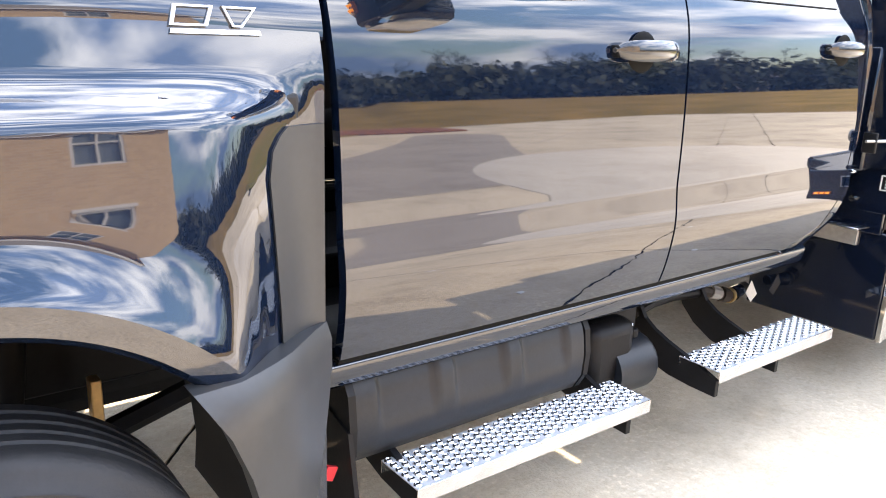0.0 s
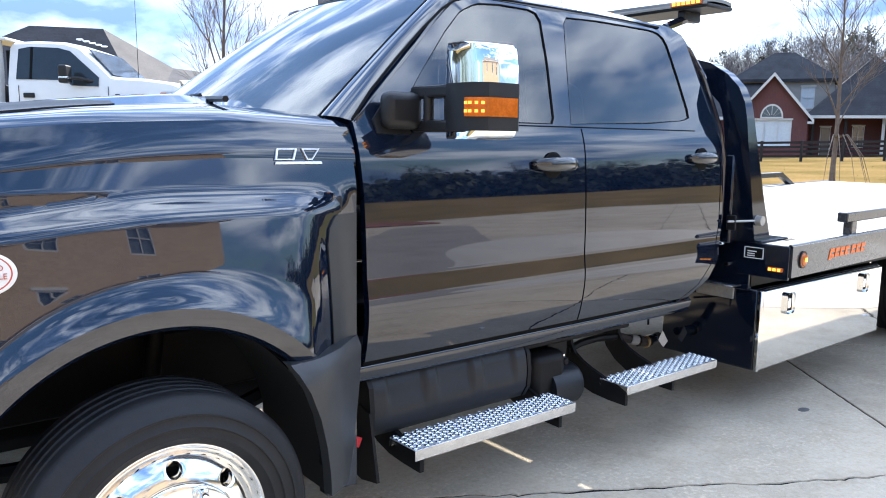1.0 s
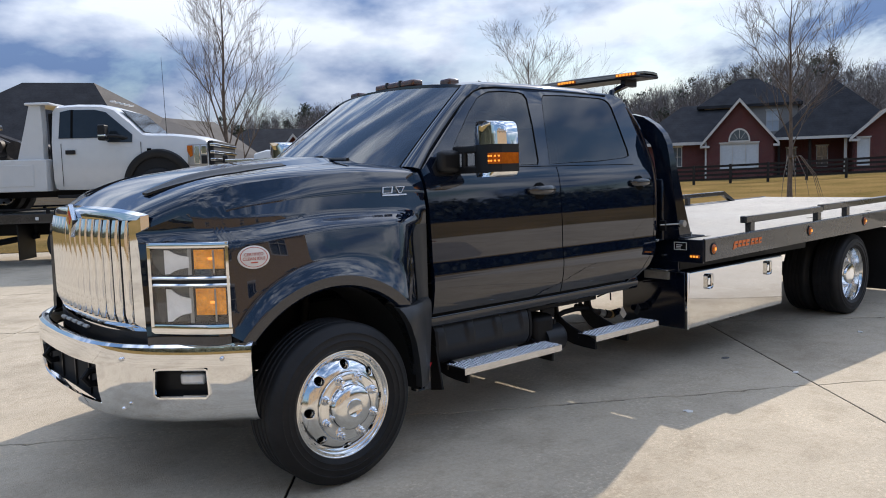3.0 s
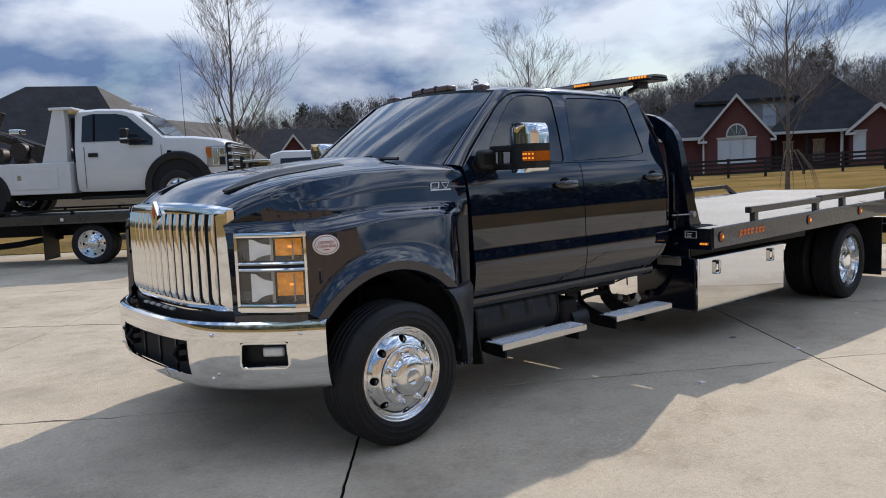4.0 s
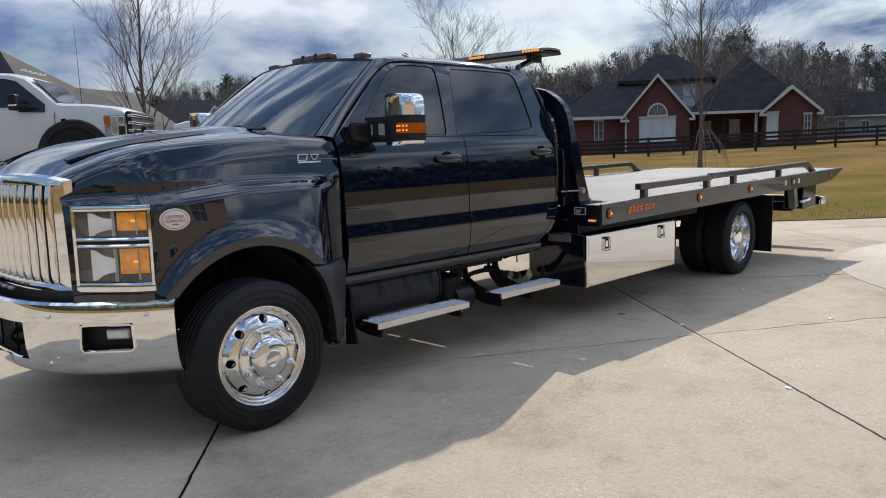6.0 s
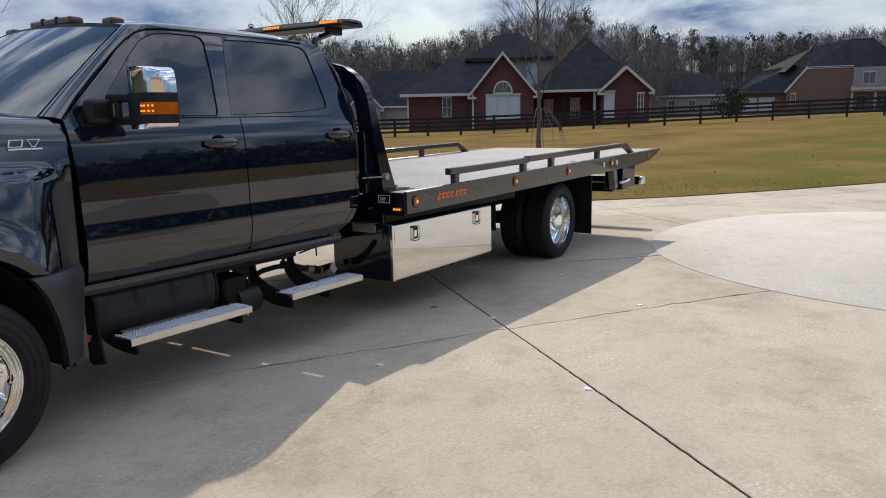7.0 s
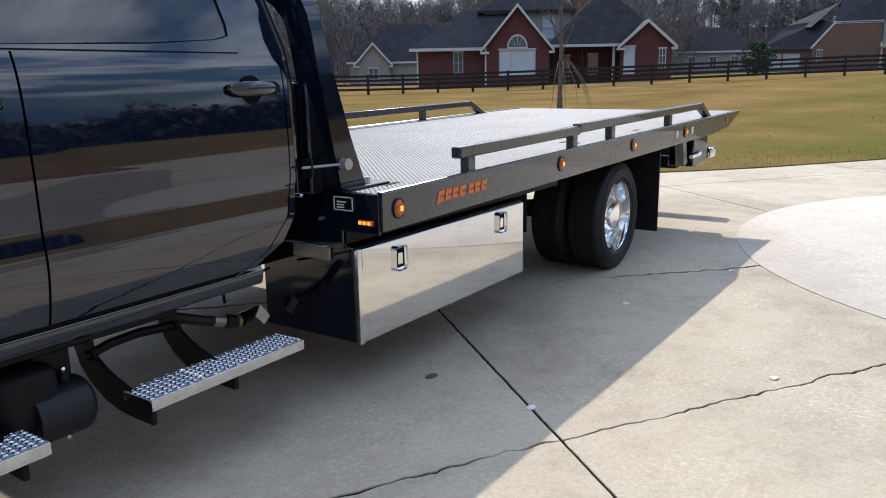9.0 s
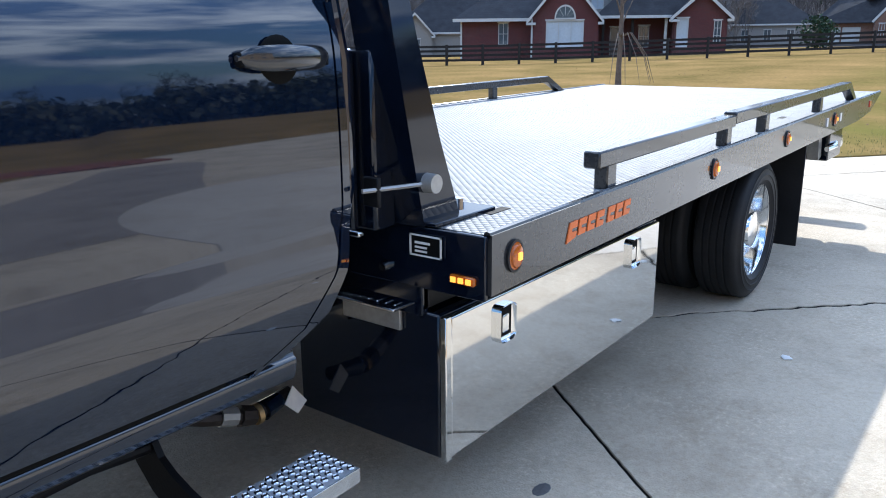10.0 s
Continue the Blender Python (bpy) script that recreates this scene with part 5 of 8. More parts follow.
# clearance lamps: one at each corner and a long housing of three in the middle
dark_amber = material("dark_amber_lens", (0.09, 0.028, 0.014), 0.2, coat=1.0, vary=0.15)
for y in (-0.45, 0.52):
    x, z = 1.36 if y < 0 else 1.31, 2.074
    l = part("clearance_lamp", box(B(), x - 0.04, x + 0.055, y - 0.05, y + 0.05, z, z + 0.052, 0.016, 3), dark_amber, truck, "dark amber roof marker lamp")
    part("lamp_foot", box(B(), x - 0.05, x + 0.065, y - 0.06, y + 0.06, z - 0.012, z + 0.008, 0.004, 1), black_plastic, l)
l = part("clearance_lamp", box(B(), 1.225, 1.32, -0.24, 0.19, 2.095, 2.143, 0.016, 3), dark_amber, truck, "long dark roof marker housing of three lamps")
for y in (-0.10, 0.05):
    part("lamp_divider", box(B(), 1.222, 1.323, y - 0.012, y + 0.012, 2.095, 2.146, 0.004, 1), black_plastic, l)

# ---- hood and fenders ----
TOP = [(-0.83, 0.70), (-0.80, 0.735), (-0.72, 0.80), (-0.6, 0.885), (-0.4, 0.940), (-0.1, 0.960), (0.3, 0.962), (0.72, 0.955)]
LOW = [(-0.80, 0.78), (-0.76, 0.83), (-0.68, 0.935), (-0.6, 1.02), (-0.52, 1.075), (-0.4, 1.11), (-0.2, 1.135), (0.0, 1.145), (0.4, 1.14), (0.50, 1.12), (0.56, 1.055), (0.60, 1.005), (0.72, 0.985)]
SHOULDER = [(-0.84, 1.345), (-0.78, 1.388), (-0.6, 1.462), (-0.4, 1.515), (-0.1, 1.545), (0.3, 1.562), (0.72, 1.548)]


def fender_w(x, z):
    """Half width of the front end: slim above, swelling over the wheel."""
    t = smooth_table(x, TOP)
    low = smooth_table(x, LOW)
    zs = smooth_table(x, SHOULDER)
    drop = 0.05 * sstep((0.1 - x) / 0.7)
    f = sstep((1.335 - drop - z) / 0.075) * 0.54 + (1 - (1 - min(1.0, max(0.0, (1.31 - drop - z) / 0.45))) ** 1.5) * 0.46
    inset = 0.02 * sstep((zs - 0.10 - z) / -0.12)
    lean = (0.24 + 0.16 * sstep((0.1 - x) / 0.5)) * max(0.0, min(zs - 0.06 - z, zs - 1.39)) * sstep((x + 0.75) / 0.3)
    w = t + (low - t) * f - inset + lean * (1 - f)
    return w


ARCH = (0.0, 0.445)


def lip_out(r, c):
    """How far the wheel-arch flare stands out at a radius from the axle; it fades wider towards the door."""
    if r < 0.592:
        return 0.016 + 0.016 * min(1.0, max(0.0, (r - 0.528) / 0.06))
    return 0.032 * max(0.0, 1 - (r - 0.592) / (0.085 + 0.10 * max(0.0, c))) ** 1.8


for s in (-1, 1):
    TH0, TH1, NR, NTH = radians(145), radians(-12), 44, 180
    rws = []
    for k in range(NTH + 1):
        th = TH0 + (TH1 - TH0) * k / NTH
        c, sn = math.cos(th), math.sin(th)
        r0 = 0.528 * (1 + 0.04 * sstep(-sn / 0.35))
        lim = []
        if c < -1e-6:
            lim.append((-0.52 - ARCH[0]) / c)
        if c > 1e-6:
            lim.append((0.692 - ARCH[0]) / c)
        if sn > 1e-6:
            lim.append((1.42 + 0.0 - ARCH[1]) / sn)
        r1 = min(lim)
        # follow the shoulder line where the ray reaches the top
        for _ in range(4):
            zt = smooth_table(ARCH[0] + r1 * c, SHOULDER) - 0.101
            if sn > 1e-6 and ARCH[1] + r1 * sn >= zt - 0.002:
                r1 = min(min(lim[:1]) if lim else 9, (zt - ARCH[1]) / sn)
        row = [(ARCH[0] + r0 * c, s * 1.04, ARCH[1] + r0 * sn)]
        for j in range(NR + 1):
            rc = min(0.588, r0 + (r1 - r0) * 0.6)
            r = r0 + (rc - r0) * j / 5 if j < 6 else rc + (r1 - rc) * (j - 5) / (NR - 5)
            x, z = ARCH[0] + r * c, ARCH[1] + r * sn
            row.append((x, s * (fender_w(x, z) + lip_out(r, c) * (1 - sstep((x - 0.42) / 0.12)) - 0.012 * (j == 0)), z))
        rws.append(row)
    bm = B()
    solid_grid(bm, rws, (0, -s * 0.02, 0))
    part("fender", bm, navy, truck, "swelling front fender with a wheel-arch lip", smooth=28)
    # satin panel between the swelling and the door
    rws = []
    for z in (0.81, 0.86, 0.95, 1.05, 1.15, 1.20, 1.225, 1.24):
        xa = table(z, [(0.81, 0.565), (1.15, 0.548), (1.20, 0.56), (1.225, 0.58), (1.24, 0.60)])
        rws.append([(xa + (0.688 - xa) * k / 8, s * (fender_w(xa + (0.688 - xa) * k / 8, z) + 0.007), z) for k in range(9)])
    bm = B()
    solid_grid(bm, rws, (0, -s * 0.012, 0))
    part("fender_rear_panel", bm, flare_plastic, truck, "satin dark panel behind the wheel arch", smooth=40)
    # lower rear piece of the fender down to the step
    bm = B()
    rws = []
    for z in (0.83, 0.80, 0.74, 0.65, 0.55, 0.46, 0.40, 0.385):
        x0 = table(z, [(0.385, 0.485), (0.46, 0.48), (0.60, 0.455), (0.74, 0.40), (0.83, 0.345)])
        x1 = table(z, [(0.385, 0.585), (0.46, 0.62), (0.60, 0.665), (0.74, 0.69), (0.83, 0.692)])
        out = 0.025 * sstep((0.825 - z) / 0.03)
        rws.append([(x0 + (x1 - x0) * k / 8, s * (table(x0 + (x1 - x0) * k / 8, [(0.34, 1.185), (0.44, 1.175), (0.55, 1.115), (0.66, 1.02), (0.70, 0.99)]) + out), z) for k in range(9)])
    solid_grid(bm, rws, (0, -s * 0.05, 0))
    part("fender_skirt", bm, flare_plastic, truck, "satin dark lower fender skirt", smooth=40)
    # wheel house
    bm = B()
    grid(bm, [[(ARCH[0] + 0.53 * math.cos(radians(a)), s * y, ARCH[1] + 0.53 * math.sin(radians(a))) for a in range(-10, 156, 10)] for y in (1.10, 0.85, 0.62)])
    part("wheel_house", bm, cabin, truck, smooth=50)
    # corner panel behind the headlamp
    bm = B()
    rws = []
    for u in [0.0, 0.4, 0.55, 1.0] + [1 + k / 10 for k in range(1, 11)] + [2 + k / 8 for k in range(1, 9)]:
        row = []
        for k in range(19):
            x = -0.80 + 0.282 * k / 18
            zt = smooth_table(x, SHOULDER) - 0.096
            z = 0.77 + 0.08 * u if u <= 1 else (0.85 + 0.38 * (u - 1) if u <= 2 else 1.23 + (zt - 1.23) * (u - 2))
            row.append((x, s * (fender_w(x, z) - 0.012 * sstep((z - 0.84) / 0.01) * sstep((1.24 - z) / 0.01)), z))
        rws.append(row)
    solid_grid(bm, rws, (0.012, -s * 0.02, 0))
    part("corner_panel", bm, navy, truck, smooth=30)

rws = []
for k in range(33):
    x = -0.835 + 1.535 * k / 32
    zs, t = smooth_table(x, SHOULDER), smooth_table(x, TOP)
    lowz = zs - 0.10
    half = []
    wl0 = fender_w(x, lowz)
    dome = 0.022 * sstep((x + 0.84) / 0.6)
    cr = 0.35 + 0.65 * sstep((x + 0.4) / 0.9)
    for w, z in ((fender_w(x, lowz - 0.035) + 0.001, lowz - 0.035), (fender_w(x, lowz - 0.018) + 0.0015, lowz - 0.018), (wl0 + 0.0015, lowz), (fender_w(x, zs - 0.08), zs - 0.08), (t - 0.004, zs - 0.06), (t - 0.018, zs - 0.030), (t - 0.045, zs - 0.012), (t - 0.10, zs + 0.002), (t * 0.74, zs + 0.022 * cr), (t * 0.60, zs + 0.036 * cr), (t * 0.53, zs + 0.042 * cr + dome * .8), (t * 0.42, zs + 0.050 * cr + dome * .9), (t * 0.22, zs + 0.058 * cr + dome * .9), (0.0, zs + 0.061 * cr + dome * .9)):
        half.append((w, z))
    nose = lambda w: x + (0.020 + 0.048 * (w / 0.74) ** 2.2) * (1 - sstep((x + 0.835) / 0.4))  # noqa: E731
    tailx = lambda w: -0.26 * (1 - (w / 0.95) ** 2) * sstep((x - 0.2) / 0.5)  # noqa: E731
    rws.append([(nose(w) + tailx(min(w, .95)), -w, z) for w, z in half] + [(nose(w) + tailx(min(w, .95)), w, z) for w, z in half[-2::-1]])
bm = B()
solid_grid(bm, rws, (0, 0, -0.02))
part("hood", bm, navy, truck, "domed hood", smooth=30)


def hood_z(x, w):
    """Height of the hood's top at a half width."""
    zs, t = smooth_table(x, SHOULDER), smooth_table(x, TOP)
    d, c = 0.022 * sstep((x + 0.84) / 0.6), 0.35 + 0.65 * sstep((x + 0.4) / 0.9)
    return zs + table(w / t, [(0.0, 0.061 * c + d * .9), (0.22, 0.058 * c + d * .9), (0.42, 0.050 * c + d * .9), (0.53, 0.042 * c + d * .8), (0.60, 0.036 * c), (0.74, 0.022 * c), (0.90, 0.002)])


for s in (-1, 1):
    bm = B()
    rr = []
    for k in range(13):
        x = -0.66 + 0.72 * k / 12
        wd = 0.075 * min(1.0, 0.35 + 0.20 * k) * min(1.0, 0.3 + 0.14 * (12 - k))
        wc = smooth_table(x, TOP) * 0.575 + 0.02 * k / 12
        rr.append([(x, s * (wc + wd * u), hood_z(x, wc + wd * u) + 0.005) for u in (-1, -.6, -.3, 0, .3, .6, 1)])
    solid_grid(bm, rr, (0, 0, -0.012))
    part("hood_vent", bm, black_plastic, truck, "matt black hood vent insert")

# fender badge: a plain bright outline and bar
for s in (-1, 1):
    put = lambda u, v, d: (u, s * (fender_w(u, v) + 0.002 + d), v)  # noqa: E731
    bm = B()
    x, z = 0.405, 1.401
    prism(bm, [(x, z), (x + 0.165, z), (x + 0.163, z + 0.008), (x + 0.002, z + 0.008)], put, 0.0, 0.004)
    badge = part("fender_badge", bm, silver, truck, "silver outlined maker badge", smooth=0)
    for a, b in ((0.0, 0.080), (0.086, 0.160)):
        foot = (x + a, x + b - 0.014) if a == 0.0 else (x + a + 0.026, x + a + 0.044)
        o = [(foot[0], z + 0.013), (foot[1], z + 0.013), (x + b, z + 0.048), (x + a + 0.010, z + 0.048)]
        c = (sum(p[0] for p in o) / 4, sum(p[1] for p in o) / 4)
        bm = B()
        for k in range(4):
            p, q = o[k], o[(k + 1) % 4]
            pi, qi = ((p[0] * .82 + c[0] * .18, p[1] * .8 + c[1] * .2), (q[0] * .82 + c[0] * .18, q[1] * .8 + c[1] * .2))
            prism(bm, [p, q, qi, pi], put, 0.0, 0.006)
        bmesh.ops.remove_doubles(bm, verts=bm.verts[:], dist=0.0004)
        part("badge_outline", bm, silver, badge, smooth=0)
    # cowl side vent bump at the back of the fender
    part("hood_latch", box(B(), 0.585, 0.635, min(s * .985, s * 1.006), max(s * .985, s * 1.006), 1.245, 1.30, 0.010, 3), black_plastic, truck, "black rubber hood latch")

# round sticker with its two lines of words
bm = B()
lathe(bm, [(0.062, -0.004), (0.062, 0.002), (0.060, 0.003), (0.0005, 0.003)], 40)
sx, sz = -0.394, 1.155
sy = -fender_w(sx, sz)
slope = math.degrees(math.atan2(fender_w(sx + .05, sz) - fender_w(sx - .05, sz), 0.1))
sm = Matrix.Translation((sx, sy - 0.006, sz)) @ Matrix.Rotation(radians(-slope), 4, "Z") @ Matrix.Rotation(-math.atan2(fender_w(sx, sz - .05) - fender_w(sx, sz + .05), .10), 4, "X")
sticker = part("round_sticker", bm, sticker_white, truck, "cream oval sticker with red words", m=sm @ Matrix.Diagonal((1.18, 1, 0.86, 1)))


def words(text, size, m, mat, parent, name="lettering"):
    c = bpy.data.curves.new(name, "FONT")
    c.body, c.size, c.align_x, c.align_y, c.extrude = text, size, "CENTER", "CENTER", 0.0006
    ob = bpy.data.objects.new(name, c)
    me = bpy.data.meshes.new_from_object(ob)
    bpy.data.objects.remove(ob)
    me.materials.append(mat)
    o = new(name, me)
    o.parent, o.matrix_basis = parent, m
    return tagged(o, "red printed words")


for txt, dz, sz_ in (("CERTIFIED", 0.014, 0.021), ("CLEAN IDLE", -0.009, 0.021)):
    words(txt, sz_, Matrix.Translation((0, -0.0042, dz)) @ Matrix.Rotation(radians(90), 4, "X") @ Matrix.Diagonal((0.78, 1.1, 1, 1)), sticker_red, sticker)
part("sticker_ring", (lambda b: (lathe(b, [(0.054, 0.0031), (0.0535, 0.0038), (0.0515, 0.0038), (0.051, 0.0031)], 40), b)[1])(B()), sticker_red, sticker)
part("sticker_bar", box(B(), -0.014, 0.014, -0.0044, -0.003, -0.032, -0.026), sticker_red, sticker)

# ---- grille ----
xf = lambda y: -0.845 + 0.075 * (abs(y) / 0.74) ** 2.2  # noqa: E731
bm = B()
NY = 28
ys = [-0.745 + 1.49 * k / NY for k in range(NY + 1)]
ztop = lambda y: 1.392 - 0.035 * (abs(y) / 0.745) ** 3  # noqa: E731
zbot = lambda y: 0.785 + 0.035 * (abs(y) / 0.745) ** 2  # noqa: E731


def surround(y_in, y_out, side):
    rr = []
    for k in range(9):
        u = k / 8
        z_o, z_i = zbot(.74) + (ztop(.74) - zbot(.74)) * u, 0.855 + (1.325 - 0.855) * u
        rr.append([(xf(y_out) + 0.03, side * y_out, z_o), (xf(y_out) - 0.006, side * (y_out - 0.008), z_o), (xf(y_out) - 0.012, side * (y_out - 0.03), z_o * .7 + z_i * .3), (xf(y_in) - 0.012, side * (y_in + 0.01), z_i), (xf(y_in) + 0.05, side * y_in, z_i)])
    return rr


for side in (-1, 1):
    grid(bm, surround(0.645, 0.745, side))
top, bot = [], []
for k in range(NY + 1):
    y = ys[k]
    yi = y * 0.645 / 0.745
    top.append([(xf(y) + 0.03, y, ztop(y) + 0.004), (xf(y) - 0.006, y, ztop(y) - 0.004), (xf(y) - 0.016, y * .96, ztop(y) - 0.020), (xf(yi) - 0.014, yi, 1.335), (xf(yi) + 0.05, yi, 1.325)])
    bot.append([(xf(y) + 0.03, y, zbot(y) - 0.004), (xf(y) - 0.006, y, zbot(y) + 0.004), (xf(y) - 0.014, y * .96, zbot(y) + 0.020), (xf(yi) - 0.014, yi, 0.845), (xf(yi) + 0.05, yi, 0.855)])
grid(bm, top), grid(bm, bot)
grille = part("grille", bm, chrome, truck, "chrome vertical-bar grille surround", smooth=35)
b = B()
solid_grid(b, [[(xf(0.68 * k / 12) + 0.045, 0.68 * k / 12, z) for k in range(-12, 13)] for z in (0.83, 1.34)], (0.02, 0, 0))
part("grille_core", b, cabin, grille, "black grille backing")
bm = B()
rr = []
for k in range(13):
    u = k / 12
    z = 0.848 + 0.485 * u
    o = 0.012 * sstep(u / 0.10) * sstep((1 - u) / 0.14)
    w_ = 0.0160 * (0.7 + 0.3 * sstep(u / 0.12))
    rr.append([(0.012, -w_ * .9, z), (0.006 - o, -w_, z), (-0.006 - o, -w_ * .55, z), (-0.016 - o, 0.0, z), (-0.006 - o, w_ * .55, z), (0.006 - o, w_, z), (0.012, w_ * .9, z)])
grid(bm, rr)
bar = None
for k in range(14):
    y = -0.605 + 1.21 * k / 13
    m = Matrix.Translation((xf(y), y, 0))
    if bar is None:
        bar = part("grille_bar", bm, chrome, grille, smooth=50, m=m)
    else:
        clone(bar, grille, m)
put = lambda u, v, d: (d, u, v)  # noqa: E731
em = part("emblem", prism(B(), [(0, 1.405), (-0.056, 1.325), (0, 1.235), (0.056, 1.325)], put, -0.884, -0.862), alloy, grille, "diamond-shaped maker emblem", smooth=0)
part("emblem_inset", prism(B(), [(0, 1.372), (-0.024, 1.337), (0, 1.302), (0.024, 1.337)], put, -0.8865, -0.884), red_lens, em, smooth=0)

# ---- headlamps ----
def lamp_w(x, z=1.04):
    return table(x, [(-0.80, 0.775), (-0.765, 0.815), (-0.68, 0.935), (-0.60, 1.025), (-0.52, 1.085)])


XL = [-0.778 + 0.258 * k / 10 for k in range(11)]


def lamp_strip(s, z0, z1, out0, out1, back=0.03, x0=0, x1=11, XL=XL):
    b = B()
    return solid_grid(b, [[(x - 0.3 * o, s * (lamp_w(x) + o), z) for x in XL[x0:x1]] for z, o in ((z0, out0), ((z0 + z1) / 2, (out0 + out1) / 2 + 0.004), (z1, out1))], (back * .5, -s * back, 0))


for s in (-1, 1):
    hl = part("headlamp", lamp_strip(s, 0.865, 1.225, -0.135, -0.135), lamp_dark, truck, "stacked headlamp in a chrome bezel", smooth=30)
    for z0, z1 in ((1.212, 1.237), (1.038, 1.052), (1.07, 1.084), (0.824, 0.866)):
        part("bezel", lamp_strip(s, z0, z1, 0.012, 0.010, 0.06), chrome, hl, "chrome headlamp bezel", smooth=40)
    part("bezel_gap", lamp_strip(s, 1.05, 1.072, 0.004, 0.004, 0.05), black_plastic, hl)
    for xe in (XL[0], XL[-1] - 0.012):
        part("bezel_end", lamp_strip(s, 0.845, 1.235, 0.013, 0.013, 0.05, 0, 3, [xe, xe + 0.005, xe + 0.010]), chrome, hl, smooth=40)
    for z0, z1 in ((1.086, 1.210), (0.868, 1.036)):
        zc = (z0 + z1) / 2
        part("lamp_wall", lamp_strip(s, z0 + 0.004, z1 - 0.004, -0.018, -0.017, 0.012, 0, 5, [-0.766, -0.755, -0.745, -0.735, -0.650]), lamp_dark, hl, "dark grey lamp wall", smooth=30)
        b = B()
        cone = [(-0.726, 1.0, -0.002), (-0.712, 0.98, -0.006), (-0.696, 0.72, -0.008), (-0.680, 0.56, -0.008), (-0.652, 0.44, -0.004)]
        solid_grid(b, [[(x - 0.3 * (o - dip), s * (lamp_w(x) + o - dip), zc + f * h * (z1 - z0) * 0.44) for x, h, o in cone] for f, dip in ((-1, 0.0), (-0.5, 0.001), (0.1, 0.002), (0.6, 0.001), (1, -0.001))], (0.006, -s * 0.010, 0))
        part("reflector", b, lamp_silver, hl, "bright tapered reflector", smooth=50)
        part("lamp_divider", lamp_strip(s, z0 + 0.004, z1 - 0.004, -0.012, -0.012, 0.02, 0, 3, [-0.656, -0.650, -0.644]), lamp_grey, hl, smooth=30)
        part("side_marker", lamp_strip(s, z0 + 0.24 * (z1 - z0), z1 - 0.008, -0.014, -0.010, 0.02, 0, 6, [-0.636, -0.615, -0.595, -0.575, -0.555, -0.535]), amber_glow, hl, "amber marker lamp", smooth=30)
        part("amber_bulb", lamp_strip(s, zc + 0.008, zc + 0.020, -0.006, -0.006, 0.01, 0, 3, [-0.592, -0.582, -0.572]), amber_lit, hl, "lit amber bulb", smooth=30)
        part("lens_rib", lamp_strip(s, z0 + 0.01, z1 - 0.01, -0.004, -0.004, 0.01, 0, 3, [-0.576, -0.573, -0.570]), lamp_grey, hl, smooth=30)
        b = B()
        solid_grid(b, [[(x, s * (lamp_w(x) + 0.003), z) for x in XL] for z in (z0, zc, z1)], (0.002, -s * 0.003, 0))
        part("lens", b, lens_plain, hl, "clear lamp lens", smooth=40).visible_shadow = False

# ---- front bumper ----
PLAN = [(0.0, -0.985), (0.25, -0.982), (0.45, -0.965), (0.62, -0.925), (0.76, -0.85), (0.88, -0.755), (0.98, -0.65), (1.06, -0.55), (1.115, -0.47), (1.14, -0.425)]
NB = 26
byy = [1.14 * k / NB for k in range(NB + 1)]
bx = lambda y: smooth_table(abs(y), PLAN)  # noqa: E731
PROF = [(0.757, 0.055), (0.766, 0.035), (0.765, 0.014), (0.753, 0.0), (0.70, -0.008), (0.66, -0.006), (0.60, -0.004), (0.53, 0.0), (0.47, 0.012), (0.42, 0.03), (0.395, 0.055), (0.385, 0.10)]


def bump_pt(y, z, d):
    """A point of the bumper skin: d inward along its plan normal."""
    e = 0.01
    a = abs(y)
    tx, ty = bx(a + e) - bx(max(0, a - e)), (a + e) - max(0, a - e)
    n = Vector((ty, -tx)).normalized()
    return (bx(a) + n.x * d, math.copysign(a + n.y * d * 1.0, y) if y else 0.0, z + 0.012 * (a / 1.14))


allys = [-y for y in byy[:0:-1]] + byy
bm = B()
vs = grid(bm, [[bump_pt(y, z, d) for y in allys] for z, d in PROF])
kill = []
for i, (z, d) in enumerate(PROF[:-1]):
    zc = (z + PROF[i + 1][0]) / 2
    for j in range(len(allys) - 1):
        yc = abs((allys[j] + allys[j + 1]) / 2)
        if (yc < 0.545 and 0.47 < zc < 0.66) or (0.83 < yc < 1.015 and 0.53 < zc < 0.66):
            kill.append((i, j))
bm.faces.ensure_lookup_table()
W = len(allys) - 1
bmesh.ops.delete(bm, geom=[bm.faces[i * W + j] for i, j in kill], context="FACES_ONLY")
bmesh.ops.solidify(bm, geom=bm.faces[:], thickness=0.012)
bumper = part("bumper", bm, chrome, truck, "broad chrome front bumper", smooth=35)
# plain black sheet; the recess's shade is put into its colour
part("bumper_opening", box(B(), -0.90, -0.86, -0.60, 0.60, 0.44, 0.70), cabin, bumper, "plain black sheet for the dark recess behind the opening", smooth=0)
for y in (-0.36, 0.36):
    part("tow_hook", tube(B(), [(-0.87, y, 0.60), (-0.94, y, 0.60), (-0.965, y, 0.57), (-0.94, y, 0.535), (-0.88, y, 0.535)], 0.018, 8), black_frame, bumper)
for k in range(5):
    part("opening_rib", box(B(), -0.91, -0.90, -0.5 + k * 0.25 - .01, -0.5 + k * .25 + .01, 0.46, 0.68), black_plastic, bumper, smooth=0)
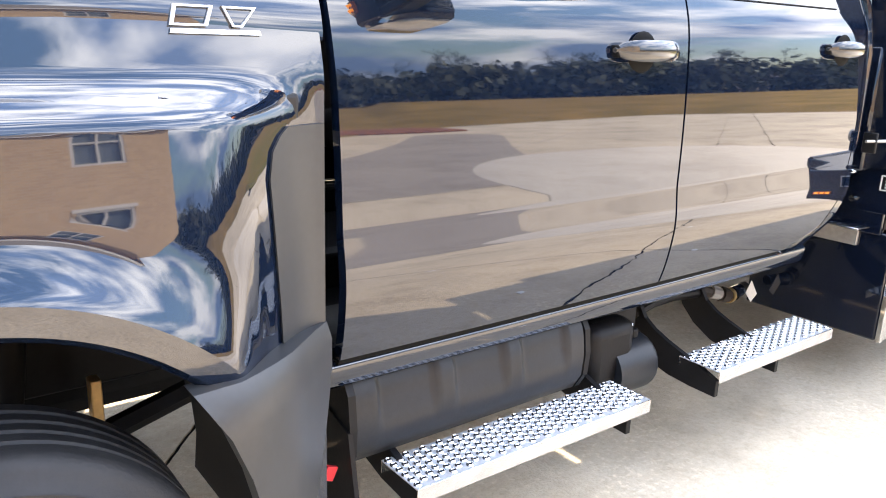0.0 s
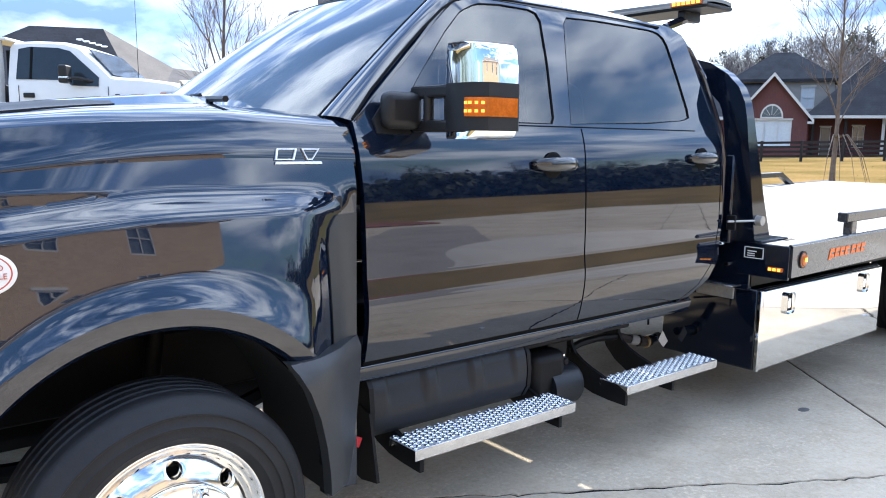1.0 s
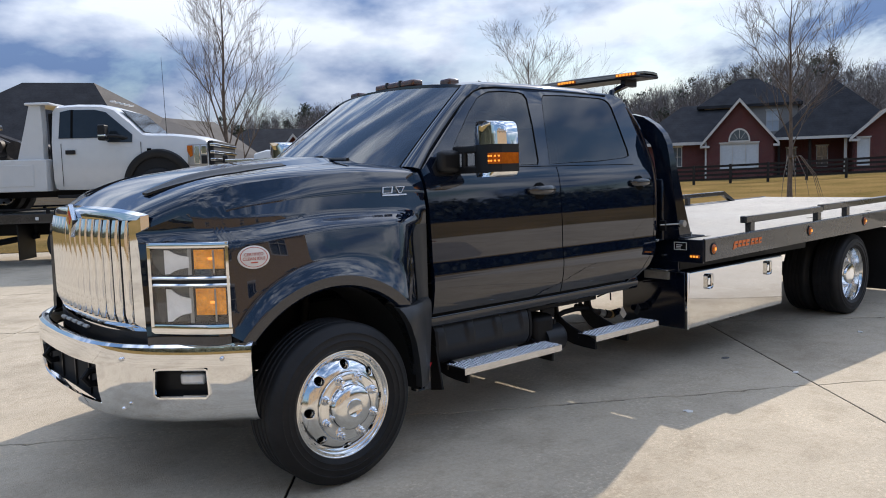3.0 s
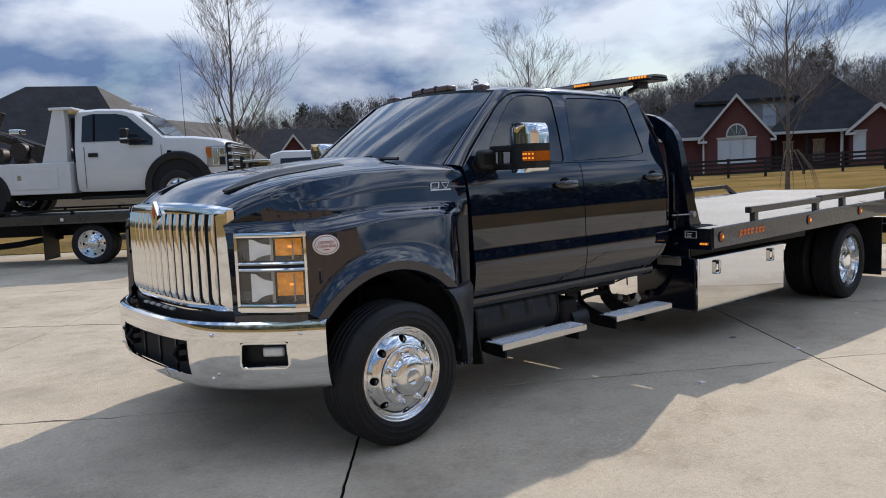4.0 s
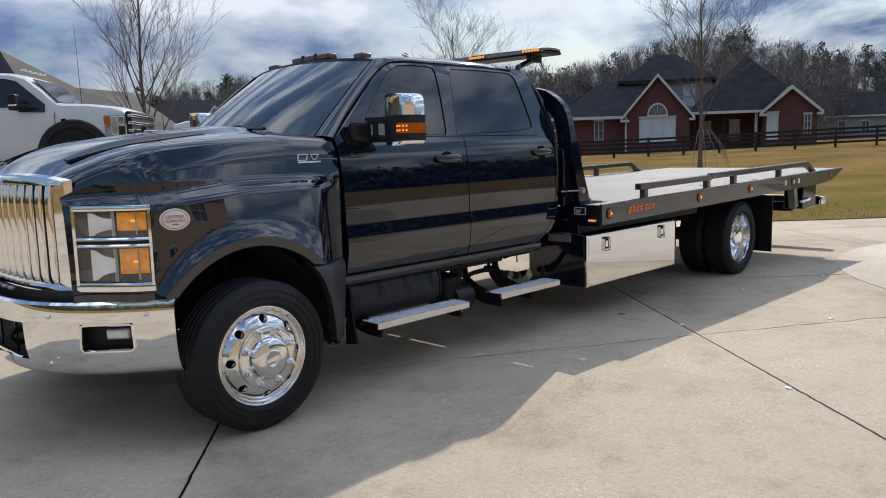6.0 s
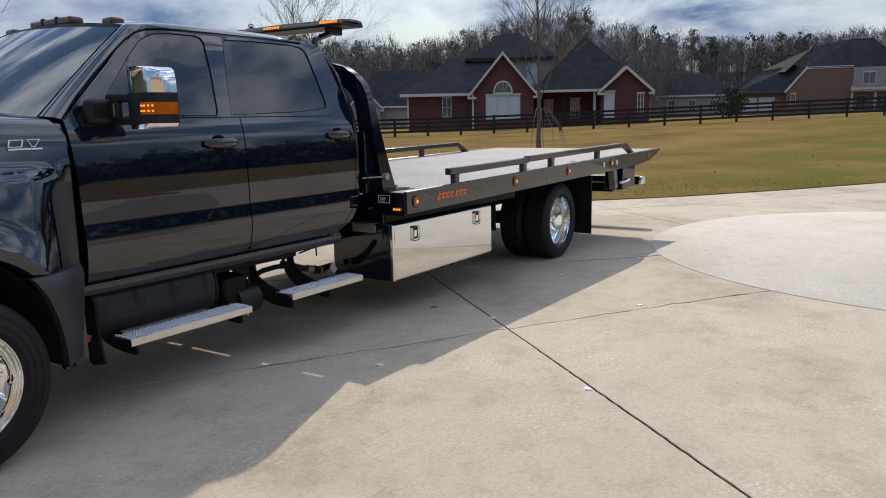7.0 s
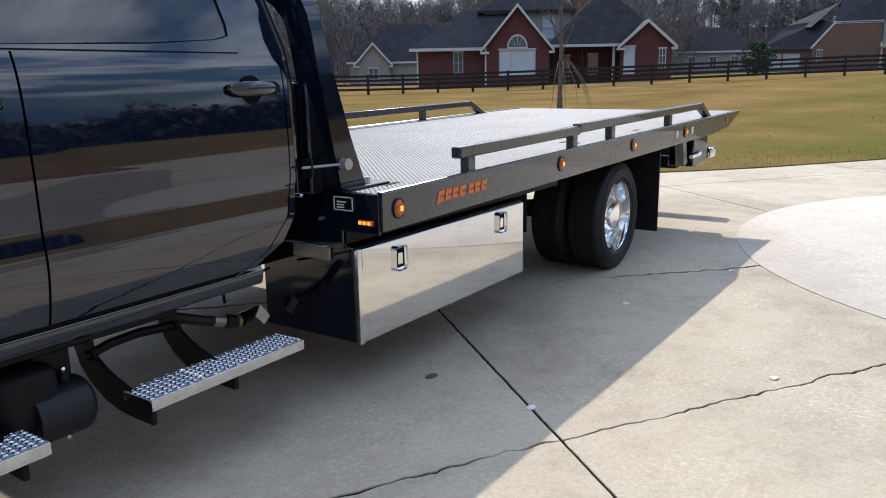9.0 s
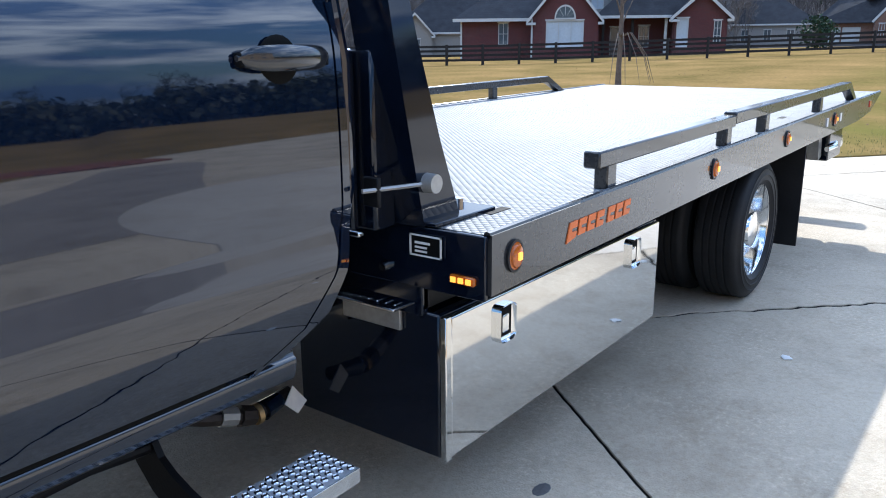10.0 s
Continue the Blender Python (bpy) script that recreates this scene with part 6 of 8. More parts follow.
for s in (-1, 1):
    fx, fy = bx(0.922), 0.922
    fm = Matrix.Translation((fx + 0.055, s * (fy - 0.05), 0.597)) @ Matrix.Rotation(radians(-s * 46), 4, "Z")
    fg = part("fog_lamp", box(B(), 0.0, 0.05, -0.165, 0.165, -0.085, 0.085, 0.01, 1), black_plastic, bumper, "fog lamp in a black pocket", m=fm)
    part("fog_lens", box(B(), -0.022, 0.01, s * 0.030 - 0.058, s * 0.030 + 0.058, -0.020, 0.034, 0.014, 3), lamp_silver, fg, "bright rectangular fog lamp")
    part("fog_trim", tube(B(), [(-0.066, 0.122, 0.060), (-0.068, 0.128, -0.048), (-0.068, 0.112, -0.066), (-0.068, -0.112, -0.066), (-0.068, -0.128, -0.048), (-0.066, -0.122, 0.060), (-0.066, -0.108, 0.066), (-0.066, 0.108, 0.066), (-0.066, 0.122, 0.060)], 0.009, 6), chrome, fg)
    for y, z in ((0.70, 0.70), (0.70, 0.47), (1.05, 0.70)):
        p = bump_pt(s * y, z, -0.012)
        part("bolt", (lambda b: (bmesh.ops.create_icosphere(b, subdivisions=2, radius=0.011), b)[1])(B()), chrome, bumper, m=Matrix.Translation(p))
b = B()
solid_grid(b, [[(table(abs(y), [(0.0, -0.84), (0.5, -0.82), (0.78, -0.76), (0.9, -0.66), (1.0, -0.57), (1.07, -0.48)]), y, z) for y in [1.07 * k / 12 for k in range(-12, 13)]] for z in (0.70, 0.76, 0.80, 0.845)], (0.05, 0, 0))
part("valance", b, black_plastic, truck, "black panel between bumper and lamps")
for k in range(5):
    part("grille_marker", box(B(), -0.905, -0.88, -0.2 + k * 0.1 - .03, -.2 + k * .1 + .03, 0.787, 0.803, 0.006, 1), lamp_grey, truck)

# ---- wheels ----
def tyre_mesh(w=0.215, r=0.402, rim=0.260):
    b = B()
    prof = [(rim, 0.0), (rim + 0.012, 0.014), (rim + 0.027, 0.022), (rim + 0.029, 0.027), (rim + 0.032, 0.027), (rim + 0.034, 0.0255), (rim + 0.055, 0.028), (rim + 0.057, 0.032), (rim + 0.060, 0.032), (rim + 0.062, 0.0295), (rim + 0.088, 0.028), (rim + 0.09, 0.0315), (rim + 0.094, 0.031), (rim + 0.096, 0.0265), (r - 0.02, 0.014), (r - 0.006, 0.003), (r - 0.001, -0.012)]
    n_rib = 5
    tw = w - 0.02
    for k in range(n_rib):
        a0, a1 = -0.012 - tw * k / n_rib, -0.012 - tw * (k + 1) / n_rib
        prof += [(r, a0 - 0.005), (r, a1 + 0.009), (r - 0.009, a1 + 0.006), (r - 0.009, a1 + 0.001)]
    prof += [(r - 0.01, -w), (r - 0.05, -w - 0.015), (rim + 0.03, -w - 0.005), (rim, -w + 0.02)]
    lathe(b, prof, 72)
    return b


def disc_with_holes(b, prof, ra, rb, n=8, hole=0.022):
    """A ring of the wheel disc between radii ra and rb with n round hand holes through it."""
    h = lambda r: smooth_prof(r, prof)  # noqa: E731
    pt = lambda r, a, d=0.0: (r * math.cos(a), -h(r) + d, r * math.sin(a))  # noqa: E731
    rm = (ra + rb) / 2
    for k in range(n):
        am, half = 2 * math.pi * k / n, math.pi / n
        outer = [(ra + (rb - ra) * u / 8, am - half) for u in range(8)] + [(rb, am - half + 2 * half * u / 8) for u in range(8)]
        outer += [(rb - (rb - ra) * u / 8, am + half) for u in range(8)] + [(ra, am + half - 2 * half * u / 8) for u in range(8)]
        inner = []
        for r, a in outer:
            dx, dy = (a - am) * rm, r - rm
            q = math.hypot(dx, dy)
            inner.append((rm + dy / q * hole, am + dx / q * hole / rm))
        rings = []
        for f in (0.0, 0.2, 0.4, 0.6, 0.8, 0.94, 1.0):
            rings.append([b.verts.new(pt(ro + (ri - ro) * f, ao + (ai - ao) * f, 0.0015 if f == 1.0 else 0.0)) for (ro, ao), (ri, ai) in zip(outer, inner)])
        rings.append([b.verts.new(pt(ri, ai, 0.026)) for ri, ai in inner])
        for q0, q1 in zip(rings, rings[1:]):
            for j in range(32):
                i2 = (j + 1) % 32
                b.faces.new((q0[j], q0[i2], q1[i2], q1[j]))
    bmesh.ops.remove_doubles(b, verts=b.verts, dist=0.0003)


def smooth_prof(r, prof):
    return sum(table(r + k * 0.003, prof) for k in (-2, -1, 0, 1, 2)) / 5


def nut_mesh(len_=0.045):
    b = B()
    lathe(b, [(0.0235, 0.0), (0.0235, 0.006), (0.021, 0.010), (0.0165, 0.012), (0.0155, len_ * 0.55), (0.0125, len_ * 0.6), (0.0115, len_ - 0.006), (0.008, len_), (0.0005, len_)], 18)
    return b


def front_wheel(m):
    w = new("front_wheel")
    w.parent, w.matrix_basis = truck, m
    tagged(w, "polished ten-hole style alloy wheel with black tyre")
    b = B()
    prof = [(0.165, 0.034), (0.178, 0.031), (0.195, 0.024), (0.212, 0.012), (0.226, -0.002), (0.236, -0.012)]
    lathe(b, [(0.150, -0.03), (0.250, -0.03), (0.256, -0.008), (0.262, 0.006), (0.266, 0.006), (0.267, -0.012)], 96)
    lathe(b, [(0.262, 0.006), (0.258, 0.004), (0.253, -0.006), (0.247, -0.014), (0.241, -0.016), (0.236, -0.0125), (0.232, smooth_prof(0.232, prof))], 96)
    disc_with_holes(b, prof, 0.172, 0.232)
    lathe(b, [(0.172, smooth_prof(0.172, prof)), (0.170, 0.038), (0.168, 0.044), (0.164, 0.0475), (0.15, 0.048), (0.126, 0.049), (0.118, 0.052), (0.114, 0.060), (0.110, 0.072), (0.104, 0.080), (0.092, 0.087), (0.07, 0.0925), (0.046, 0.095), (0.044, 0.098), (0.041, 0.099), (0.038, 0.0965), (0.0005, 0.0965)], 72)
    part("rim", b, alloy, w, "mirror-polished aluminium rim", smooth=40)
    part("tyre", tyre_mesh(), rubber, w, "black ribbed truck tyre", smooth=50)
    part("brake_drum", (lambda q: (lathe(q, [(0.24, -0.03), (0.24, -0.14), (0.01, -0.14)], 40), q)[1])(B()), cabin, w)
    nb = nut_mesh()
    first = None
    for k in range(8):
        a = 2 * math.pi * (k + .5) / 8
        mm = Matrix.Translation((0.146 * math.cos(a), -0.046, 0.146 * math.sin(a)))
        first = part("wheel_nut", nb, chrome, w, m=mm) if first is None else clone(first, w, mm) and first
    return w


def rear_wheel(m):
    w = new("rear_wheel")
    w.parent, w.matrix_basis = truck, m
    tagged(w, "dual rear wheel with dished polished rim")
    b = B()
    prof = [(0.16, -0.095), (0.20, -0.10), (0.225, -0.108)]
    lathe(b, [(0.266, -0.012), (0.266, 0.002), (0.264, 0.006), (0.258, -0.004), (0.254, -0.03), (0.246, -0.06), (0.240, -0.10), (0.226, -0.108)], 72)
    disc_with_holes(b, prof, 0.165, 0.226, 8, 0.022)
    lathe(b, [(0.165, -0.0955), (0.14, -0.092), (0.122, -0.09), (0.117, -0.07), (0.112, -0.03), (0.10, -0.008), (0.07, 0.0), (0.045, 0.002), (0.0005, 0.002)], 56)
    part("rim", b, alloy, w, "mirror-polished dished rim", smooth=40)
    t = part("tyre", tyre_mesh(), rubber, w, "black ribbed truck tyre", smooth=50)
    clone(t, w, Matrix.Translation((0, 0.295, 0)), "inner_tyre")
    part("brake_drum", (lambda q: (lathe(q, [(0.25, -0.13), (0.25, -0.5), (0.01, -0.5)], 40), q)[1])(B()), cabin, w)
    first, nb = None, nut_mesh(0.04)
    for k in range(8):
        a = 2 * math.pi * (k + .5) / 8
        mm = Matrix.Translation((0.142 * math.cos(a), 0.092, 0.142 * math.sin(a)))
        first = part("wheel_nut", nb, chrome, w, m=mm) if first is None else clone(first, w, mm) and first
    return w


REAR_X = 6.06
front_wheel(pose(0, -1.165, 0.402, 0, 0, 0))
front_wheel(pose(0, 1.165, 0.402, 0, 0, 180))
rear_wheel(pose(REAR_X, -1.125, 0.402))
rear_wheel(pose(REAR_X, 1.125, 0.402, 0, 0, 180))

# ---- chassis ----
for y in (-0.43, 0.43):
    b = B()
    box(b, -0.7, 8.2, y - 0.04, y + 0.04, 0.56, 0.80, 0.01, 1)
    part("frame_rail", b, black_frame, truck)
for x in (-0.3, 1.9, 3.9, 5.4, 6.9):
    part("crossmember", box(B(), x - 0.05, x + 0.05, -0.4, 0.4, 0.58, 0.74, 0.01, 1), black_frame, truck)
part("front_axle", tube(B(), [(0, -0.95, 0.40), (0, -0.6, 0.34), (0, 0.6, 0.34), (0, 0.95, 0.40)], 0.055, 10), black_frame, truck)
part("rear_axle", cyl(B(), (REAR_X, -0.9, 0.40), (REAR_X, 0.9, 0.40), 0.07), black_frame, truck)
part("differential", (lambda q: (bmesh.ops.create_uvsphere(q, u_segments=16, v_segments=10, radius=0.2), q)[1])(B()), black_frame, truck, m=Matrix.Translation((REAR_X, 0, 0.40)))
part("driveshaft", cyl(B(), (0.9, 0, 0.52), (REAR_X, 0, 0.42), 0.05), black_frame, truck)
part("engine_pan", box(B(), -0.5, 0.75, -0.35, 0.35, 0.42, 0.95, 0.06, 2), black_frame, truck)
for s in (-1, 1):
    part("leaf_spring", tube(B(), [(-0.62, s * 0.5, 0.52), (-0.3, s * 0.5, 0.43), (0, s * 0.5, 0.41), (0.3, s * 0.5, 0.43), (0.68, s * 0.5, 0.54)], 0.03, 6), black_frame, truck)
    part("shock_absorber", cyl(B(), (0.12, s * 0.56, 0.42), (0.20, s * 0.50, 0.92), 0.03), black_frame, truck)
    part("rear_spring", tube(B(), [(5.3, s * 0.5, 0.56), (5.7, s * 0.5, 0.48), (6.05, s * 0.5, 0.46), (6.4, s * 0.5, 0.48), (6.8, s * 0.5, 0.58)], 0.035, 6), black_frame, truck)
    part("brake_bracket", box(B(), 0.30, 0.325, min(s * .58, s * .62), max(s * .58, s * .62), 0.52, 0.64, 0.003, 1), brass, truck, "zinc-yellow bracket")
part("exhaust", tube(B(), [(0.8, 0.3, 0.46), (2.2, 0.34, 0.46), (2.5, 0.45, 0.44), (4.5, 0.5, 0.46)], 0.055, 10), greasy, truck)


for s in (-1, 1):
    part("sill_rail", box(B(), 0.80, 2.35, min(s * 0.80, s * 0.862), max(s * 0.80, s * 0.862), 0.588, 0.655, 0.008, 1), black_frame, truck)


# steps, hung on curved brackets
def bracket(x, s, parent):
    """A curved plate hanger from the frame down to a step."""
    pts_o = [(0.720, 0.64), (0.708, 0.57), (0.716, 0.515), (0.742, 0.475), (0.785, 0.447), (0.840, 0.424), (0.905, 0.403), (0.985, 0.378), (1.05, 0.352)]
    pts_i = [(1.05, 0.296), (0.95, 0.298), (0.86, 0.306), (0.78, 0.328), (0.70, 0.372), (0.64, 0.430), (0.61, 0.50), (0.60, 0.57), (0.60, 0.64)]
    return part("step_bracket", prism(B(), pts_o + pts_i, lambda u, v, d: (d, s * u, v), x - 0.009, x + 0.009), black_frame, parent, smooth=0)


def step(x0, x1, z, s, parts_at):
    st = part("step", box(B(), x0, x1, min(s * 1.065, s * 1.061), max(s * 1.065, s * 1.061), z - 0.042, z, 0.0015, 1), tread_alu, truck, "aluminium grip-tread step board")
    part("tread", box(B(), x0, x1, min(s * 0.905, s * 1.061), max(s * 0.905, s * 1.061), z - 0.005, z - 0.001, 0.001, 1), tread_base, st, "perforated grip tread")
    part("step_flange", box(B(), x0, x1, min(s * 0.905, s * 0.909), max(s * 0.905, s * 0.909), z - 0.035, z - 0.005), tread_alu, st, smooth=0)
    bt, bh = B(), B()
    nx = round((x1 - x0) / 0.0265)
    for i in range(nx):
        for j in range(6):
            x = x0 + (i + 0.5) * (x1 - x0) / nx
            y = s * (0.917 + 0.0255 * j + (0.0128 if i % 2 else 0.0))
            if j == 5 and i % 2:
                continue
            # flat black hexagon paints the dark inside a hole
            vs_ = [bh.verts.new((x + 0.0052 * math.cos(a * math.pi / 3), y + 0.0052 * math.sin(a * math.pi / 3), z + 0.0014)) for a in range(6)]
            bh.faces.new(vs_)
            ring = [[(x + r * math.cos(a * math.pi / 4), y + r * math.sin(a * math.pi / 4), z + h) for a in range(8)] for r, h in ((0.0112, -0.001), (0.0094, 0.0026), (0.0068, 0.0036), (0.0046, 0.0008))]
            grid(bt, ring, closed=True)
    tagged(part("grip_button", bt, tread_alu, st, "raised grip buttons", smooth=50), kind="stuff")
    tagged(part("drain_hole", bh, seal, st, "flat black patches for the dark inside punched holes", smooth=0), kind="stuff")
    for x in parts_at:
        bracket(x, s, st)
        if s < 0:
            for u, v in ((0.672, 0.590), (0.665, 0.530)):
                part("bolt", cyl(B(), (x - 0.024, s * u, v), (x - 0.008, s * u, v), 0.010, 0.010, 6), chrome, st)
    return st


for s in (-1, 1):
    step(0.89, 1.735, 0.393, s, (0.93, 1.66))
    step(2.085, 2.81, 0.393, s, (2.10, 2.46))

# fuel tank with pressed ribs
TANK = [(0.60, 0.70), (0.72, 0.71), (0.82, 0.695), (0.89, 0.655), (0.925, 0.60), (0.935, 0.53), (0.93, 0.46), (0.90, 0.41), (0.84, 0.385), (0.60, 0.38)]
TANK_FINE = [(p.x, p.y) for p in resample([(w, z, 0) for w, z in TANK], 40)]
for s in (-1,):
    rws = []
    for k in range(81):
        x = 0.80 + 0.77 * k / 80
        fr = ((x - 0.84) / 0.232) % 1.0
        e = -0.016 * (sstep((fr - 0.10) / 0.07) - sstep((fr - 0.83) / 0.07)) if 0.84 < x < 1.54 else 0
        rws.append([(x, s * (w + e * sstep((z - 0.50) / 0.05) * sstep((0.695 - z) / 0.03) * (w > 0.75)), z) for w, z in TANK_FINE])
    b = B()
    vv = grid(b, rws)
    b.faces.new(vv[0]), b.faces.new(vv[-1][::-1])
    tank = part("fuel_tank", b, tank_plastic, truck, "black moulded fuel tank with pressed panels", smooth=60)
    for x in (0.785, 1.585):
        rr_ = [(w + (0.016 if x < 1 else 0.002), z + (0.008 if z > .55 else -.008) * (x < 1)) for w, z in TANK]
        part("tank_end_plate", prism(B(), rr_, lambda u, v, d: (d, s * u, v), x - 0.01, x + 0.01), black_frame, tank, smooth=0)
    for w, z in ((0.90, 0.44), (0.93, 0.39), (0.78, 0.60)):
        part("bolt", cyl(B(), (0.755, s * (w - .06), z), (0.775, s * (w - .06), z), 0.014, 0.014, 8), chrome, tank)
    part("tank_hanger", prism(B(), [(0.50, 0.64), (0.95, 0.52), (0.975, 0.40), (1.0, 0.28), (0.90, 0.26), (0.55, 0.34)], lambda u, v, d: (d, s * u, v), 0.77, 0.782), black_frame, tank, smooth=0)
part("tow_rope_flag", prism(B(), [(0, 0), (0.03, -0.012), (0.045, 0.02), (0.02, 0.03)], lambda u, v, d: (0.71 + u, -0.93 + d, 0.41 + v), 0, 0.01), red_plastic, truck, "small red plastic tag")
# air reservoir and filter behind the tank
part("dryer_housing", box(B(), 1.68, 1.90, -0.87, -0.66, 0.33, 0.555, 0.045, 3), black_frame, truck, "rounded black air-dryer housing")
part("dryer_bracket", box(B(), 1.84, 1.97, -0.80, -0.775, 0.44, 0.62, 0.006, 1), black_frame, truck, "black bracket plate with bolts")
for x, z in ((1.885, 0.50), (1.935, 0.505)):
    part("bolt", cyl(B(), (x, -0.812, z), (x, -0.80, z), 0.007, 0.007, 6), alloy, truck)
air = part("air_tank", cyl(B(), (1.80, -0.80, 0.372), (1.972, -0.80, 0.372), 0.100, 0.100, 28), tank_plastic, truck, "glossy black air reservoir")
part("tank_cap", (lambda b: (bmesh.ops.create_uvsphere(b, u_segments=24, v_segments=12, radius=0.100), b)[1])(B()), tank_plastic, air, m=Matrix.Translation((1.972, -0.80, 0.372)) @ Matrix.Diagonal((0.5, 1, 1, 1)))
part("tank_strap", box(B(), 1.91, 1.94, -0.84, -0.70, 0.468, 0.50, 0.005, 1), black_frame, air)
part("drain_cock", cyl(B(), (1.93, -0.80, 0.252), (1.93, -0.80, 0.275), 0.01, 0.01, 8), chrome, air)
part("battery_box", box(B(), 1.62, 1.94, -0.655, -0.46, 0.40, 0.55, 0.02, 2), black_plastic, truck)
# arched frame brackets between the steps
for x in (1.62,):
    part("cab_hanger", prism(B(), [(0.44, 0.80), (0.88, 0.68), (0.88, 0.64), (0.74, 0.60), (0.60, 0.50), (0.44, 0.48)], lambda u, v, d: (d, -u, v), x - 0.008, x + 0.008), black_frame, truck, smooth=0)
    part("bolt", cyl(B(), (x - 0.03, -0.82, 0.635), (x - 0.01, -0.82, 0.635), 0.015, 0.015, 8), chrome, truck)
part("side_rail_tube", tube(B(), [(2.08, -0.70, 0.478), (2.18, -0.70, 0.500), (2.30, -0.70, 0.505), (2.45, -0.70, 0.492)], 0.018, 10), black_frame, truck)
for pts_ in ([(2.46, -0.78, 0.585), (2.62, -0.74, 0.590), (2.78, -0.70, 0.588), (3.02, -0.66, 0.60)], [(2.70, -0.72, 0.66), (2.70, -0.715, 0.60), (2.71, -0.71, 0.52)]):
    part("brake_line", tube(B(), pts_, 0.006, 6), seal, truck, "thin black brake line")
for k, (xa, za, dip) in enumerate(((1.62, 0.60, 0.12),)):
    part("brake_hose", tube(B(), [(xa, -0.72 - 0.03 * k, za), (xa + 0.07, -0.78, za - dip), (xa + 0.18, -0.80, za - dip * 1.2), (xa + 0.30, -0.74, za - 0.02)], 0.011, 8), seal, truck, "thin black air line")
hose = part("air_hose", tube(B(), [(2.55, -0.50, 0.47), (2.72, -0.55, 0.41), (2.86, -0.58, 0.37), (3.02, -0.56, 0.38)], 0.024, 8), greasy, truck, "air hose with brass fittings")
part("hose_fitting", cyl(B(), (2.76, -0.558, 0.402), (2.81, -0.569, 0.387), 0.030, 0.028, 10), lamp_grey, hose, "grey hose coupling")
part("hose_fitting", cyl(B(), (2.82, -0.571, 0.384), (2.865, -0.579, 0.371), 0.034, 0.030, 8), greasy, hose)
part("hose_ring", cyl(B(), (2.868, -0.579, 0.371), (2.885, -0.580, 0.371), 0.033, 0.033, 12), brass, hose, "thin brass ring")
part("hose_plug", cyl(B(), (2.90, -0.580, 0.372), (2.97, -0.570, 0.376), 0.032, 0.026, 12), navy, hose, "dark blue plug")
part("paper_tag", prism(B(), [(0, 0), (0.05, -0.05), (0.09, -0.02), (0.035, 0.05)], lambda u, v, d: (2.97 + u, -0.60 + d, 0.37 + v), 0, 0.003), white_tag, hose, "white paper tag", smooth=0)

